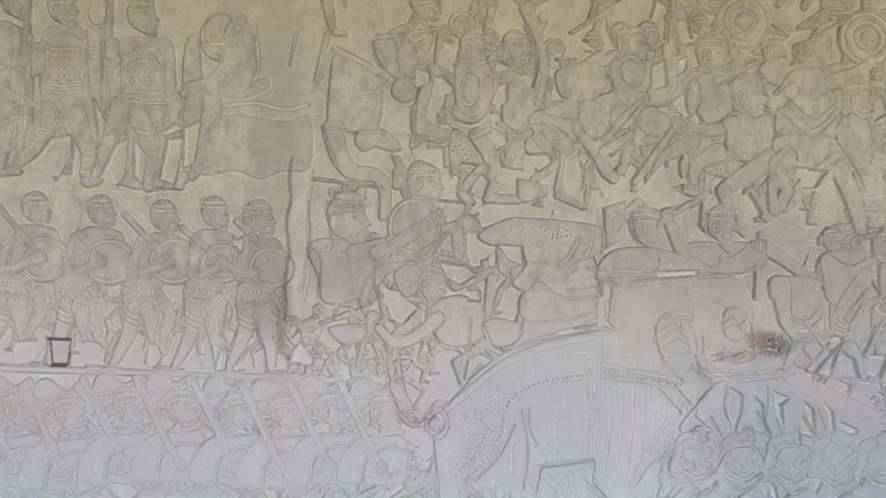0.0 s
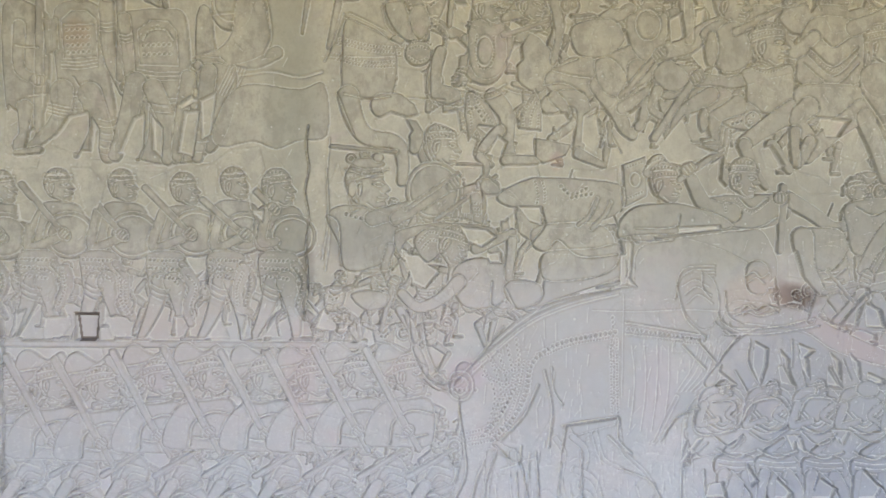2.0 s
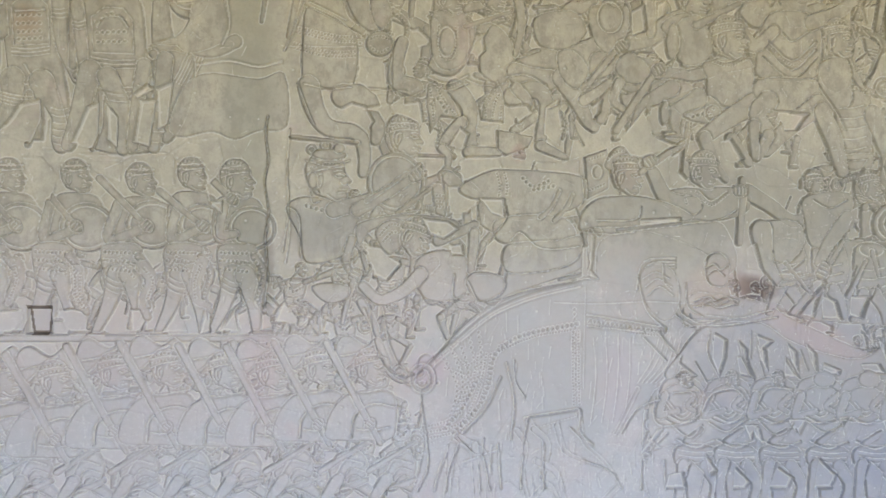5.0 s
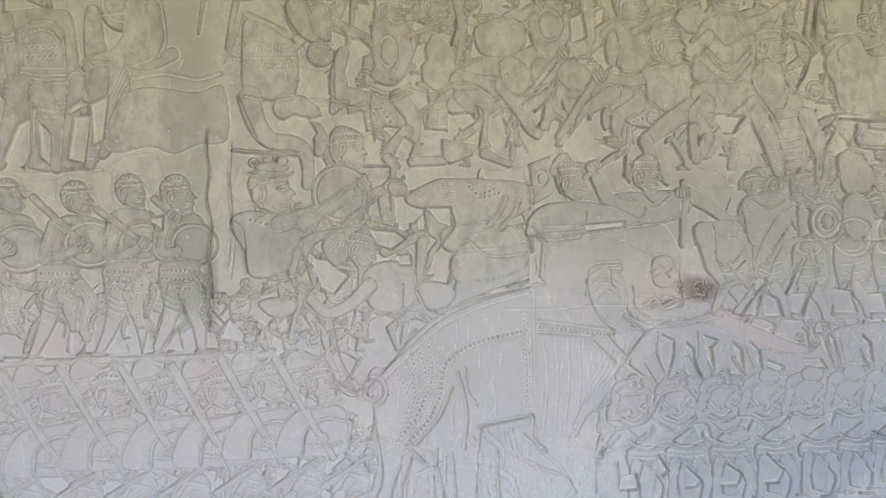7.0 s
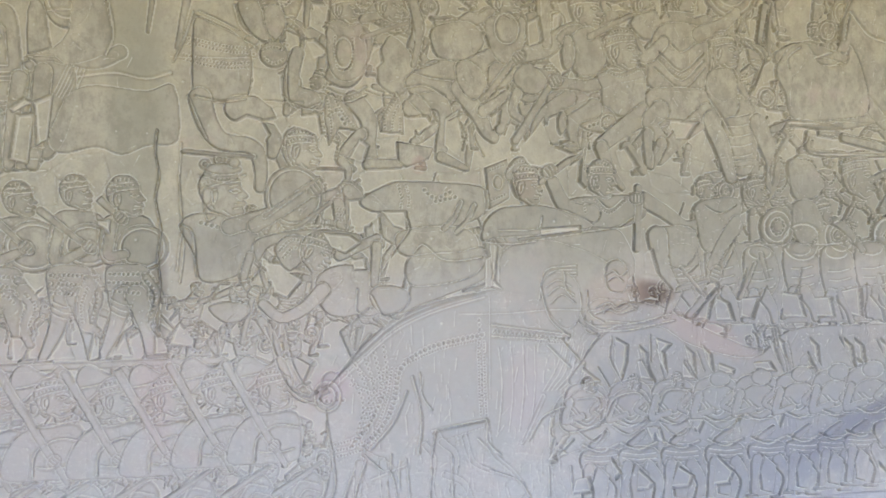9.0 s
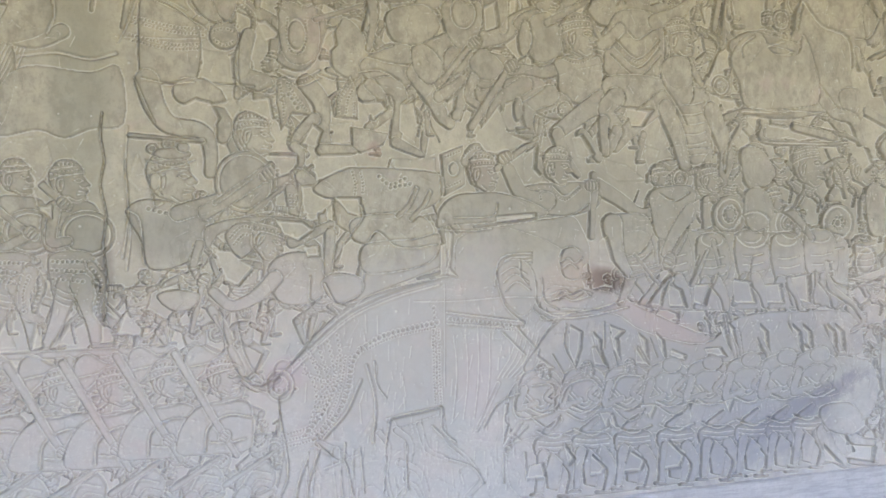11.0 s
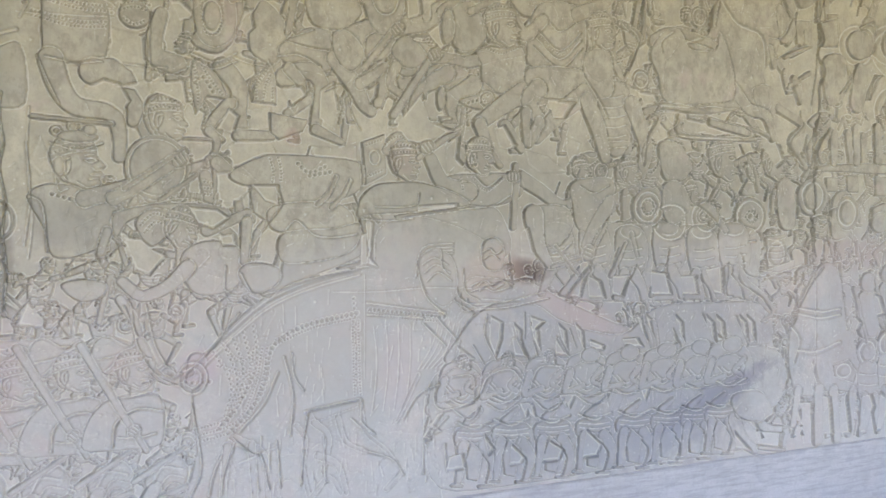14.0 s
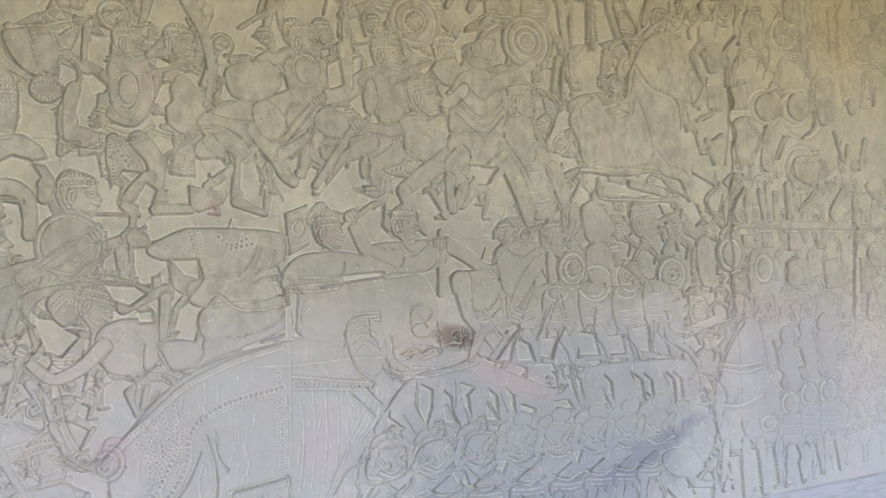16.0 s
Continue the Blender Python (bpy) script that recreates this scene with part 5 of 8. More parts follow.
pocket(1.784, 1.329, 1.848, 1.395, 1.874, 1.398, 1.857, 1.313)
pocket(1.847, 1.444, 1.886, 1.477, 1.9, 1.443, 1.861, 1.399)
pocket(2.799, 1.4, 2.981, 1.447, 2.973, 1.401, 2.849, 1.374)

fig("carved_band", "flat carved band of marching soldiers under the trunk", 0.008)
mass(1.268, 1.1, 1.324, 1.181, 1.393, 1.262, 1.463, 1.291, 1.645, 1.295, 1.786, 1.217, 2.053, 1.158, 2.22, 1.26, 2.517, 1.272, 2.804, 1.249, 2.848, 1.094, 2.76, 1.069, 2.4, 1.076, 2.027, 1.071, 1.636, 1.057, 1.371, 1.061)
pocket(1.449, 1.234, 1.485, 1.202, 1.493, 1.123, 1.466, 1.173)
pocket(1.555, 1.229, 1.592, 1.196, 1.6, 1.117, 1.573, 1.167)
pocket(1.629, 1.225, 1.666, 1.192, 1.675, 1.112, 1.647, 1.162)
pocket(1.752, 1.219, 1.791, 1.186, 1.8, 1.104, 1.771, 1.155)
pocket(1.83, 1.215, 1.87, 1.182, 1.879, 1.099, 1.849, 1.151)
pocket(2.127, 1.238, 2.17, 1.203, 2.18, 1.118, 2.148, 1.172)
pocket(2.169, 1.236, 2.213, 1.201, 2.223, 1.116, 2.191, 1.169)
pocket(2.314, 1.23, 2.359, 1.194, 2.37, 1.107, 2.336, 1.162)
pocket(2.478, 1.223, 2.525, 1.186, 2.537, 1.097, 2.502, 1.153)
pocket(2.531, 1.22, 2.578, 1.184, 2.59, 1.094, 2.554, 1.15)
pocket(2.656, 1.215, 2.705, 1.178, 2.717, 1.087, 2.68, 1.144)
pocket(2.698, 1.213, 2.747, 1.176, 2.759, 1.084, 2.722, 1.142)
straight(0.021, 0.016, 2.158, 1.263, 2.171, 1.18, 2.201, 1.096)
straight(0.021, 0.016, 2.207, 1.202, 2.229, 1.101)
straight(0.023, 0.023, 2.77, 1.275, 2.844, 1.209, 2.806, 1.185)
pocket(1.459, 1.259, 1.511, 1.231, 1.507, 1.166, 1.484, 1.098, 1.455, 1.165)
pocket(1.551, 1.168, 1.585, 1.17, 1.625, 1.089, 1.566, 1.101)
pocket(1.628, 1.251, 1.694, 1.226, 1.649, 1.189)
pocket(1.745, 1.166, 1.803, 1.086, 1.746, 1.094)
pocket(1.902, 1.143, 1.972, 1.116, 1.967, 1.098, 1.903, 1.102)
pocket(1.329, 1.149, 1.394, 1.1, 1.338, 1.082, 1.311, 1.097)
pocket(2.054, 1.139, 2.132, 1.14, 2.161, 1.1, 2.071, 1.106)
pocket(2.31, 1.149, 2.346, 1.108, 2.305, 1.101)
pocket(2.539, 1.137, 2.577, 1.11, 2.552, 1.101)
pocket(2.475, 1.103, 2.521, 1.098, 2.497, 1.09)
pocket(2.022, 1.049, 2.055, 1.07, 2.062, 0.999, 2.029, 1.002)
limb(0.029, 0.02, 2.652, 1.465, 2.687, 1.365, 2.796, 1.287, 2.854, 1.216, 2.789, 1.179)

fig("carved_band", "crowded carved band of guards low on the wall", 0.006)
mass(1.212, 0.999, 1.302, 1.076, 1.635, 1.075, 2.167, 1.074, 2.776, 1.068, 2.928, 0.987, 2.916, 0.833, 2.752, 0.758, 2.173, 0.773, 1.639, 0.797, 1.258, 0.837)

fig("carved_band", "crowded carved band of marching legs at the wall's foot", 0.005)
mass(1.235, 0.829, 1.638, 0.826, 2.172, 0.802, 2.655, 0.785, 2.756, 0.618, 2.176, 0.606, 1.641, 0.594, 1.259, 0.618)

fig("carved_soldier", "carved guard behind a round-bottomed shield in the low row", 0.009)
mass(1.259, 1.071, 1.348, 1.099, 1.42, 1.055, 1.426, 0.941, 1.259, 0.949)
egg(1.337, 0.997, 0.088, 0.077, 0)
cut(0.004, 1.268, 1.007, 1.337, 0.942, 1.407, 0.996, depth=0.004)
cut(0.004, 1.284, 1.006, 1.337, 0.959, 1.39, 0.997, depth=0.003)
limb(0.033, 0.024, 1.268, 1.028, 1.25, 0.956, 1.319, 0.971)
head(1.35, 1.086, 0.03, 1, 0)
limb(0.022, 0.018, 1.397, 1.031, 1.355, 0.992, 1.388, 0.967)
cut(0.007, 1.291, 0.952, 1.349, 0.928, 1.407, 0.953)

fig("carved_soldier", "carved guard behind a round-bottomed shield in the low row", 0.009)
mass(1.437, 1.069, 1.53, 1.097, 1.606, 1.053, 1.612, 0.935, 1.438, 0.944)
egg(1.519, 0.994, 0.088, 0.075, 0)
cut(0.005, 1.45, 1.003, 1.519, 0.94, 1.588, 0.992, depth=0.004)
cut(0.005, 1.467, 1.002, 1.519, 0.958, 1.571, 0.994, depth=0.003)
limb(0.034, 0.025, 1.446, 1.025, 1.428, 0.951, 1.5, 0.967)
head(1.532, 1.084, 0.031, 1, 0)
limb(0.023, 0.019, 1.582, 1.028, 1.538, 0.988, 1.572, 0.963)
cut(0.007, 1.471, 0.947, 1.531, 0.923, 1.592, 0.948)

fig("carved_soldier", "carved guard behind a round-bottomed shield in the low row", 0.009)
mass(1.616, 1.067, 1.713, 1.096, 1.793, 1.051, 1.8, 0.93, 1.617, 0.939)
egg(1.702, 0.99, 0.089, 0.074, 0)
cut(0.005, 1.634, 1, 1.702, 0.939, 1.77, 0.989, depth=0.004)
cut(0.005, 1.652, 0.998, 1.702, 0.957, 1.752, 0.991, depth=0.003)
limb(0.035, 0.026, 1.626, 1.023, 1.607, 0.947, 1.682, 0.963)
head(1.716, 1.083, 0.031, 1, 0)
limb(0.024, 0.019, 1.768, 1.025, 1.722, 0.984, 1.758, 0.959)
cut(0.007, 1.652, 0.943, 1.715, 0.917, 1.779, 0.943)

fig("carved_soldier", "carved guard behind a round-bottomed shield in the low row", 0.009)
mass(1.798, 1.066, 1.9, 1.096, 1.984, 1.049, 1.992, 0.926, 1.8, 0.935)
egg(1.889, 0.987, 0.089, 0.072, 0)
cut(0.005, 1.822, 0.997, 1.889, 0.938, 1.956, 0.986, depth=0.004)
cut(0.005, 1.84, 0.995, 1.889, 0.957, 1.937, 0.988, depth=0.003)
limb(0.037, 0.027, 1.809, 1.02, 1.789, 0.943, 1.868, 0.959)
egg(1.903, 1.082, 0.045, 0.032, 0)
limb(0.025, 0.02, 1.958, 1.023, 1.91, 0.981, 1.948, 0.955)
cut(0.007, 1.836, 0.939, 1.903, 0.913, 1.97, 0.939)

fig("carved_soldier", "carved guard behind a round-bottomed shield in the low row", 0.009)
mass(1.978, 1.065, 2.085, 1.096, 2.173, 1.048, 2.181, 0.922, 1.981, 0.931)
egg(2.073, 0.984, 0.088, 0.07, 0)
cut(0.005, 2.008, 0.994, 2.074, 0.939, 2.139, 0.984, depth=0.004)
cut(0.005, 2.027, 0.993, 2.074, 0.957, 2.12, 0.986, depth=0.003)
limb(0.038, 0.028, 1.99, 1.018, 1.97, 0.939, 2.052, 0.956)
egg(2.088, 1.081, 0.048, 0.033, 0)
limb(0.026, 0.021, 2.145, 1.021, 2.096, 0.978, 2.135, 0.951)
cut(0.008, 2.019, 0.935, 2.089, 0.908, 2.158, 0.936)

fig("carved_soldier", "carved guard behind a round-bottomed shield in the low row", 0.009)
mass(2.161, 1.065, 2.273, 1.096, 2.365, 1.047, 2.374, 0.918, 2.164, 0.928)
egg(2.261, 0.982, 0.088, 0.068, 0)
cut(0.005, 2.197, 0.992, 2.262, 0.939, 2.325, 0.982, depth=0.004)
cut(0.005, 2.217, 0.99, 2.261, 0.958, 2.305, 0.984, depth=0.003)
limb(0.039, 0.029, 2.174, 1.017, 2.153, 0.936, 2.238, 0.953)
egg(2.276, 1.081, 0.05, 0.033, 0)
limb(0.027, 0.021, 2.336, 1.02, 2.284, 0.976, 2.326, 0.949)
cut(0.008, 2.204, 0.932, 2.277, 0.904, 2.35, 0.932)

fig("carved_soldier", "carved guard behind a round-bottomed shield in the low row", 0.009)
mass(2.335, 1.066, 2.451, 1.097, 2.547, 1.047, 2.557, 0.916, 2.338, 0.926)
egg(2.439, 0.981, 0.086, 0.066, 0)
cut(0.005, 2.377, 0.991, 2.44, 0.941, 2.501, 0.982, depth=0.004)
cut(0.005, 2.398, 0.989, 2.439, 0.961, 2.479, 0.983, depth=0.003)
limb(0.04, 0.03, 2.348, 1.017, 2.326, 0.934, 2.415, 0.951)
egg(2.455, 1.083, 0.052, 0.034, 0)
limb(0.027, 0.022, 2.517, 1.02, 2.463, 0.975, 2.507, 0.947)
cut(0.008, 2.38, 0.93, 2.456, 0.902, 2.532, 0.93)

fig("carved_soldier", "carved guard behind a round-bottomed shield in the low row", 0.009)
mass(2.498, 1.068, 2.618, 1.1, 2.718, 1.049, 2.729, 0.915, 2.501, 0.925)
egg(2.605, 0.982, 0.085, 0.063, 0)
cut(0.006, 2.546, 0.991, 2.606, 0.945, 2.665, 0.982, depth=0.004)
cut(0.006, 2.568, 0.989, 2.606, 0.965, 2.643, 0.984, depth=0.003)
limb(0.041, 0.03, 2.511, 1.018, 2.489, 0.934, 2.581, 0.951)
egg(2.622, 1.085, 0.054, 0.035, 0)
limb(0.028, 0.023, 2.687, 1.021, 2.631, 0.975, 2.676, 0.947)
cut(0.008, 2.544, 0.929, 2.623, 0.901, 2.702, 0.93)
pocket(1.617, 0.917, 1.65, 0.901, 1.668, 0.839, 1.638, 0.864)
pocket(1.764, 0.931, 1.829, 0.93, 1.796, 0.883)
pocket(1.97, 0.937, 2.002, 0.939, 1.989, 0.9)
pocket(2.153, 0.922, 2.198, 0.928, 2.177, 0.872)
pocket(1.246, 0.901, 1.269, 0.906, 1.202, 0.822, 1.186, 0.817)

fig("carved_soldier", "carved soldier's pleated kilt and marching legs in the bottom row", 0.011)
mass(1.322, 0.841, 1.462, 0.835, 1.477, 0.755, 1.327, 0.763)
folds(4, 1.326, 0.828, 1.463, 0.818, 0.005, -0.057)
limb(0.049, 0.029, 1.345, 0.774, 1.337, 0.7, 1.328, 0.626)
limb(0.055, 0.03, 1.434, 0.764, 1.478, 0.694, 1.455, 0.61)
panel(1.378, 0.788, 1.43, 0.739, 1.412, 0.628, 1.365, 0.643, 1.355, 0.722)
limb(0.016, 0.016, 1.469, 0.603, 1.417, 0.608)
limb(0.016, 0.016, 1.305, 0.625, 1.346, 0.619)
limb(0.031, 0.02, 1.361, 0.858, 1.419, 0.9)
cut(0.007, 1.326, 0.862, 1.396, 0.833, 1.472, 0.856)

fig("carved_soldier", "carved soldier's pleated kilt and marching legs in the bottom row", 0.011)
mass(1.479, 0.837, 1.621, 0.831, 1.637, 0.752, 1.484, 0.76)
folds(4, 1.484, 0.824, 1.621, 0.814, 0.005, -0.056)
limb(0.049, 0.029, 1.503, 0.771, 1.494, 0.698, 1.486, 0.624)
limb(0.055, 0.03, 1.593, 0.761, 1.637, 0.692, 1.614, 0.608)
panel(1.536, 0.785, 1.589, 0.736, 1.571, 0.626, 1.523, 0.641, 1.513, 0.719)
limb(0.016, 0.016, 1.629, 0.602, 1.576, 0.606)
limb(0.016, 0.016, 1.462, 0.623, 1.504, 0.618)
limb(0.031, 0.02, 1.519, 0.854, 1.577, 0.896)
cut(0.007, 1.483, 0.858, 1.554, 0.83, 1.631, 0.852)

fig("carved_soldier", "carved soldier's pleated kilt and marching legs in the bottom row", 0.011)
mass(1.658, 0.832, 1.802, 0.826, 1.818, 0.747, 1.664, 0.755)
folds(4, 1.663, 0.819, 1.803, 0.809, 0.006, -0.056)
limb(0.049, 0.029, 1.683, 0.766, 1.674, 0.693, 1.665, 0.621)
limb(0.055, 0.03, 1.774, 0.756, 1.819, 0.687, 1.796, 0.604)
panel(1.716, 0.779, 1.77, 0.731, 1.752, 0.623, 1.703, 0.637, 1.693, 0.714)
limb(0.016, 0.016, 1.81, 0.598, 1.757, 0.603)
limb(0.016, 0.016, 1.642, 0.619, 1.684, 0.614)
limb(0.032, 0.02, 1.698, 0.849, 1.758, 0.89)
cut(0.007, 1.663, 0.852, 1.734, 0.824, 1.812, 0.846)

fig("carved_soldier", "carved soldier's pleated kilt and marching legs in the bottom row", 0.011)
mass(1.851, 0.825, 1.998, 0.82, 2.014, 0.742, 1.857, 0.75)
folds(4, 1.856, 0.812, 1.998, 0.803, 0.006, -0.055)
limb(0.049, 0.029, 1.876, 0.76, 1.867, 0.688, 1.859, 0.616)
limb(0.055, 0.03, 1.969, 0.751, 2.015, 0.682, 1.991, 0.6)
panel(1.91, 0.774, 1.964, 0.726, 1.947, 0.618, 1.897, 0.632, 1.886, 0.709)
limb(0.016, 0.016, 2.006, 0.594, 1.952, 0.598)
limb(0.016, 0.016, 1.835, 0.615, 1.878, 0.609)
limb(0.032, 0.02, 1.892, 0.842, 1.952, 0.883)
cut(0.007, 1.855, 0.846, 1.929, 0.818, 2.007, 0.84)

fig("carved_soldier", "carved soldier's pleated kilt and marching legs in the bottom row", 0.011)
mass(2.043, 0.82, 2.191, 0.814, 2.208, 0.737, 2.049, 0.745)
folds(4, 2.048, 0.807, 2.191, 0.797, 0.007, -0.055)
limb(0.05, 0.029, 2.068, 0.755, 2.06, 0.684, 2.051, 0.613)
limb(0.055, 0.03, 2.162, 0.746, 2.209, 0.678, 2.185, 0.596)
panel(2.102, 0.768, 2.158, 0.721, 2.14, 0.614, 2.09, 0.629, 2.079, 0.705)
limb(0.016, 0.016, 2.201, 0.59, 2.145, 0.595)
limb(0.016, 0.016, 2.027, 0.611, 2.071, 0.606)
limb(0.032, 0.02, 2.084, 0.836, 2.145, 0.877)
cut(0.008, 2.047, 0.84, 2.121, 0.812, 2.201, 0.834)

fig("carved_soldier", "carved soldier's pleated kilt and marching legs in the bottom row", 0.011)
mass(2.209, 0.817, 2.358, 0.811, 2.375, 0.735, 2.215, 0.744)
folds(4, 2.214, 0.805, 2.358, 0.795, 0.007, -0.054)
limb(0.049, 0.029, 2.235, 0.754, 2.226, 0.683, 2.218, 0.613)
limb(0.055, 0.03, 2.329, 0.744, 2.376, 0.677, 2.353, 0.597)
panel(2.269, 0.767, 2.325, 0.72, 2.307, 0.615, 2.257, 0.629, 2.245, 0.704)
limb(0.016, 0.016, 2.368, 0.591, 2.312, 0.596)
limb(0.016, 0.016, 2.193, 0.612, 2.238, 0.607)
limb(0.032, 0.02, 2.25, 0.834, 2.311, 0.873)
cut(0.008, 2.213, 0.837, 2.288, 0.81, 2.368, 0.831)

fig("carved_soldier", "carved soldier's pleated kilt and marching legs in the bottom row", 0.011)
mass(2.358, 0.817, 2.507, 0.811, 2.524, 0.736, 2.364, 0.744)
folds(4, 2.363, 0.804, 2.507, 0.795, 0.007, -0.053)
limb(0.049, 0.029, 2.384, 0.754, 2.375, 0.685, 2.367, 0.616)
limb(0.054, 0.029, 2.478, 0.745, 2.525, 0.679, 2.502, 0.601)
panel(2.418, 0.767, 2.474, 0.721, 2.456, 0.618, 2.406, 0.632, 2.395, 0.705)
limb(0.016, 0.016, 2.517, 0.595, 2.462, 0.599)
limb(0.016, 0.016, 2.343, 0.615, 2.387, 0.61)
limb(0.031, 0.02, 2.399, 0.833, 2.46, 0.872)
cut(0.008, 2.362, 0.836, 2.437, 0.809, 2.517, 0.83)

fig("carved_soldier", "carved soldier's pleated kilt and marching legs in the bottom row", 0.011)
mass(2.488, 0.819, 2.636, 0.813, 2.653, 0.74, 2.494, 0.748)
folds(4, 2.493, 0.806, 2.636, 0.797, 0.008, -0.052)
limb(0.048, 0.028, 2.513, 0.758, 2.505, 0.69, 2.497, 0.623)
limb(0.054, 0.029, 2.607, 0.748, 2.654, 0.684, 2.631, 0.607)
panel(2.547, 0.77, 2.603, 0.725, 2.586, 0.624, 2.536, 0.638, 2.524, 0.71)
limb(0.016, 0.016, 2.646, 0.602, 2.591, 0.606)
limb(0.015, 0.015, 2.473, 0.621, 2.517, 0.616)
limb(0.031, 0.02, 2.529, 0.834, 2.589, 0.872)
cut(0.008, 2.492, 0.838, 2.566, 0.811, 2.645, 0.832)

fig("carved_soldier", "carved kneeling soldier at the foot of the wall")
limb(0.074, 0.046, 2.64, 0.757, 2.69, 0.663, 2.773, 0.603)
limb(0.058, 0.041, 2.671, 0.779, 2.768, 0.775, 2.82, 0.701, 2.955, 0.674)
mass(2.628, 0.858, 2.782, 0.87, 2.85, 0.788, 2.786, 0.73, 2.662, 0.767)
limb(0.042, 0.03, 2.938, 0.671, 2.931, 0.586)
limb(0.024, 0.024, 2.789, 0.614, 2.941, 0.585)
pocket(2.807, 0.684, 2.928, 0.667, 2.917, 0.6, 2.789, 0.635, 2.828, 0.656)
pocket(2.644, 0.706, 2.666, 0.623, 2.75, 0.603)

fig("carved_elephant", "second carved elephant with a drawn harness", 0.01)
mass(2.993, 1.19, 3.037, 1.317, 3.104, 1.406, 3.191, 1.43, 3.256, 1.337, 3.291, 1.176, 3.35, 1.066, 3.391, 0.956, 3.415, 0.818, 3.267, 0.83, 3.141, 0.835, 3.096, 0.818, 2.991, 0.848, 2.945, 0.986, 2.948, 1.115)
cut(0.009, 2.999, 1.226, 3.146, 1.204, 3.253, 1.215)
cut(0.009, 3.007, 1.199, 3.147, 1.175, 3.254, 1.188)
cut(0.012, 3.012, 1.033, 3.117, 1.022, 3.259, 1.058)
cut(0.012, 3.09, 0.976, 3.122, 0.882, 3.166, 0.839)
cut(0.012, 3.246, 1.416, 3.28, 1.256, 3.3, 1.122)
cut(0.009, 2.939, 1.166, 3.01, 1.085, 2.979, 0.984)
panel(3.219, 0.954, 3.316, 0.974, 3.367, 0.917, 3.346, 0.864, 3.228, 0.9)
hoop(3.293, 0.922, 0.044, 0.032, 0.011)
limb(0.048, 0.036, 3.004, 0.852, 2.982, 0.698)
limb(0.068, 0.055, 3.13, 0.842, 3.145, 0.602)
limb(0.062, 0.05, 3.223, 0.834, 3.261, 0.603)
limb(0.051, 0.041, 3.348, 0.824, 3.333, 0.622)
pocket(3.027, 0.793, 3.097, 0.792, 3.114, 0.6, 3.068, 0.599)
pocket(3.16, 0.813, 3.21, 0.808, 3.238, 0.632, 3.18, 0.63)
pocket(3.29, 0.802, 3.319, 0.799, 3.348, 0.623, 3.289, 0.624)

fig("carved_soldier", "worn carved soldier beside the second elephant", 0.009)
mass(3.375, 1.28, 3.488, 1.281, 3.51, 1.112, 3.451, 1.06, 3.374, 1.108)
egg(3.446, 1.001, 0.076, 0.071, 0)
hoop(3.446, 1.001, 0.049, 0.049, 0.011)
mass(3.381, 0.943, 3.517, 0.933, 3.516, 0.769, 3.394, 0.779)
folds(3, 3.39, 0.902, 3.511, 0.893, 0.004, -0.099)
limb(0.048, 0.035, 3.424, 0.79, 3.408, 0.614)
limb(0.049, 0.036, 3.492, 0.784, 3.53, 0.616)
limb(0.022, 0.016, 3.344, 1.308, 3.387, 1.172, 3.436, 1.048)
egg(3.433, 1.332, 0.053, 0.049, 0)

fig("carved_soldier", "worn carved soldier beside the second elephant", 0.009)
mass(3.505, 1.316, 3.621, 1.318, 3.644, 1.146, 3.584, 1.094, 3.505, 1.142)
egg(3.578, 1.034, 0.078, 0.072, 0)
hoop(3.578, 1.034, 0.051, 0.05, 0.012)
mass(3.511, 0.975, 3.652, 0.966, 3.651, 0.799, 3.526, 0.809)
folds(3, 3.521, 0.933, 3.646, 0.924, 0.004, -0.1)
limb(0.049, 0.036, 3.556, 0.82, 3.54, 0.642)
limb(0.05, 0.037, 3.627, 0.815, 3.665, 0.644)
limb(0.023, 0.016, 3.474, 1.344, 3.517, 1.207, 3.569, 1.081)
egg(3.565, 1.369, 0.054, 0.049, 0)

fig("carved_soldier", "worn carved soldier beside the second elephant", 0.009)
mass(3.64, 1.326, 3.759, 1.328, 3.783, 1.154, 3.721, 1.101, 3.64, 1.149)
egg(3.716, 1.04, 0.08, 0.073, 0)
hoop(3.716, 1.04, 0.052, 0.05, 0.012)
mass(3.647, 0.98, 3.791, 0.971, 3.791, 0.801, 3.662, 0.812)
folds(3, 3.657, 0.938, 3.785, 0.929, 0.004, -0.101)
limb(0.05, 0.037, 3.693, 0.823, 3.677, 0.643)
limb(0.051, 0.037, 3.766, 0.818, 3.806, 0.644)
limb(0.023, 0.017, 3.608, 1.354, 3.653, 1.215, 3.706, 1.088)
egg(3.701, 1.38, 0.056, 0.05, 0)
pocket(3.409, 0.791, 3.476, 0.799, 3.502, 0.742, 3.453, 0.618, 3.408, 0.617)
pocket(3.537, 0.808, 3.61, 0.741, 3.56, 0.623, 3.514, 0.617)
pocket(3.364, 1.173, 3.403, 1.144, 3.367, 1.092, 3.336, 1.134)
pocket(3.473, 1.276, 3.519, 1.261, 3.553, 1.178, 3.496, 1.167)

fig("carved_soldier", "faint worn carved figure on the far slab", 0.008)
panel(2.937, 2.505, 3.038, 2.51, 3.042, 2.4, 2.947, 2.397)
panel(3.08, 2.507, 3.177, 2.529, 3.202, 2.409, 3.097, 2.4)
hoop(3.335, 2.428, 0.11, 0.088, 0.011)
hoop(3.539, 2.446, 0.107, 0.09, 0.011)
egg(3.335, 2.428, 0.08, 0.067, 0)
egg(3.558, 2.447, 0.077, 0.069, 0)
limb(0.025, 0.016, 3.451, 2.293, 3.392, 2.184)
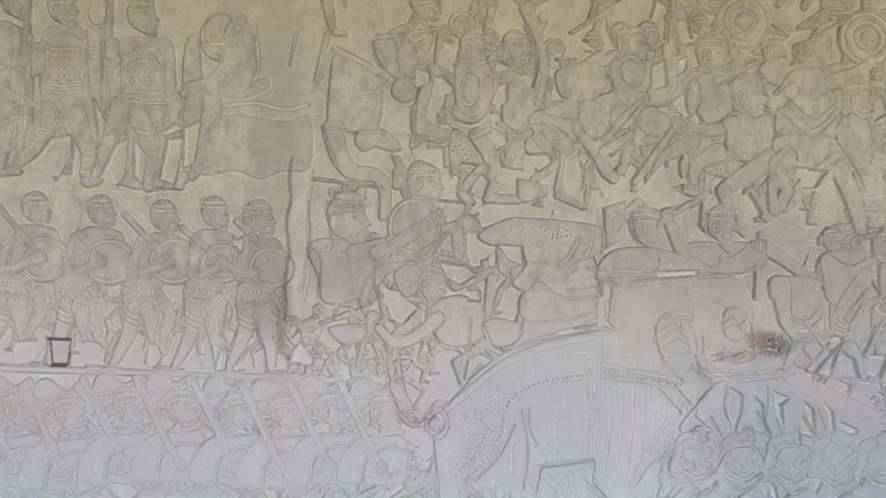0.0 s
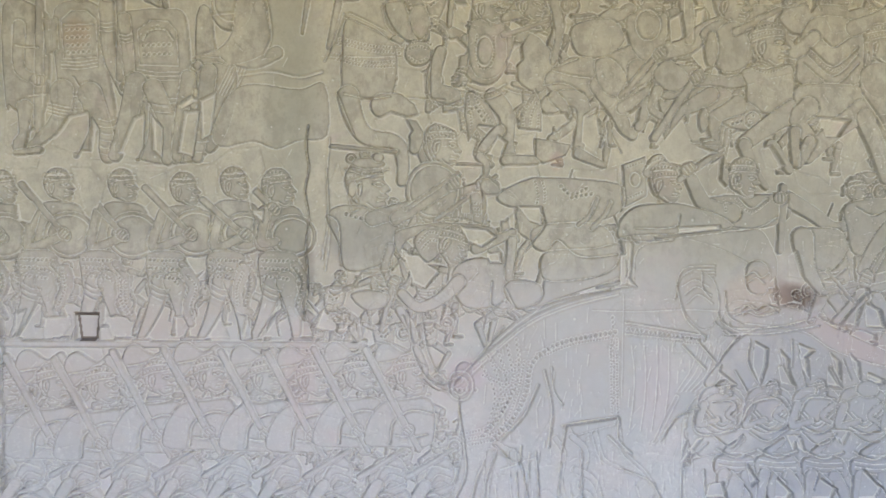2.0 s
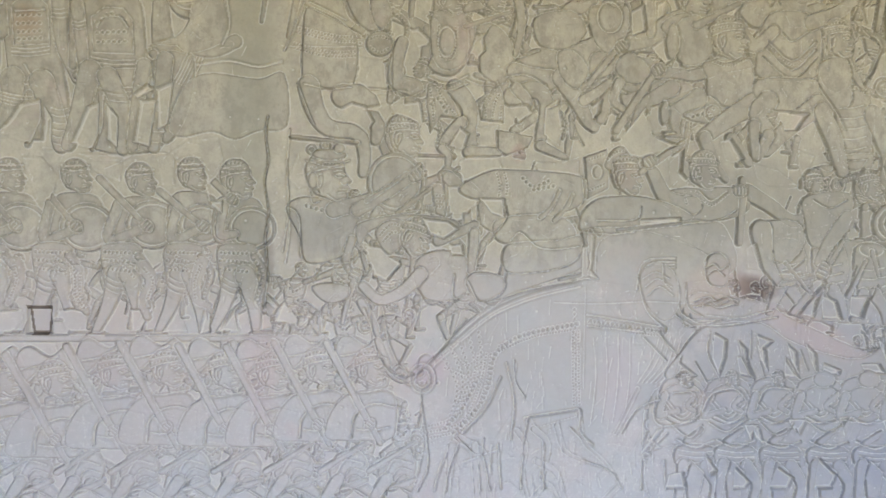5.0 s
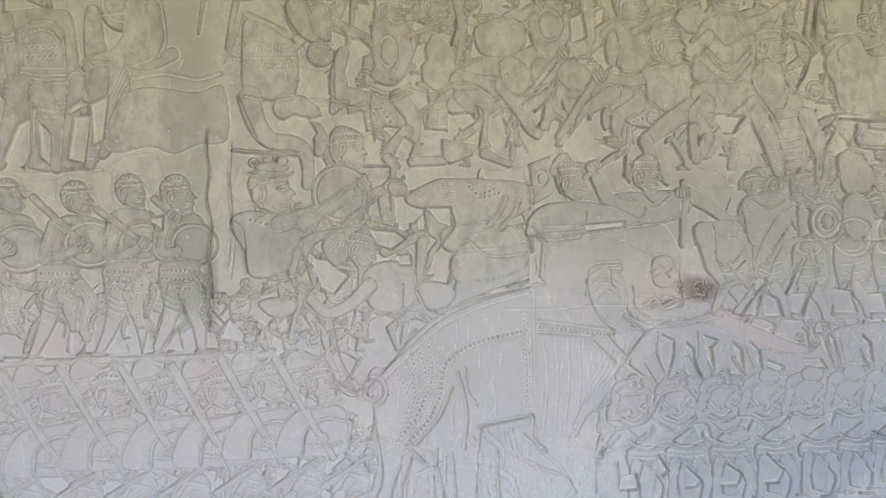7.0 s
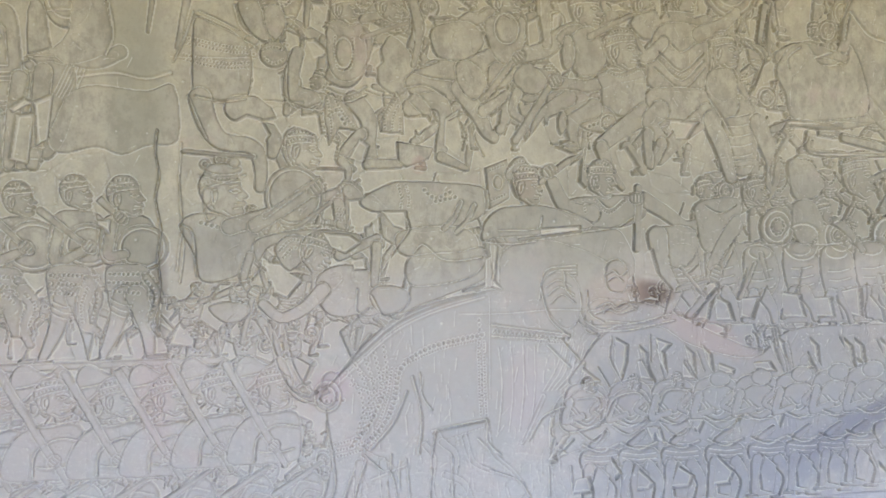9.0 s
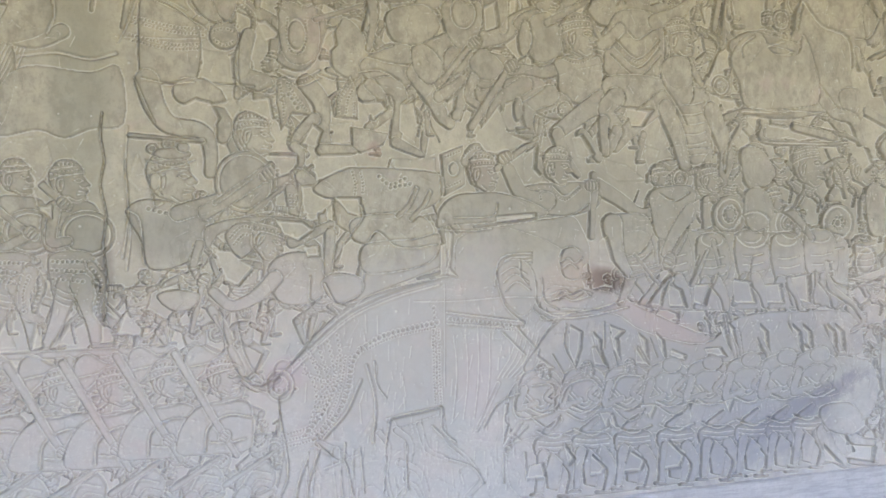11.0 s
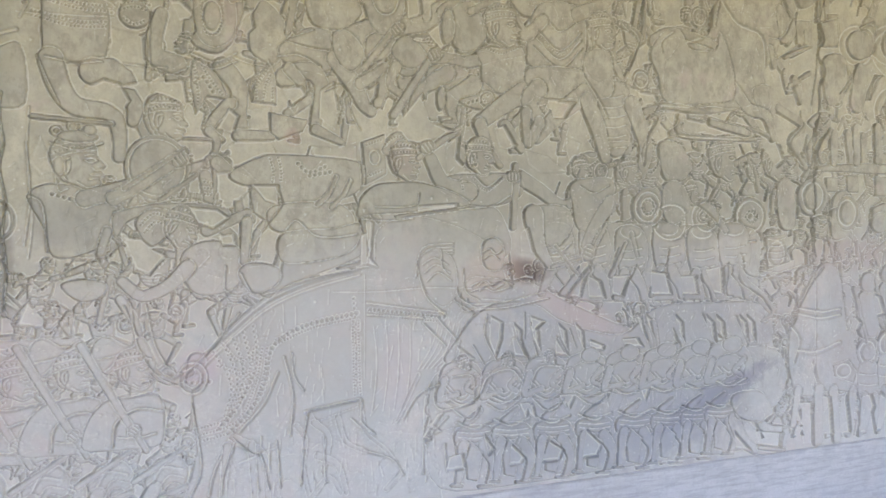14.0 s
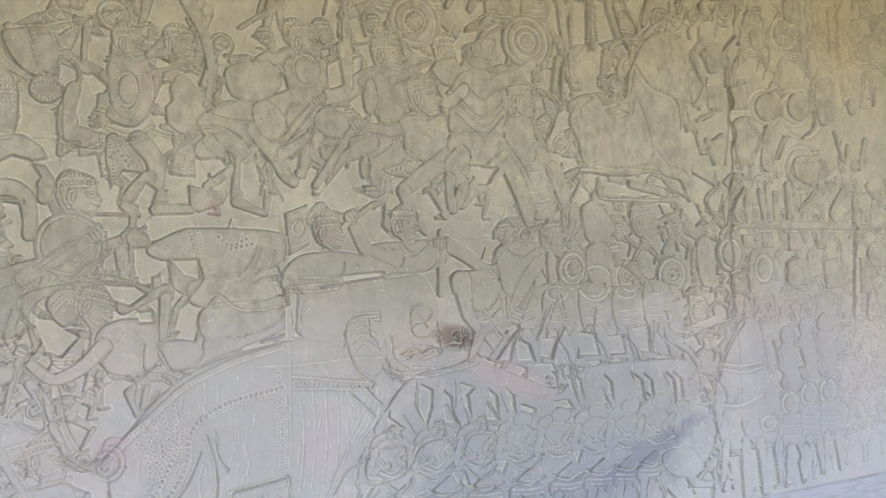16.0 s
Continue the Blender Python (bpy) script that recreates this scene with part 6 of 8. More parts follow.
limb(0.024, 0.015, 3.248, 2.33, 3.294, 2.256, 3.26, 2.207)
cut(0.012, 3.35, 2.507, 3.404, 2.531, 3.461, 2.518)
mass(3.106, 2.344, 3.247, 2.369, 3.27, 2.215, 3.148, 2.143)
mass(3.32, 2.336, 3.394, 2.315, 3.365, 2.129, 3.291, 2.151)
mass(3.512, 2.191, 3.665, 2.214, 3.827, 2.155, 3.671, 2.078, 3.535, 2.085)
limb(0.023, 0.014, 2.886, 2.339, 2.975, 2.379)
limb(0.02, 0.02, 2.913, 2.217, 2.979, 2.239)
pocket(-0.936, 1.341, -0.859, 1.341, -0.87, 1.257, -0.917, 1.257)

# dark strips paint the shade along the socket's edges
fig("socket", "dark rim of a square socket, its shade painted on", 0.003)
panel(-0.94, 1.347, -0.856, 1.345, -0.859, 1.337, -0.934, 1.337)

fig("socket", "dark rim of a square socket, its shade painted on", 0.003)
panel(-0.921, 1.263, -0.866, 1.263, -0.87, 1.253, -0.917, 1.253)
panel(-0.932, 1.335, -0.927, 1.335, -0.917, 1.265, -0.921, 1.265)
panel(-0.863, 1.335, -0.857, 1.335, -0.868, 1.265, -0.871, 1.265)

fig("carved_ear", "fan-shaped carved elephant ear with curved folds", 0.007)
mass(1.166, 1.458, 1.198, 1.502, 1.265, 1.508, 1.311, 1.455, 1.318, 1.35, 1.266, 1.299, 1.199, 1.354)
cut(0.004, 1.183, 1.457, 1.232, 1.481, 1.281, 1.455, depth=0.004)
cut(0.004, 1.192, 1.426, 1.236, 1.456, 1.29, 1.426, depth=0.004)
cut(0.004, 1.201, 1.395, 1.245, 1.427, 1.295, 1.396, depth=0.004)

for x, z in ((-1.169, 1.097), (-1.004, 1.111), (-0.848, 1.102), (-0.661, 1.128), (-0.493, 1.138), (-0.304, 1.129), (-0.147, 1.124), (0.012, 1.139), (0.189, 1.138)):
    spearman(x, z)

fig("carved_warrior", "large carved warrior with a banded coat and striding bent legs", 0.011)
mass(-0.044, 2.371, -0.055, 2.283, -0.047, 2.111, 0.056, 2.101, 0.121, 2.117, 0.133, 2.267, 0.077, 2.331, 0.01, 2.364)
limb(0.084, 0.04, 0.086, 2.076, 0.155, 2.078, 0.195, 2.012, 0.207, 1.967, 0.2, 1.929)
limb(0.076, 0.038, -0.033, 2.104, -0.009, 2.022, 0.038, 1.965, 0.137, 1.948, 0.161, 1.877, 0.158, 1.814)
cut(0.004, -0.048, 2.381, 0.018, 2.352, 0.081, 2.324, 0.152, 2.283)
cut(0.004, -0.033, 2.397, 0.034, 2.369, 0.093, 2.34)
beads(0.005, 0.011, -0.075, 2.306, -0.004, 2.289, 0.064, 2.278, 0.145, 2.279)
beads(0.005, 0.011, -0.074, 2.29, -0.004, 2.273, 0.064, 2.262, 0.145, 2.263)
beads(0.005, 0.011, -0.082, 2.251, -0.004, 2.23, 0.065, 2.223, 0.137, 2.231)
beads(0.005, 0.011, -0.081, 2.235, -0.004, 2.214, 0.065, 2.209, 0.134, 2.215)
cut(0.005, -0.047, 2.111, 0.037, 2.098, 0.111, 2.108)
cut(0.005, -0.052, 2.393, -0.082, 2.301, -0.116, 2.226)
cut(0.004, -0.071, 2.116, -0.041, 2.039, -0.011, 1.971)
pocket(0.061, 2.024, 0.116, 2.055, 0.165, 2.043, 0.193, 1.992, 0.168, 1.952, 0.136, 1.975, 0.067, 2.009)

fig("carved_warrior", "carved warrior in a tall cap with a beaded pouch and strap", 0.011)
mass(0.088, 2.426, 0.135, 2.448, 0.218, 2.451, 0.243, 2.366, 0.243, 2.31, 0.176, 2.3, 0.12, 2.345)
cut(0.005, 0.159, 2.433, 0.183, 2.371, 0.208, 2.305)
beads(0.005, 0.011, 0.174, 2.434, 0.199, 2.372, 0.219, 2.313)
cut(0.005, 0.08, 2.422, 0.097, 2.36, 0.132, 2.322)
egg(0.208, 2.262, 0.048, 0.044, 0)
beads(0.005, 0.011, 0.168, 2.272, 0.208, 2.285, 0.252, 2.275)
beads(0.005, 0.011, 0.177, 2.245, 0.208, 2.23, 0.244, 2.247)
beads(0.005, 0.011, 0.182, 2.304, 0.221, 2.313, 0.255, 2.307)
egg(0.207, 2.372, 0.018, 0.028, 0)
hoop(0.207, 2.372, 0.012, 0.02, 0.005)
limb(0.044, 0.068, 0.287, 2.272, 0.266, 2.196, 0.269, 2.137, 0.329, 2.115)
cut(0.004, 0.256, 2.275, 0.249, 2.176, 0.258, 2.097, 0.314, 2.083, 0.363, 2.104)

fig("carved_warrior", "carved archer drawing a bow with a beaded breastplate and sash", 0.011)
mass(0.374, 2.367, 0.415, 2.345, 0.416, 2.269, 0.376, 2.192, 0.457, 2.159, 0.517, 2.217, 0.546, 2.342, 0.495, 2.384, 0.43, 2.389)
hoop(0.451, 2.299, 0.036, 0.08, 0.005)
beads(0.005, 0.011, 0.423, 2.361, 0.419, 2.293, 0.428, 2.238, 0.452, 2.223, 0.48, 2.244, 0.488, 2.304, 0.479, 2.363)
limb(0.048, 0.032, 0.349, 2.449, 0.402, 2.392, 0.446, 2.382, 0.495, 2.396)
straight(0.036, 0.029, 0.45, 2.386, 0.551, 2.41, 0.665, 2.431)
limb(0.05, 0.042, 0.677, 2.472, 0.711, 2.389, 0.688, 2.304, 0.733, 2.257)
cut(0.004, 0.663, 2.471, 0.686, 2.392, 0.667, 2.311, 0.679, 2.303, 0.713, 2.264)
panel(0.377, 2.129, 0.405, 2.145, 0.47, 2.076, 0.499, 2.013, 0.427, 2.019, 0.391, 1.958, 0.374, 2.053)
beads(0.005, 0.011, 0.385, 2.121, 0.398, 2.042, 0.399, 1.99)
beads(0.005, 0.011, 0.405, 2.126, 0.446, 2.063, 0.479, 2.024)
beads(0.008, 0.018, 0.39, 2.061, 0.414, 2.082, 0.447, 2.033)
limb(0.068, 0.044, 0.478, 2.12, 0.527, 2.053, 0.528, 1.965, 0.541, 1.906)
straight(0.044, 0.032, 0.527, 1.897, 0.635, 1.9)
limb(0.044, 0.024, 0.5, 2.001, 0.452, 1.952, 0.432, 1.911, 0.473, 1.88)
cut(0.005, 0.381, 2.157, 0.453, 2.135, 0.522, 2.169)
cut(0.005, 0.385, 2.137, 0.454, 2.111, 0.522, 2.141)
beads(0.005, 0.011, 0.383, 2.147, 0.454, 2.123, 0.522, 2.155)
pocket(0.319, 2.313, 0.343, 2.322, 0.387, 2.284, 0.375, 2.264, 0.343, 2.259)
pocket(0.525, 2.241, 0.547, 2.306, 0.577, 2.315, 0.586, 2.28, 0.562, 2.247)
pocket(0.496, 1.985, 0.528, 1.961, 0.509, 1.905, 0.46, 1.916)
pocket(0.561, 1.986, 0.634, 1.996, 0.627, 1.928, 0.57, 1.92)
straight(0.034, 0.029, 0.424, 2.206, 0.428, 2.274)

fig("carved_warrior", "carved warrior lunging in a lattice skirt, one knee bent", 0.011)
mass(0.613, 2.349, 0.675, 2.291, 0.687, 2.191, 0.636, 2.139, 0.564, 2.177, 0.563, 2.267, 0.583, 2.318)
mass(0.697, 2.231, 0.768, 2.274, 0.851, 2.257, 0.863, 2.156, 0.781, 2.117, 0.688, 2.141, 0.656, 2.19)
panel(0.57, 2.011, 0.578, 2.071, 0.624, 2.149, 0.653, 2.093, 0.654, 2.005)
beads(0.005, 0.011, 0.585, 2.023, 0.588, 2.067, 0.624, 2.125)
beads(0.005, 0.011, 0.609, 2.016, 0.617, 2.068, 0.633, 2.105)
beads(0.005, 0.011, 0.638, 2.016, 0.641, 2.069)
limb(0.072, 0.044, 0.682, 2.098, 0.764, 2.125, 0.806, 2.074, 0.787, 1.948)
straight(0.042, 0.025, 0.787, 1.928, 0.877, 1.889)
limb(0.044, 0.028, 0.694, 2.127, 0.74, 2.072, 0.708, 2.014)
cut(0.005, 0.656, 2.166, 0.728, 2.176, 0.801, 2.144)
cut(0.004, 0.687, 2.221, 0.759, 2.203, 0.852, 2.196)
cut(0.004, 0.707, 2.236, 0.779, 2.265)
pocket(0.674, 2.066, 0.74, 2.072, 0.757, 2.044, 0.708, 2.006)
pocket(0.802, 2.063, 0.851, 2.095, 0.869, 2.011, 0.858, 1.929, 0.799, 1.968)
panel(0.628, 1.98, 0.762, 1.959, 0.742, 1.92, 0.66, 1.888, 0.631, 1.908)

fig("carved_warrior", "carved fallen warrior's domed head beside the shield", 0.010)
head(0.299, 1.944, 0.072, 1, -8)
beads(0.005, 0.011, 0.239, 1.982, 0.298, 2.011, 0.359, 1.981)
beads(0.005, 0.011, 0.245, 1.958, 0.285, 1.983, 0.339, 1.969)
limb(0.036, 0.02, 0.432, 1.907, 0.456, 1.88, 0.453, 1.84)

fig("carved_warrior", "carved warrior in profile with knotted hair and a thrusting arm", 0.012)
mass(-0.103, 1.688, -0.037, 1.728, 0.084, 1.706, 0.148, 1.656, 0.129, 1.557, 0.047, 1.505, -0.035, 1.504, -0.059, 1.594)
head(0.032, 1.796, 0.088, 1, 0)
egg(-0.019, 1.889, 0.019, 0.019, 0)
egg(0.027, 1.906, 0.02, 0.018, 0)
egg(0.039, 1.874, 0.06, 0.02, 0)
egg(0.074, 1.895, 0.02, 0.018, 0)
hoop(-0.019, 1.889, 0.011, 0.011, 0.005)
hoop(0.027, 1.906, 0.012, 0.012, 0.005)
egg(-0.014, 1.783, 0.017, 0.03, 0)
cut(0.004, -0.026, 1.755, -0.014, 1.705, 0.01, 1.713)
beads(0.008, 0.018, -0.033, 1.696, 0.041, 1.678, 0.12, 1.683)
straight(0.016, 0.014, -0.088, 1.93, 0.137, 1.916)
cut(0.004, -0.104, 1.852, -0.095, 1.695, -0.113, 1.539)
limb(0.056, 0.036, 0.057, 1.682, 0.198, 1.728, 0.289, 1.785, 0.352, 1.838)
beads(0.005, 0.011, 0.159, 1.735, 0.167, 1.692)
beads(0.005, 0.011, 0.202, 1.752, 0.214, 1.708)
fist(0.333, 1.806, 0.028, 40)
cut(0.005, -0.05, 1.52, -0.06, 1.657, -0.091, 1.688)
cut(0.004, -0.039, 1.853, 0.04, 1.831, 0.11, 1.856)

fig("carved_shield", "round carved shield with a raised rim gripped by a hand", 0.009)
egg(0.271, 1.784, 0.1, 0.104, 0)
hoop(0.271, 1.784, 0.086, 0.09, 0.005)
limb(0.049, 0.034, 0.14, 1.683, 0.238, 1.744, 0.321, 1.797)
fist(0.341, 1.81, 0.03, 35)
straight(0.018, 0.014, 0.278, 1.678, 0.493, 1.841)
straight(0.014, 0.012, 0.171, 1.715, 0.356, 1.85)
fist(0.441, 1.812, 0.026, 20)

fig("carved_warrior", "carved warrior reaching out with bracelets over the shield", 0.010)
limb(0.05, 0.038, 0.457, 1.804, 0.511, 1.761, 0.57, 1.734)
limb(0.04, 0.032, 0.418, 1.763, 0.427, 1.684)
beads(0.005, 0.011, 0.406, 1.743, 0.442, 1.74)
beads(0.005, 0.011, 0.406, 1.723, 0.442, 1.72)
beads(0.005, 0.011, 0.406, 1.703, 0.442, 1.7)
cut(0.004, 0.14, 1.64, 0.239, 1.665, 0.358, 1.687, 0.459, 1.66, 0.492, 1.641)
mass(0.14, 1.636, 0.278, 1.67, 0.459, 1.664, 0.5, 1.625, 0.4, 1.584, 0.359, 1.623, 0.2, 1.621, 0.149, 1.561)
panel(0.56, 1.714, 0.592, 1.738, 0.654, 1.667, 0.635, 1.602, 0.573, 1.642)
limb(0.034, 0.017, 0.528, 1.641, 0.528, 1.697, 0.551, 1.734)
pocket(0.454, 1.772, 0.502, 1.777, 0.568, 1.726, 0.528, 1.681, 0.463, 1.68)

fig("carved_warrior", "carved fallen warrior with curled hair thrown backwards", 0.011)
mass(0.204, 1.613, 0.251, 1.653, 0.327, 1.638, 0.303, 1.575, 0.256, 1.531, 0.22, 1.562)
beads(0.005, 0.011, 0.22, 1.601, 0.259, 1.638, 0.311, 1.626)
beads(0.005, 0.011, 0.232, 1.578, 0.263, 1.61, 0.299, 1.602)
head(0.339, 1.595, 0.068, 1, -28)
mass(0.356, 1.523, 0.444, 1.552, 0.53, 1.521, 0.551, 1.441, 0.487, 1.377, 0.386, 1.376, 0.337, 1.456)
limb(0.044, 0.032, 0.424, 1.584, 0.484, 1.609, 0.553, 1.641)
beads(0.005, 0.011, 0.452, 1.608, 0.46, 1.584)
beads(0.005, 0.011, 0.472, 1.616, 0.48, 1.593)
straight(0.04, 0.032, 0.553, 1.613, 0.542, 1.481)
limb(0.052, 0.036, 0.361, 1.464, 0.301, 1.404, 0.222, 1.374, 0.162, 1.423)
limb(0.032, 0.024, 0.121, 1.581, 0.102, 1.502, 0.142, 1.443)
cut(0.005, 0.043, 1.497, 0.122, 1.506, 0.161, 1.549)
beads(0.008, 0.018, 0.067, 1.485, 0.106, 1.49, 0.149, 1.514)
fist(0.134, 1.458, 0.028, 60)
straight(0.023, 0.019, 0.127, 1.439, 0.093, 1.294)
mass(-0.014, 1.414, 0.044, 1.434, 0.115, 1.419, 0.1, 1.373, 0.037, 1.363)
cut(0.004, 0.482, 1.465, 0.478, 1.395, 0.495, 1.375)
pocket(0.171, 1.561, 0.22, 1.558, 0.26, 1.523, 0.296, 1.503, 0.245, 1.439, 0.201, 1.459)

fig("carved_warrior", "carved lying warrior with a studded coat across the elephant's back", 0.011)
mass(0.494, 1.769, 0.567, 1.818, 0.648, 1.84, 0.943, 1.822, 0.948, 1.728, 0.832, 1.678, 0.687, 1.663, 0.65, 1.723, 0.539, 1.733)
mass(0.642, 1.667, 0.848, 1.68, 0.922, 1.63, 0.891, 1.577, 0.684, 1.571, 0.622, 1.606)
beads(0.005, 0.011, 0.63, 1.823, 0.641, 1.777, 0.637, 1.747)
beads(0.005, 0.011, 0.657, 1.828, 0.667, 1.778, 0.662, 1.744)
beads(0.008, 0.018, 0.723, 1.809, 0.764, 1.78, 0.826, 1.807)
beads(0.008, 0.018, 0.764, 1.77, 0.847, 1.787)
limb(0.019, 0.015, 0.79, 1.673, 0.827, 1.706, 0.856, 1.767)
limb(0.019, 0.015, 0.84, 1.662, 0.877, 1.699, 0.906, 1.756)
cut(0.004, 0.943, 1.822, 0.952, 1.728)
cut(0.004, 0.662, 1.711, 0.667, 1.667, 0.622, 1.606, 0.572, 1.525)
mass(0.664, 1.566, 0.725, 1.583, 0.85, 1.589, 0.943, 1.606, 0.93, 1.529, 0.851, 1.487, 0.69, 1.47, 0.654, 1.506)
cut(0.005, 0.684, 1.587, 0.715, 1.617, 0.756, 1.588, 0.788, 1.564, 0.85, 1.558, 0.933, 1.569)
mass(0.522, 1.445, 0.563, 1.477, 0.655, 1.458, 0.656, 1.405, 0.584, 1.369, 0.543, 1.395)
cut(0.004, 0.531, 1.441, 0.574, 1.369, 0.646, 1.375)
pocket(0.658, 1.735, 0.663, 1.667, 0.613, 1.682, 0.572, 1.734)

fig("carved_warrior", "carved kneeling warriors grappling below a spear", 0.011)
mass(0.96, 2.456, 1.099, 2.466, 1.088, 2.327, 1.012, 2.291, 0.965, 2.359)
hoop(1.027, 2.414, 0.042, 0.059, 0.005)
beads(0.005, 0.011, 0.981, 2.425, 1.003, 2.36, 1.06, 2.363)
mass(0.966, 2.257, 1.042, 2.284, 1.076, 2.245, 1.026, 2.182, 0.967, 2.18)
mass(1.055, 2.22, 1.105, 2.275, 1.161, 2.248, 1.191, 2.204, 1.149, 2.162, 1.094, 2.168)
limb(0.068, 0.044, 0.855, 2.172, 0.918, 2.093, 0.957, 2.029, 0.986, 2.002)
straight(0.059, 0.038, 1.035, 2.137, 1.009, 2.031)
limb(0.046, 0.029, 0.943, 2.094, 0.993, 2.128, 1.035, 2.162)
limb(0.042, 0.029, 1.073, 2.163, 1.053, 2.101, 1.087, 2.07)
limb(0.05, 0.034, 0.872, 2.44, 0.922, 2.422, 0.972, 2.453)
mass(0.841, 2.257, 0.899, 2.271, 0.959, 2.2, 0.913, 2.134, 0.855, 2.176)
pocket(0.869, 2.359, 0.965, 2.371, 0.97, 2.322, 0.903, 2.296)
cut(0.005, 0.898, 2.348, 0.903, 2.316, 0.945, 2.313)
pocket(0.977, 2.075, 1.01, 2.1, 1.003, 2.051, 0.978, 2.026)
straight(0.023, 0.021, 0.963, 2.164, 1.071, 2.294, 1.142, 2.378)
fist(1.075, 2.298, 0.027, 40)
cut(0.004, 0.823, 2.064, 0.885, 2.086, 0.917, 1.996, 0.949, 1.936)

fig("carved_warrior", "carved warrior swinging a club, head in profile", 0.012)
straight(0.042, 0.042, 1.166, 2.494, 1.181, 2.359)
limb(0.063, 0.05, 1.092, 2.303, 1.185, 2.327, 1.253, 2.391, 1.373, 2.437, 1.455, 2.465)
straight(0.032, 0.027, 1.067, 1.991, 1.225, 2.23)
mass(1.223, 2.369, 1.295, 2.425, 1.395, 2.409, 1.409, 2.298, 1.376, 2.231, 1.311, 2.233, 1.297, 2.31)
limb(0.053, 0.04, 1.225, 2.205, 1.354, 2.201, 1.462, 2.234, 1.576, 2.258)
fist(1.221, 2.217, 0.031, 30)
beads(0.005, 0.011, 1.328, 2.237, 1.341, 2.209)
mass(1.397, 2.252, 1.571, 2.275, 1.586, 2.113, 1.547, 2.091, 1.421, 2.108, 1.406, 2.191)
head(1.47, 2.338, 0.076, 1, 0)
egg(1.46, 2.412, 0.031, 0.026, 0)
limb(0.017, 0.013, 1.446, 2.345, 1.444, 2.283)
cut(0.005, 1.418, 2.274, 1.484, 2.255, 1.558, 2.287)
beads(0.005, 0.011, 1.414, 2.261, 1.484, 2.241, 1.567, 2.273)
mass(1.278, 2.096, 1.399, 2.132, 1.469, 2.089, 1.452, 2.035, 1.352, 2.036)
beads(0.005, 0.011, 1.304, 2.088, 1.386, 2.111, 1.443, 2.076)
beads(0.005, 0.011, 1.317, 2.064, 1.386, 2.087, 1.434, 2.051)
beads(0.008, 0.018, 1.341, 2.044, 1.395, 2.062, 1.439, 2.038)
hoop(1.434, 2.067, 0.031, 0.031, 0.005)
limb(0.076, 0.05, 1.373, 2.119, 1.296, 2.084, 1.275, 1.997, 1.315, 1.907, 1.325, 1.837)
limb(0.084, 0.057, 1.587, 2.105, 1.491, 2.044, 1.405, 1.98)
straight(0.053, 0.04, 1.405, 1.975, 1.454, 1.881)
straight(0.04, 0.026, 1.454, 1.869, 1.496, 1.824)
pocket(1.194, 2.294, 1.262, 2.346, 1.296, 2.356, 1.289, 2.269, 1.251, 2.239)

fig("carved_warrior", "carved crouching warrior with folded knee below the club", 0.010)
mass(1.192, 2.159, 1.273, 2.186, 1.359, 2.16, 1.291, 2.104, 1.206, 2.065)
limb(0.062, 0.04, 1.273, 2.153, 1.184, 2.093, 1.143, 2.01, 1.169, 1.961)
straight(0.031, 0.022, 1.16, 1.955, 1.306, 1.959)
cut(0.004, 1.219, 2.076, 1.207, 1.983, 1.288, 1.989)
pocket(1.197, 2.081, 1.24, 2.095, 1.275, 1.997, 1.194, 1.991)
egg(1.249, 2.062, 0.017, 0.046, 0)

fig("carved_warrior", "broad carved warrior with layered necklaces striding wide", 0.012)
mass(1.618, 2.397, 1.679, 2.454, 1.834, 2.44, 1.859, 2.315, 1.833, 2.209, 1.62, 2.202, 1.597, 2.284)
limb(0.063, 0.046, 1.526, 2.389, 1.588, 2.321, 1.662, 2.378)
limb(0.062, 0.044, 1.817, 2.418, 1.919, 2.46, 1.982, 2.509)
cut(0.005, 1.645, 2.34, 1.743, 2.273, 1.836, 2.347)
cut(0.005, 1.641, 2.311, 1.744, 2.239, 1.836, 2.318)
beads(0.005, 0.011, 1.645, 2.326, 1.743, 2.256, 1.836, 2.333)
cut(0.004, 1.697, 2.371, 1.742, 2.344, 1.804, 2.384)
cut(0.004, 1.624, 2.281, 1.744, 2.206, 1.841, 2.289)
mass(1.603, 2.197, 1.847, 2.205, 1.861, 2.126, 1.746, 2.085, 1.622, 2.102)
limb(0.079, 0.053, 1.648, 2.119, 1.605, 2.072, 1.668, 1.99)
limb(0.084, 0.057, 1.853, 2.113, 1.738, 2.026, 1.651, 1.94)
limb(0.075, 0.053, 1.871, 2.088, 1.922, 1.976, 1.955, 1.871)
straight(0.048, 0.035, 1.654, 1.994, 1.616, 1.91)
straight(0.044, 0.031, 1.596, 2.03, 1.603, 1.91)
straight(0.046, 0.034, 1.51, 1.978, 1.581, 1.888)
pocket(1.702, 2.087, 1.813, 2.078, 1.769, 2.014, 1.716, 2.013)
pocket(1.784, 1.943, 1.851, 1.924, 1.838, 1.89, 1.807, 1.847, 1.789, 1.889)
pocket(1.475, 1.965, 1.51, 1.978, 1.559, 1.904, 1.541, 1.887, 1.498, 1.895)

fig("carved_warrior", "carved soldier in profile with a long ear behind the fighters", 0.010)
mass(1.859, 2.273, 1.967, 2.287, 1.987, 2.129, 1.902, 2.106, 1.856, 2.178)
head(1.925, 2.363, 0.074, 1, 0)
limb(0.018, 0.014, 1.889, 2.37, 1.89, 2.307)
cut(0.005, 1.861, 2.178, 1.925, 2.096, 1.962, 2.023)

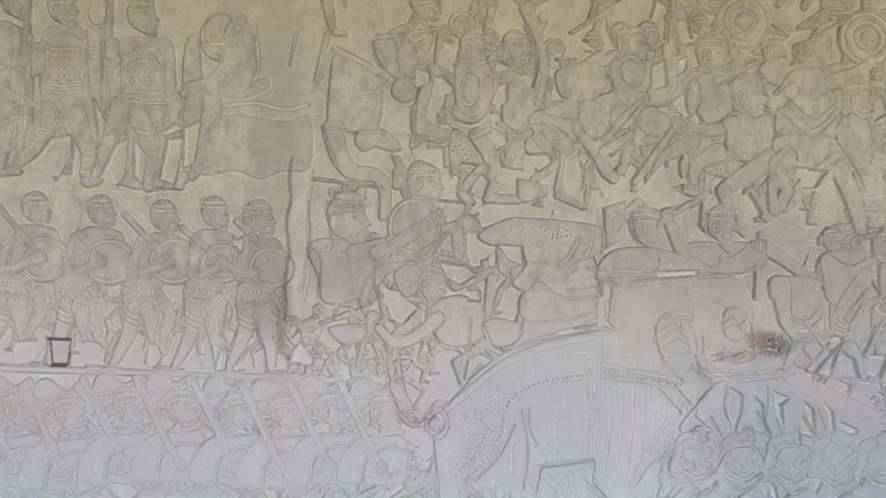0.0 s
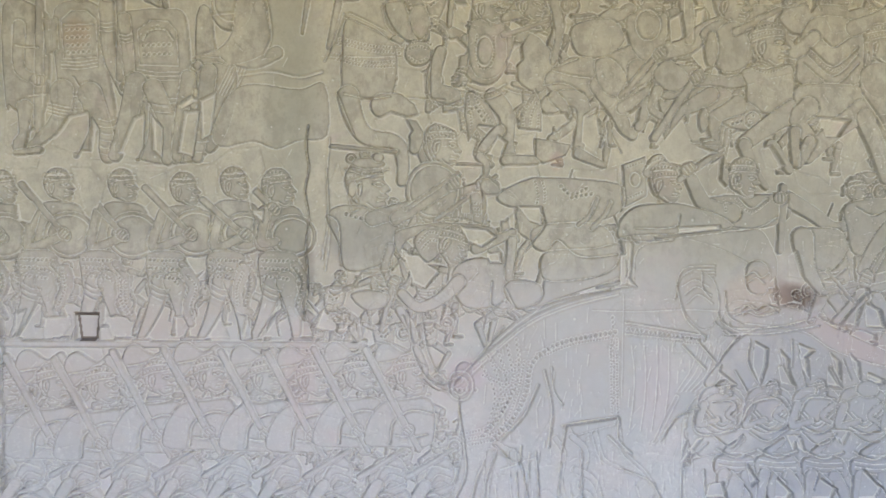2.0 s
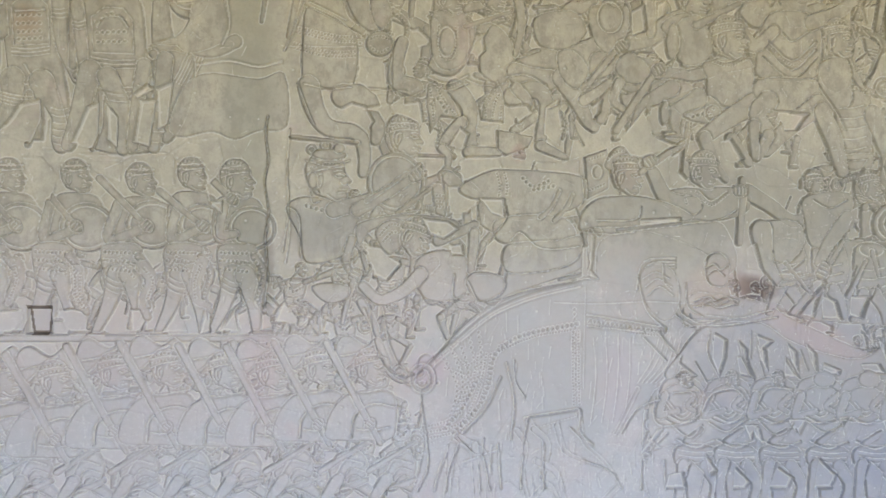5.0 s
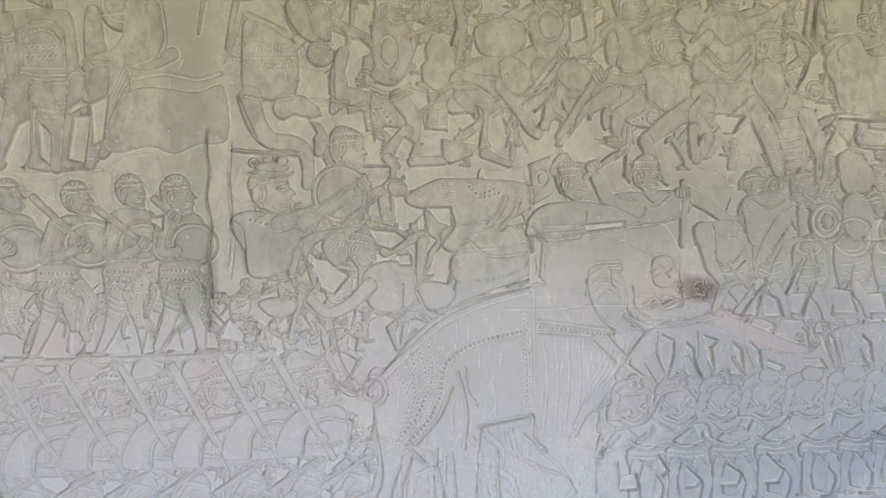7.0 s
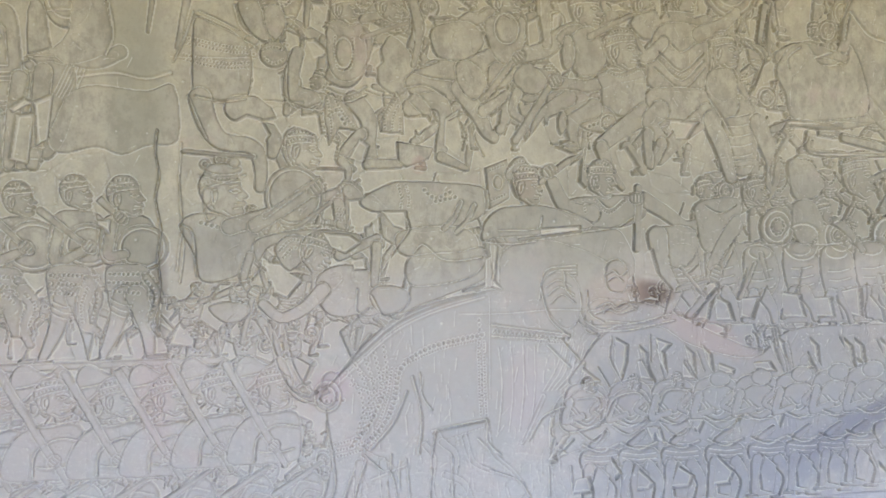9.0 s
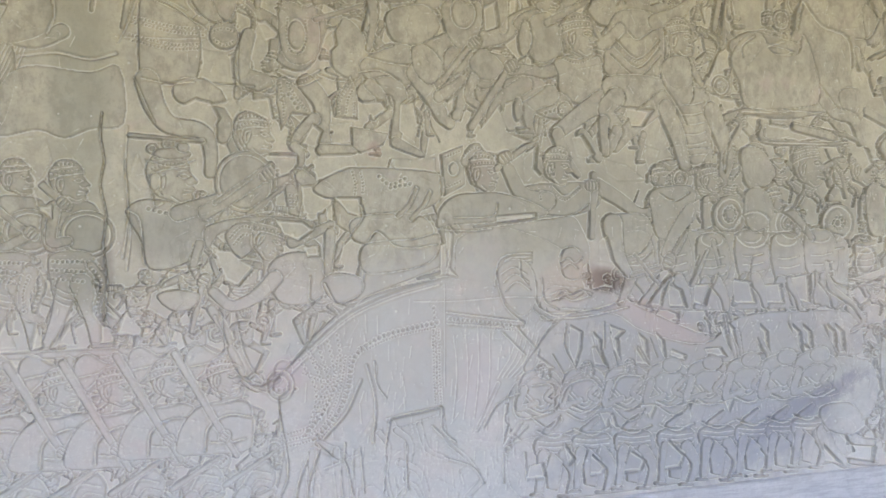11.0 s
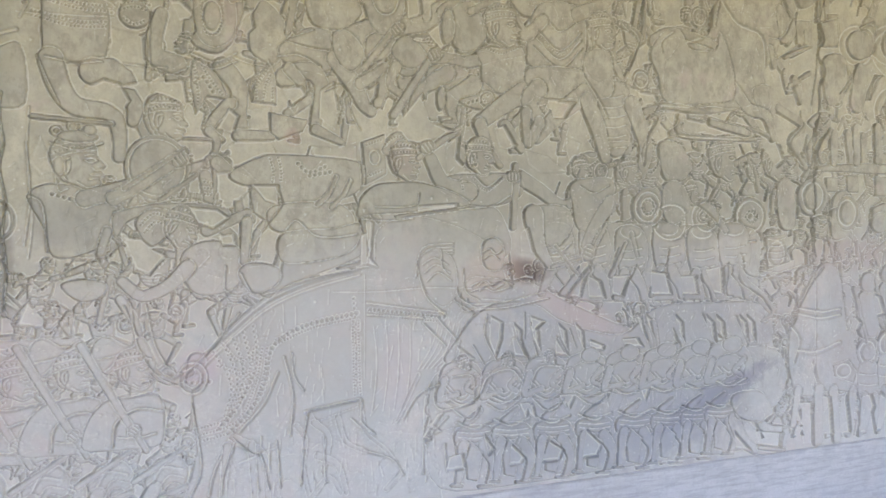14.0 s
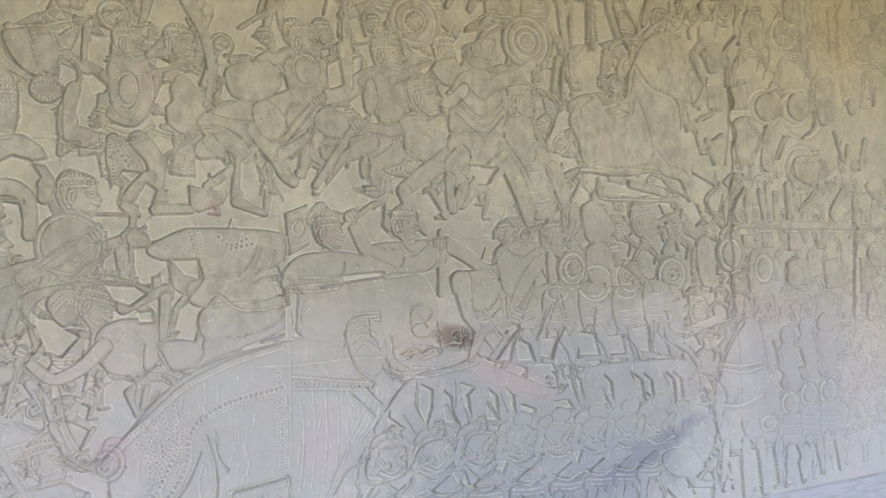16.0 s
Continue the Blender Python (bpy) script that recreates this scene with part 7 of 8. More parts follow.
fig("carved_warrior", "carved warrior with a jewelled crest and reddened face", 0.011)
panel(0.95, 1.891, 1.038, 1.925, 1.044, 1.783, 0.965, 1.741)
beads(0.005, 0.011, 0.967, 1.883, 1.026, 1.905)
beads(0.005, 0.011, 0.973, 1.773, 1.031, 1.799)
hoop(0.997, 1.839, 0.019, 0.025, 0.005)
mass(1.022, 1.868, 1.08, 1.935, 1.157, 1.9, 1.132, 1.858, 1.056, 1.844)
beads(0.005, 0.011, 1.03, 1.88, 1.08, 1.918, 1.144, 1.891)
head(1.107, 1.829, 0.071, 1, -6)
cut(0.004, 1.055, 1.877, 1.067, 1.816, 1.089, 1.765)

fig("carved_warrior", "carved warrior lying with a short club raised in one fist", 0.011)
mass(1.27, 1.775, 1.403, 1.793, 1.556, 1.792, 1.592, 1.718, 1.492, 1.675, 1.383, 1.673, 1.297, 1.693)
head(1.402, 1.856, 0.07, 1, -10)
straight(0.025, 0.023, 1.162, 1.842, 1.323, 1.957)
limb(0.05, 0.067, 1.209, 1.843, 1.266, 1.75, 1.365, 1.727)
fist(1.196, 1.884, 0.032, 35)
beads(0.008, 0.018, 1.322, 1.903, 1.376, 1.863, 1.394, 1.812)
cut(0.005, 1.39, 1.781, 1.439, 1.744, 1.497, 1.783)
beads(0.005, 0.011, 1.378, 1.776, 1.435, 1.73, 1.508, 1.779)
beads(0.005, 0.011, 1.33, 1.776, 1.339, 1.722)
mass(0.937, 1.63, 0.944, 1.691, 0.998, 1.741, 1.082, 1.755, 1.189, 1.753, 1.318, 1.714, 1.362, 1.673, 1.19, 1.65, 1, 1.639)
cut(0.004, 0.999, 1.664, 1.143, 1.67, 1.164, 1.715)
cut(0.005, 1.08, 1.632, 1.314, 1.656, 1.466, 1.674, 1.535, 1.713)
straight(0.015, 0.013, 1.08, 1.632, 1.323, 1.66)
pocket(1.16, 1.67, 1.318, 1.681, 1.319, 1.664, 1.165, 1.646)
cut(0.004, 0.954, 1.622, 1.059, 1.616, 1.144, 1.625)

fig("carved_warrior", "carved warrior bracing an upright sword over the elephant's brow", 0.011)
limb(0.062, 0.04, 1.582, 1.78, 1.671, 1.732, 1.756, 1.678, 1.805, 1.688)
straight(0.031, 0.029, 1.56, 1.825, 1.554, 1.592)
fist(1.547, 1.784, 0.029, 0)
beads(0.005, 0.011, 1.529, 1.804, 1.578, 1.801)
mass(1.606, 1.668, 1.774, 1.674, 1.811, 1.599, 1.745, 1.519, 1.674, 1.535, 1.62, 1.597)
limb(0.084, 0.031, 1.637, 1.639, 1.656, 1.535, 1.711, 1.443)
cut(0.005, 1.723, 1.49, 1.768, 1.502, 1.807, 1.532)
mass(1.804, 1.767, 1.988, 1.787, 1.994, 1.686, 1.95, 1.601, 1.842, 1.579, 1.81, 1.662)
cut(0.004, 1.84, 1.757, 1.908, 1.727, 1.975, 1.76)
limb(0.069, 0.041, 1.98, 1.686, 1.909, 1.6, 1.866, 1.524)
straight(0.02, 0.018, 1.72, 1.437, 1.871, 1.474)
fist(1.884, 1.491, 0.035, 70)
straight(0.016, 0.014, 1.801, 1.322, 1.885, 1.423)
straight(0.016, 0.014, 1.736, 1.519, 1.836, 1.406)
mass(1.424, 1.533, 1.467, 1.554, 1.5, 1.534, 1.516, 1.482, 1.491, 1.43, 1.43, 1.446)
cut(0.004, 1.42, 1.496, 1.451, 1.512, 1.479, 1.492, 1.512, 1.513)
cut(0.004, 1.429, 1.475, 1.46, 1.492, 1.49, 1.471)
cut(0.004, 1.405, 1.371, 1.439, 1.392, 1.47, 1.376, 1.513, 1.392, 1.549, 1.363)
cut(0.004, 1.414, 1.355, 1.444, 1.376, 1.474, 1.359, 1.514, 1.376)
cut(0.004, 1.256, 1.511, 1.261, 1.449, 1.287, 1.416)
cut(0.004, 1.336, 1.346, 1.345, 1.284, 1.406, 1.284, 1.537, 1.288, 1.713, 1.316)
cut(0.004, 1.362, 1.326, 1.384, 1.305, 1.536, 1.309, 1.69, 1.343)

fig("carved_soldier", "carved soldiers' raised knees in the row under the trunk", 0.007)
cut(0.004, 1.441, 1.264, 1.436, 1.181, 1.487, 1.085)
cut(0.004, 1.603, 1.263, 1.604, 1.163)
cut(0.004, 1.569, 1.18, 1.625, 1.075)
cut(0.004, 1.757, 1.158, 1.807, 1.082)
cut(0.004, 1.386, 1.15, 1.435, 1.073)
cut(0.004, 1.644, 1.148, 1.663, 1.092)
cut(0.004, 1.803, 1.192, 1.836, 1.116)
cut(0.004, 1.332, 1.171, 1.313, 1.094)
pocket(0.137, 2.216, 0.233, 2.199, 0.238, 2.093, 0.19, 2.087, 0.135, 2.129)
pocket(0.254, 2.053, 0.354, 2.068, 0.367, 1.985, 0.314, 2.008, 0.25, 2.03)
pocket(0.497, 1.861, 0.525, 1.881, 0.631, 1.884, 0.648, 1.848, 0.571, 1.818, 0.506, 1.789)
pocket(0.775, 1.871, 0.846, 1.868, 0.933, 1.878, 0.934, 1.83, 0.784, 1.835)
pocket(1.08, 1.955, 1.176, 2.076, 1.211, 1.979, 1.302, 1.944, 1.166, 1.896, 1.123, 1.903)
pocket(1.272, 1.898, 1.324, 1.932, 1.316, 1.845, 1.377, 1.793, 1.282, 1.799)
pocket(1.607, 1.885, 1.705, 1.866, 1.781, 1.813, 1.666, 1.807, 1.621, 1.835)
pocket(1.59, 1.572, 1.616, 1.593, 1.648, 1.493, 1.595, 1.501)
pocket(0.367, 1.659, 0.459, 1.652, 0.496, 1.625, 0.444, 1.588, 0.395, 1.608)
pocket(0.464, 1.564, 0.511, 1.573, 0.517, 1.533, 0.473, 1.533)
pocket(-0.137, 1.296, -0.107, 1.367, -0.056, 1.308, -0.063, 1.285)
pocket(0.95, 1.565, 0.975, 1.574, 0.977, 1.464, 0.947, 1.46)
pocket(0.757, 2.355, 0.815, 2.377, 0.828, 2.297, 0.779, 2.283)
pocket(0.155, 2.035, 0.238, 2.057, 0.258, 2.028, 0.235, 1.978, 0.205, 2.026)

fig("carved_tail", "curling carved tail with a knotted tuft behind the elephant", 0.008)
cut(0.005, 0.187, 1.352, 0.204, 1.225, 0.255, 1.122, 0.337, 1.07)
cut(0.005, 0.234, 1.344, 0.256, 1.225, 0.297, 1.141, 0.345, 1.113, 0.409, 1.165, 0.528, 1.305)
hoop(0.377, 1.097, 0.044, 0.052, 0.005)
hoop(0.377, 1.097, 0.026, 0.032, 0.005)

fig("carved_harness", "beaded carved harness bands over the elephant's flank", 0.005)
beads(0.005, 0.011, 0.619, 1.184, 0.6, 1.063, 0.533, 0.923, 0.372, 0.882)
beads(0.005, 0.011, 0.603, 1.184, 0.58, 1.063, 0.516, 0.94, 0.371, 0.902)
beads(0.005, 0.011, 0.574, 1.184, 0.555, 1.064, 0.496, 0.96, 0.371, 0.922)
beads(0.005, 0.011, 0.648, 1.212, 0.771, 1.26, 0.924, 1.288)
beads(0.005, 0.011, 0.648, 1.196, 0.771, 1.244, 0.925, 1.272)
beads(0.005, 0.011, 0.92, 1.264, 0.928, 0.995)
beads(0.005, 0.011, 0.941, 1.264, 0.949, 0.995)
beads(0.005, 0.011, 0.979, 1.297, 1.106, 1.28, 1.277, 1.264)
beads(0.005, 0.011, 1, 1.284, 1.106, 1.264, 1.268, 1.247)
beads(0.005, 0.011, 0.464, 1.215, 0.526, 1.144, 0.567, 1.164)
beads(0.005, 0.011, 0.457, 1.135, 0.527, 1.104, 0.567, 1.112)
cut(0.005, 0.754, 0.936, 0.783, 0.96, 0.949, 0.983)
cut(0.005, 0.953, 0.979, 0.954, 0.901, 0.997, 0.856)
cut(0.004, 0.758, 0.936, 0.745, 0.86)
cut(0.004, 0.702, 1.163, 0.711, 1.083, 0.745, 1.03)
cut(0.004, 0.505, 0.884, 0.567, 0.826, 0.599, 0.814, 0.625, 0.696)
cut(0.004, 0.598, 0.882, 0.595, 0.818)
cut(0.004, 0.374, 1.009, 0.401, 0.801, 0.366, 0.702)
cut(0.004, 0.509, 0.864, 0.474, 0.764, 0.466, 0.7)
cut(0.005, 1.286, 0.888, 1.197, 0.807)
cut(0.005, 1.111, 0.895, 1.165, 0.976, 1.25, 1.012)
cut(0.004, 1.189, 0.791, 1.19, 0.684)
cut(0.004, 1.274, 0.789, 1.284, 0.682)
cut(0.004, 0.817, 0.859, 0.823, 0.696)
cut(0.004, 0.745, 0.819, 0.736, 0.698)
cut(0.004, 0.964, 0.795, 1.07, 0.752, 1.113, 0.69)
cut(0.004, 0.652, 0.861, 0.664, 0.7)

fig("carved_soldier", "carved guards' rounded shields in the row before the elephant", 0.007)
cut(0.005, 1.421, 0.969, 1.457, 1.031, 1.549, 1.047, 1.598, 1)
cut(0.005, 1.45, 0.923, 1.52, 0.889, 1.599, 0.934)
cut(0.005, 1.633, 0.971, 1.672, 1.046, 1.774, 1.045)
cut(0.005, 1.647, 0.925, 1.719, 0.873, 1.807, 0.922)
cut(0.005, 1.843, 0.922, 1.92, 0.879, 2.001, 0.924)
cut(0.005, 1.303, 0.917, 1.373, 0.87, 1.42, 0.915)
cut(0.005, 1.237, 1.017, 1.234, 0.942, 1.281, 0.913, 1.389, 0.932)
cut(0.004, 1.301, 1.037, 1.388, 1.032, 1.393, 0.932)
pocket(1.59, 0.913, 1.643, 0.912, 1.617, 0.854)
pocket(1.785, 0.927, 1.843, 0.93, 1.812, 0.872)
pocket(1.89, 0.786, 1.968, 0.713, 1.95, 0.667, 1.874, 0.668)
pocket(1.721, 0.756, 1.788, 0.712, 1.771, 0.671, 1.686, 0.673)
pocket(1.553, 0.759, 1.615, 0.699, 1.598, 0.675, 1.545, 0.676)
pocket(1.434, 0.815, 1.483, 0.744, 1.453, 0.724)
pocket(1.284, 0.686, 1.297, 0.735, 1.348, 0.746, 1.362, 0.684)

fig("carved_sash", "curved carved sash ends hanging from the soldiers' belts", 0.006)
limb(0.043, 0.022, -0.972, 1.489, -0.957, 1.436, -0.992, 1.357)
beads(0.005, 0.011, -0.975, 1.478, -0.968, 1.432, -0.992, 1.364)
limb(0.046, 0.027, -0.779, 1.464, -0.774, 1.388, -0.748, 1.331)
beads(0.005, 0.011, -0.782, 1.456, -0.781, 1.388, -0.755, 1.338)
beads(0.005, 0.011, -0.767, 1.456, -0.767, 1.388, -0.744, 1.342)
limb(0.049, 0.027, -0.572, 1.481, -0.545, 1.435, -0.57, 1.362, -0.555, 1.312)
beads(0.005, 0.011, -0.564, 1.473, -0.537, 1.431, -0.559, 1.366)
limb(0.049, 0.023, -0.38, 1.494, -0.398, 1.436, -0.394, 1.37, -0.356, 1.351)
beads(0.005, 0.011, -0.384, 1.486, -0.402, 1.432, -0.398, 1.378)
beads(0.005, 0.011, -0.849, 1.513, -0.78, 1.46, -0.804, 1.447)
beads(0.005, 0.011, -0.854, 1.49, -0.789, 1.437)
beads(0.005, 0.011, -0.643, 1.515, -0.583, 1.467)
beads(0.005, 0.011, -0.646, 1.492, -0.59, 1.442)
beads(0.005, 0.011, -0.49, 1.531, -0.418, 1.493)
beads(0.005, 0.011, -0.493, 1.504, -0.425, 1.466)
beads(0.005, 0.011, -1.062, 1.5, -0.997, 1.474)

fig("carved_soldier", "worn carved horse and rider with a stretched leg beside the crack", 0.010)
limb(0.062, 0.037, 2.595, 2.182, 2.685, 2.101, 2.782, 2.077, 2.83, 1.98)
straight(0.043, 0.037, 2.488, 2.037, 2.688, 1.999)
cut(0.005, 2.479, 2.051, 2.624, 2.03, 2.697, 2.006)
cut(0.004, 2.316, 2.036, 2.317, 1.973, 2.651, 1.968)
mass(2.168, 2.3, 2.222, 2.383, 2.308, 2.405, 2.368, 2.331, 2.493, 2.337, 2.515, 2.415, 2.579, 2.301, 2.602, 2.159, 2.523, 2.116, 2.257, 2.104, 2.209, 2.203)
cut(0.005, 2.028, 2.403, 2.1, 2.349)
cut(0.005, 2.106, 2.331, 2.069, 2.238)
cut(0.005, 2.224, 2.307, 2.223, 2.351, 2.279, 2.393)
cut(0.005, 2.422, 2.537, 2.415, 2.457)
cut(0.005, 2.512, 2.547, 2.49, 2.436)
cut(0.005, 2.206, 2.088, 2.168, 2.017, 2.138, 1.841)
cut(0.006, 2.993, 2.108, 2.995, 2.043, 2.92, 1.964, 3.001, 1.866)
cut(0.006, 3.148, 2.024, 3.081, 1.935, 3.061, 1.827)
cut(0.005, 2.915, 2.341, 3.018, 2.387)
cut(0.005, 2.981, 2.459, 2.99, 2.395)
cut(0.004, 3.096, 2.51, 3.2, 2.53, 3.219, 2.414)
straight(0.046, 0.042, 3.191, 2.016, 3.188, 1.887)
straight(0.048, 0.044, 3.326, 2.048, 3.332, 1.891)
straight(0.049, 0.046, 3.459, 2.055, 3.473, 1.906)
cut(0.005, 3.555, 1.952, 3.652, 2.02)
cut(0.005, 3.265, 2.331, 3.289, 2.265, 3.248, 2.21)
cut(0.005, 3.409, 2.195, 3.447, 2.276, 3.494, 2.301)
cut(0.005, 3.359, 2.515, 3.417, 2.539)
cut(0.004, 3.692, 2.188, 3.508, 2.164, 3.518, 2.095, 3.667, 2.048)

fig("carved_soldier", "carved marching soldiers with small round shields beyond the trunk", 0.008)
cut(0.005, 3.184, 1.507, 3.168, 1.653, 3.231, 1.69)
cut(0.005, 3.445, 1.569, 3.441, 1.676, 3.511, 1.719)
cut(0.005, 2.84, 1.223, 2.785, 1.285, 2.661, 1.349, 2.647, 1.414)
cut(0.005, 2.587, 1.44, 2.59, 1.307, 2.625, 1.291)
cut(0.005, 2.444, 1.389, 2.482, 1.296)
cut(0.005, 2.112, 1.439, 2.053, 1.311)
cut(0.005, 3.001, 1.226, 3.067, 1.338, 3.141, 1.408)
cut(0.005, 2.022, 1.51, 2.007, 1.441, 1.981, 1.401)
cut(0.005, 2.275, 1.507, 2.26, 1.436, 2.237, 1.409)
cut(0.005, 2.46, 1.224, 2.536, 1.098)
cut(0.005, 2.64, 1.206, 2.714, 1.073)
cut(0.005, 2.306, 1.169, 2.355, 1.08)
cut(0.005, 2.154, 1.275, 2.167, 1.195)
cut(0.005, 2.665, 1.428, 2.715, 1.378, 2.829, 1.37, 3.029, 1.421)
cut(0.004, 2.763, 1.401, 2.962, 1.382)
cut(0.005, 2.695, 1.527, 2.746, 1.531)
cut(0.005, 2.657, 1.724, 2.734, 1.725)

fig("carved_warrior", "carved archers' faces and bow in the upper row", 0.010)
mass(0.385, 2.364, 0.444, 2.391, 0.508, 2.376, 0.516, 2.229, 0.451, 2.179, 0.394, 2.221)
head(0.446, 2.435, 0.061, 1, 0)
head(0.6, 2.452, 0.061, 1, -4)
limb(0.047, 0.025, 0.631, 2.594, 0.684, 2.487, 0.708, 2.357, 0.689, 2.249)
straight(0.02, 0.016, 0.507, 2.335, 0.668, 2.395)
hoop(0.443, 2.279, 0.031, 0.051, 0.005)
beads(0.005, 0.011, 0.415, 2.33, 0.411, 2.276, 0.426, 2.223, 0.46, 2.225, 0.476, 2.281, 0.473, 2.336)
mass(0.174, 2.409, 0.221, 2.428, 0.249, 2.368, 0.217, 2.309, 0.183, 2.341)
straight(0.024, 0.019, 0.324, 2.461, 0.316, 2.364)
beads(0.005, 0.011, 0.169, 2.291, 0.215, 2.305, 0.255, 2.298)
cut(0.005, 0.086, 2.434, 0.24, 2.469, 0.403, 2.524, 0.454, 2.56)
cut(0.004, 0.175, 2.108, 0.301, 2.101)
cut(0.005, 0.519, 2.153, 0.572, 2.137, 0.625, 2.133)
pocket(0.336, 2.445, 0.399, 2.444, 0.392, 2.382, 0.346, 2.378)
pocket(0.524, 2.248, 0.573, 2.298, 0.58, 2.253, 0.555, 2.229)

fig("carved_warrior", "carved warriors with spears crowding the upper row", 0.010)
mass(0.953, 2.419, 1.035, 2.447, 1.101, 2.429, 1.096, 2.332, 1.032, 2.266, 0.976, 2.312)
head(1.027, 2.498, 0.071, 1, 0)
hoop(1.034, 2.395, 0.046, 0.055, 0.005)
straight(0.037, 0.035, 1.185, 2.585, 1.186, 2.347)
head(1.343, 2.486, 0.078, 1, -6)
mass(1.292, 2.389, 1.383, 2.418, 1.427, 2.295, 1.357, 2.237, 1.29, 2.264)
straight(0.029, 0.02, 1.36, 2.383, 1.53, 2.475)
egg(1.273, 2.321, 0.026, 0.066, 0)
head(1.489, 2.346, 0.082, 1, 0)
straight(0.024, 0.02, 0.959, 2.153, 1.074, 2.3)
fist(1.078, 2.294, 0.027, 40)
mass(0.757, 2.381, 0.893, 2.413, 0.952, 2.34, 0.871, 2.274, 0.775, 2.286)
pocket(1.114, 2.422, 1.161, 2.447, 1.173, 2.358, 1.121, 2.334)
pocket(0.827, 2.473, 0.894, 2.452, 0.858, 2.425, 0.835, 2.431)

fig("carved_soldier", "worn carved marks and legs in the upper row beside the crack", 0.008)
cut(0.005, 2.399, 2.803, 2.456, 2.639)
cut(0.005, 2.443, 2.834, 2.526, 2.708, 2.475, 2.675, 2.394, 2.617)
cut(0.005, 2.669, 2.737, 2.55, 2.644, 2.483, 2.518, 2.468, 2.428)
cut(0.005, 2.278, 2.788, 2.279, 2.596)
cut(0.005, 2.039, 2.408, 2.11, 2.344, 2.063, 2.233)
cut(0.005, 2.144, 2.558, 2.109, 2.4)
cut(0.005, 2.829, 2.627, 2.897, 2.514)
cut(0.005, 2.911, 2.505, 2.86, 2.423, 2.785, 2.413)
cut(0.006, 2.85, 2.33, 2.963, 2.392)
cut(0.006, 3.248, 2.328, 3.268, 2.265, 3.217, 2.203)
cut(0.006, 3.392, 2.183, 3.443, 2.29)
cut(0.005, 3.133, 2.764, 3.039, 2.669)
cut(0.006, 3.072, 2.678, 3.087, 2.387, 3.058, 2.143)
cut(0.005, 3.171, 2.688, 3.129, 2.63)
cut(0.005, 3.327, 2.745, 3.276, 2.601)
cut(0.005, 3.654, 2.539, 3.668, 2.385, 3.595, 2.293)
cut(0.006, 3.859, 3.021, 3.871, 2.685)
cut(0.005, 3.955, 2.716, 3.99, 2.802, 4.079, 2.8)
cut(0.006, 3.872, 2.296, 3.846, 2.185)
cut(0.006, 4.076, 2.307, 4.044, 2.182)
cut(0.005, 1.815, 2.593, 1.826, 2.515)
cut(0.005, 1.674, 2.555, 1.685, 2.479)
cut(0.005, 2.028, 2.512, 2.054, 2.433)
cut(0.005, 1.251, 2.593, 1.213, 2.671)
cut(0.005, 1.714, 2.648, 1.765, 2.677)

# ---- cracks, joints and wear of the wall ----
RELIEF = 1.45
cut(0.004, -0.168, 1.997, -0.175, 1.928, -0.164, 1.85, -0.177, 1.772, -0.161, 1.674, -0.171, 1.576, -0.162, 1.459, -0.173, 1.342, depth=0.01)
cut(0.004, 0.848, 1.367, 1.016, 1.363, 1.207, 1.372, 1.38, 1.364, depth=0.002)
cut(0.004, -1.159, 1.258, -1.051, 1.254, -0.924, 1.257, depth=0.003)
cut(0.004, -0.125, 2.242, 0.03, 2.24, 0.148, 2.248, depth=0.002)
cut(0.004, -0.094, 1.958, -0.102, 1.793, -0.09, 1.617, -0.103, 1.499, depth=0.004)
cut(0.006, 3.11, 2.624, 3.096, 2.546, 3.084, 2.5, 3.107, 2.433, 3.088, 2.373, 3.118, 2.294, 3.1, 2.217, 3.11, 2.141, 3.085, 2.05, 3.078, 1.96, 3.091, 1.884, 3.066, 1.806, 3.08, 1.704, 3.076, 1.601, 3.102, 1.458, depth=0.014)
cut(0.006, 3.074, 1.458, 3.104, 1.185, 3.102, 0.844, depth=0.003)
cut(0.014, 3.908, 3.029, 3.851, 2.905, 3.877, 2.704, depth=0.009)
cut(0.011, 3.969, 1.864, 3.936, 1.399, depth=0.008)
# square socket
s, xx, zz = window((-0.945, -0.845), (1.249, 1.349), 0.02)
H[s] = np.where((np.abs(xx - -0.895) < 0.036) & (np.abs(zz - 1.299) < 0.042), -0.009, H[s])
cut(0.004, -1.164, 1.292, -1.166, 1.14, -1.156, 0.989, -1.162, 0.762, depth=0.01)

# upright chisel strokes over the elephant's flank and legs
for _ in range(140):
    x, z, run = crowd.uniform(0.45, 1.3), crowd.uniform(0.62, 1.33), crowd.uniform(0.012, 0.07)
    cut(0.0045, x, z, x + crowd.gauss(0, 0.12) * run, z + run, depth=crowd.uniform(0.0006, 0.0018))
# chisel marks and scratches all over
for _ in range(900):
    x, z, turn, run = crowd.uniform(X0 + 0.1, X1 - 0.1), crowd.uniform(Z0 + 0.06, Z1 - 0.06), crowd.gauss(1.3, 0.7), crowd.uniform(0.01, 0.05)
    cut(0.005, x, z, x + run * math.cos(turn), z + run * math.sin(turn), depth=crowd.uniform(0.0003, 0.0011))
for _ in range(900):
    x, z, r = crowd.uniform(X0 + 0.1, X1 - 0.1), crowd.uniform(Z0 + 0.06, Z1 - 0.06), crowd.uniform(0.005, 0.012)
    s, xx, zz = window((x - r, x + r), (z - r, z + r), 0.004)
    H[s] -= crowd.uniform(0.0008, 0.0025) * np.clip(1 - np.hypot(xx - x, zz - z) / r, 0, 1)

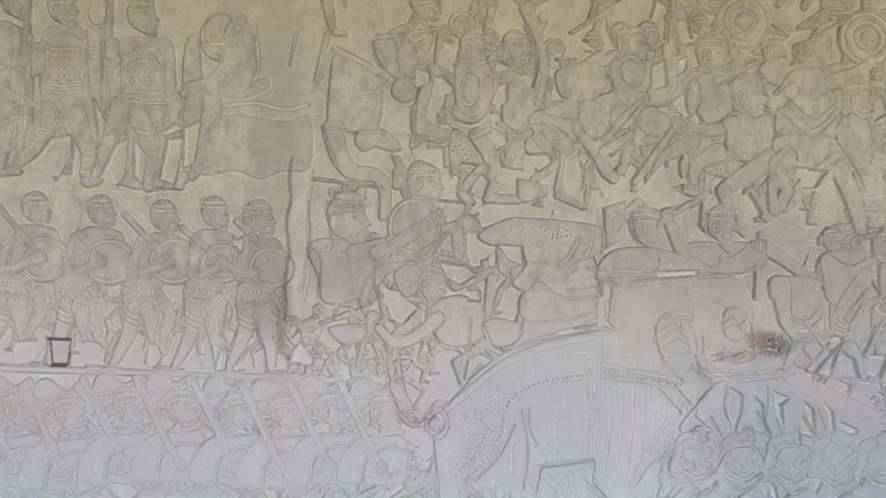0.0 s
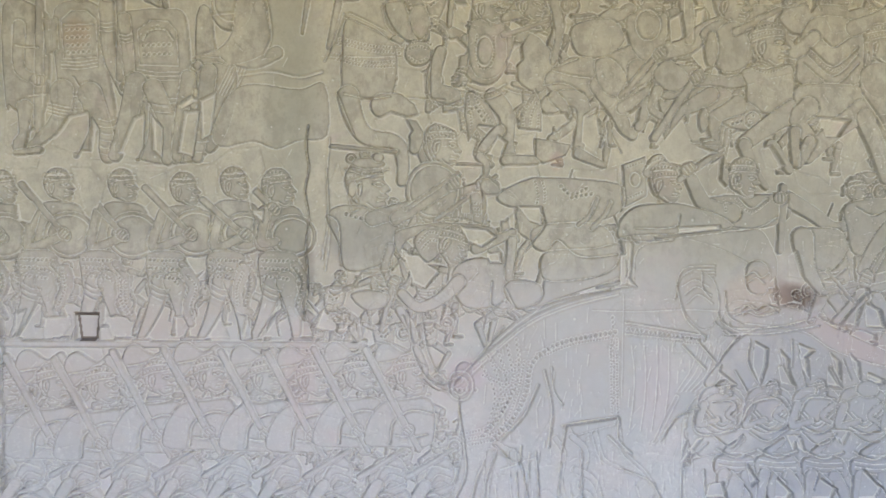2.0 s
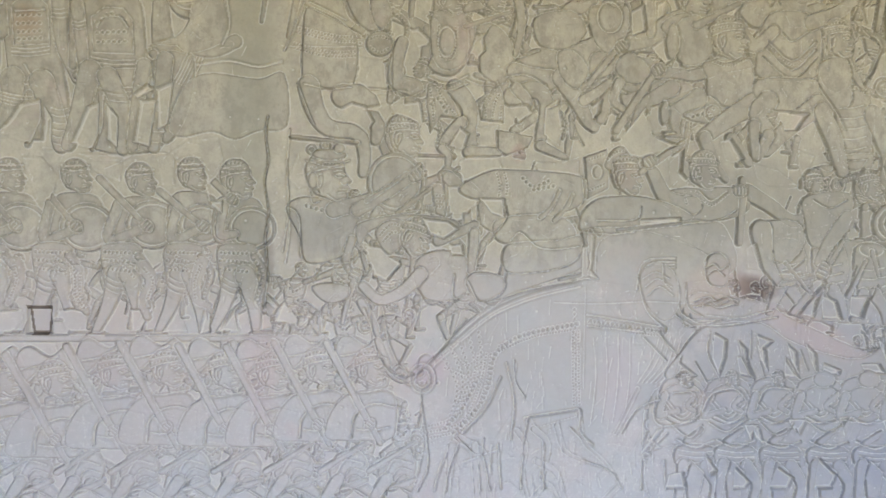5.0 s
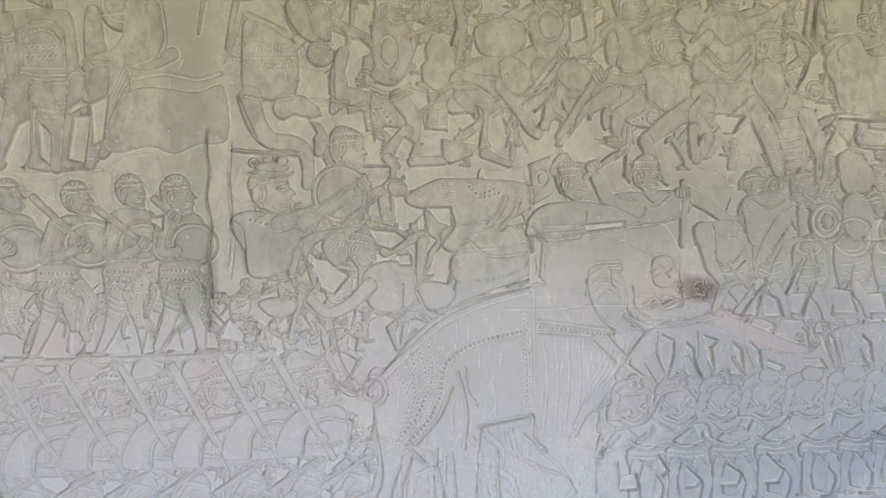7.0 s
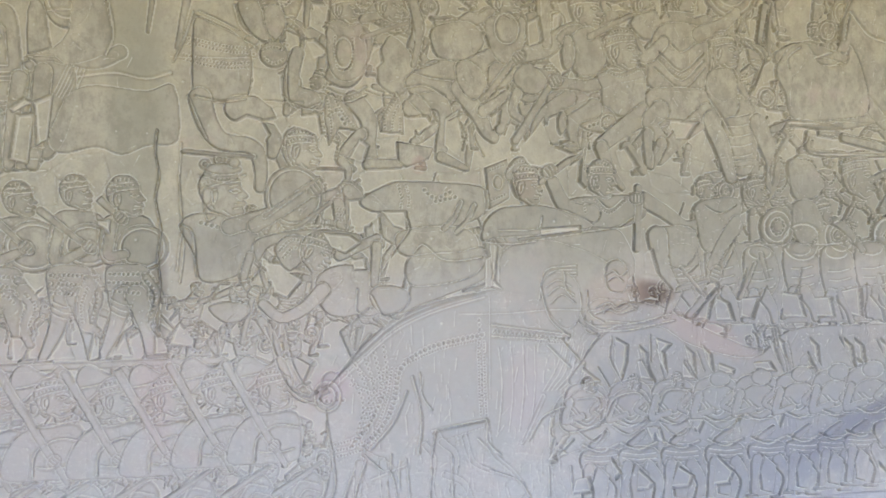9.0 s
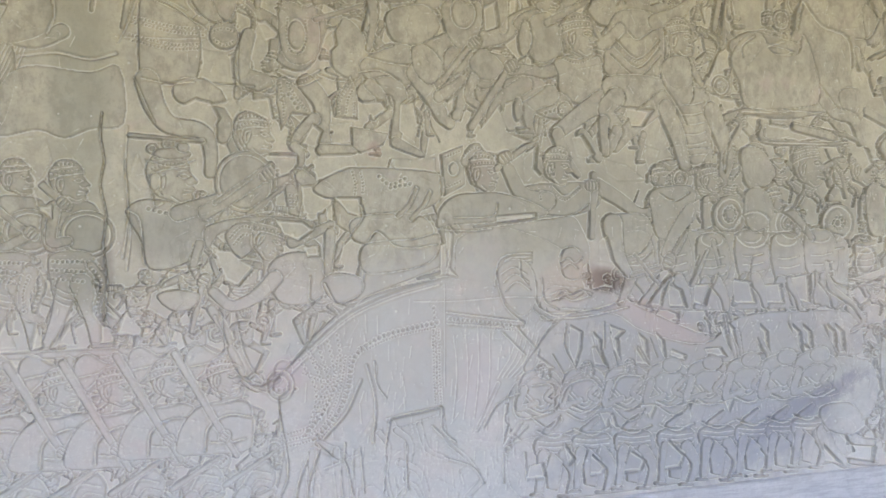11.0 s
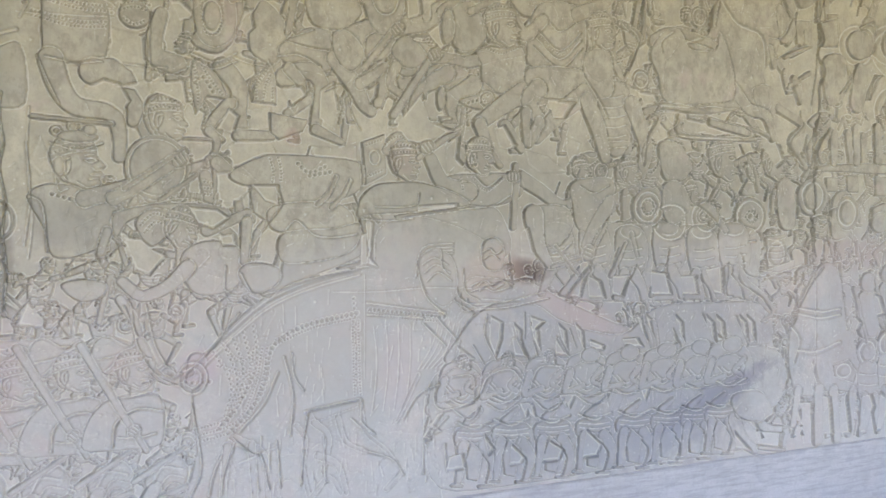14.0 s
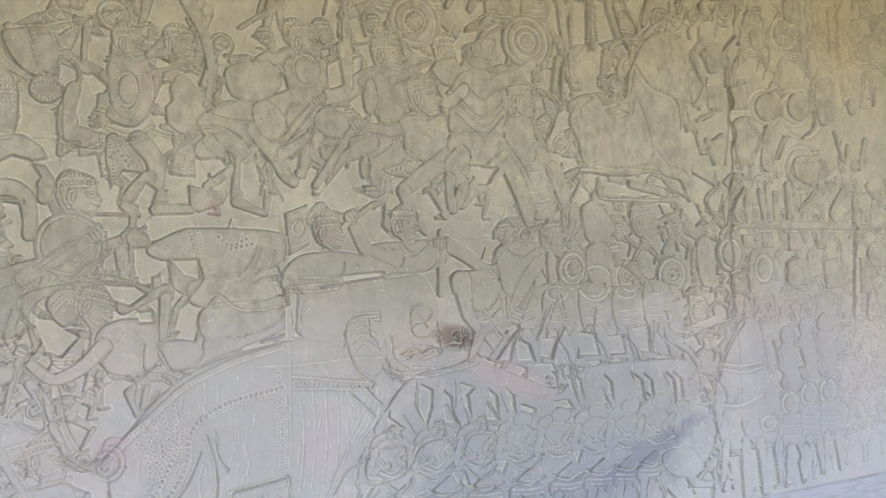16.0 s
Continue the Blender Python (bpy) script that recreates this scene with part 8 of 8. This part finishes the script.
# ---- the relief becomes stone: one mesh for the ground, one for each figure ----
def soften(a, n):
    for _ in range(n):
        b = np.pad(a, 1, mode="edge")
        a = (b[1:-1, :-2] + b[1:-1, 2:] + b[:-2, 1:-1] + b[2:, 1:-1] + 2 * b[1:-1, 1:-1]) / 6
    return a


rng = np.random.default_rng(7)
swell = np.zeros((NZ, NX))
for step, amount in ((60, 0.0025), (22, 0.0012), (7, 0.0007)):
    coarse = rng.normal(size=(NZ // step + 3, NX // step + 3))
    jj, ii = np.arange(NZ) / step, np.arange(NX) / step
    j0, i0 = jj.astype(int), ii.astype(int)
    fj, fi = (jj - j0)[:, None], (ii - i0)[None]
    fj, fi = fj * fj * (3 - 2 * fj), fi * fi * (3 - 2 * fi)
    g = lambda dj, di: coarse[np.ix_(j0 + dj, i0 + di)]
    swell += amount * ((g(0, 0) * (1 - fi) + g(0, 1) * fi) * (1 - fj) + (g(1, 0) * (1 - fi) + g(1, 1) * fi) * fj)
H = H * RELIEF + swell
# pale dust and painted bright halo in cuts, touch has rubbed high parts dark
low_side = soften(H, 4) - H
DUST_HALO = np.clip(low_side / 0.0011, -1, 1).astype(np.float32).ravel()
edge_fade = np.clip(np.minimum.outer(np.minimum(np.arange(NZ), NZ - 1 - np.arange(NZ)), np.minimum(np.arange(NX), NX - 1 - np.arange(NX))) / 6, 0, 1)
H *= edge_fade
dz, dx = np.gradient(H, CELL)
NORMAL = np.dstack([-dx, -np.ones_like(H), -dz])
NORMAL /= np.linalg.norm(NORMAL, axis=2, keepdims=True)
COORD = np.dstack([np.broadcast_to(gx, H.shape), WALL - H, np.broadcast_to(gz[:, None], H.shape)]).reshape(-1, 3)
NORMAL = NORMAL.reshape(-1, 3)
cell_owner = OWNER[:-1, :-1].ravel()
jj, ii = np.meshgrid(np.arange(NZ - 1), np.arange(NX - 1), indexing="ij")
first = (jj * NX + ii).ravel()
QUADS = np.stack([first, first + 1, first + NX + 1, first + NX], 1)
across = gx[ii.ravel()]
cell_owner = np.where((cell_owner == 0) & (across > JOINT_B), len(FIGURES) + 2, np.where((cell_owner == 0) & (across > JOINT_A), len(FIGURES) + 1, cell_owner))
# what a nearer figure cuts off from the rest of its own figure joins the worn remains of its slab
grid = cell_owner.reshape(NZ - 1, NX - 1)
mark = np.arange(grid.size, dtype=np.int64).reshape(grid.shape)
same_x, same_z = grid[:, 1:] == grid[:, :-1], grid[1:] == grid[:-1]
for _ in range(400):
    before = mark.copy()
    low = np.minimum(mark[:, 1:], mark[:, :-1])
    mark[:, 1:] = np.where(same_x, low, mark[:, 1:])
    mark[:, :-1] = np.where(same_x, np.minimum(low, mark[:, :-1]), mark[:, :-1])
    low = np.minimum(mark[1:], mark[:-1])
    mark[1:] = np.where(same_z, low, mark[1:])
    mark[:-1] = np.where(same_z, np.minimum(low, mark[:-1]), mark[:-1])
    mark = mark.ravel()[mark]
    if np.array_equal(before, mark):
        break
root, where, count = np.unique(mark.ravel(), return_inverse=True, return_counts=True)
root_owner = cell_owner[root]
best = np.zeros(len(FIGURES) + 3, np.int64)
np.maximum.at(best, root_owner, count)
keep = count == best[root_owner]
field = ~keep & ((root_owner == 0) | (root_owner > len(FIGURES))) & (count >= 60)
FIELDS = len(FIGURES) + 6
slab_of = (across > JOINT_A).astype(int) + (across > JOINT_B)
cell_owner = np.where(keep[where], cell_owner, np.where(field[where], FIELDS - 1 + np.cumsum(field)[where], FIELDS - 3 + slab_of))
order = np.argsort(cell_owner, kind="stable")
bounds = np.searchsorted(cell_owner[order], np.arange(FIELDS + field.sum() + 1))


def sheet(name, which, material, parent):
    quads = QUADS[order[bounds[which]:bounds[which + 1]]]
    if len(quads) == 0:
        return None
    used, index = np.unique(quads, return_inverse=True)
    me = bpy.data.meshes.new(name)
    me.vertices.add(len(used))
    me.vertices.foreach_set("co", COORD[used].astype(np.float32).ravel())
    me.loops.add(index.size)
    me.loops.foreach_set("vertex_index", index.astype(np.int32).ravel())
    me.polygons.add(len(quads))
    me.polygons.foreach_set("loop_start", np.arange(0, index.size, 4, dtype=np.int32))
    me.update(calc_edges=True)
    dust_halo = me.attributes.new("dust_halo", "FLOAT", "POINT")
    dust_halo.data.foreach_set("value", DUST_HALO[used])
    me.polygons.foreach_set("use_smooth", np.ones(len(quads), bool))
    me.normals_split_custom_set_from_vertices(NORMAL[used].tolist())
    me.materials.append(material)
    ob = new(name, me)
    ob.parent = parent
    return ob


wall = tagged(box("wall_north", (X0, WALL + 0.14, 0), (X1, WALL + 0.5, Z1), PLAIN), "massive sandstone gallery wall behind the carved slabs", "wall", kind="structure")
SLABS = ((0, X0, JOINT_A, "carved sandstone slab with marching soldiers and officers"),
         (len(FIGURES) + 1, JOINT_A, JOINT_B, "carved sandstone slab with a war elephant in battle"),
         (len(FIGURES) + 2, JOINT_B, X1, "worn carved sandstone slab with faint marching figures"))
panels = []
for which, xa, xb, label in SLABS:
    panel_ob = tagged(sheet("stone_relief", which, GROUND, None), label, "relief", "carved slabs of the wall", "thing")
    box("slab_core", (xa + 0.001, WALL + 0.03, BASE + 0.001), (xb - 0.001, WALL + 0.135, Z1 - 0.002), PLAIN, panel_ob)
    panels.append(panel_ob)
for k, (name, label) in enumerate(FIGURES):
    cells = order[bounds[k + 1]:bounds[k + 2]]
    if len(cells) < 12:
        continue
    middle = gx[0] + CELL * float(np.mean(cells % (NX - 1)))
    ob = sheet(name, k + 1, DARK if name == "socket" else PATINA, panels[int(middle > JOINT_A) + int(middle > JOINT_B)])
    tagged(ob, label)
for k in range(FIELDS, FIELDS + int(field.sum())):
    middle = gx[0] + CELL * float(np.mean(order[bounds[k]:bounds[k + 1]] % (NX - 1)))
    sheet("sunken_field", k, GROUND, panels[int(middle > JOINT_A) + int(middle > JOINT_B)])
for k, panel_ob in enumerate(panels):
    rest = sheet("carved_scrap", len(FIGURES) + 3 + k, PATINA, panel_ob)
    if rest:
        tagged(rest, "worn scraps of carving between the figures", kind="stuff")
for xa, xb, za in ((-9, X0, 0), (X1, 9, 0), (X0, X1, Z1)):
    box("plain_masonry", (xa, WALL, za), (xb, WALL + 0.5, 4.2), PLAIN, wall)

# ---- the plain foot of the wall, a little proud of the carving ----
foot = tagged(box("plinth", (-9, WALL - 0.010, 0), (9, WALL + 0.3, BASE - 0.003), LEDGE, None, 0.004), "plain worn sandstone foot of the carved wall", "plinth", kind="structure")
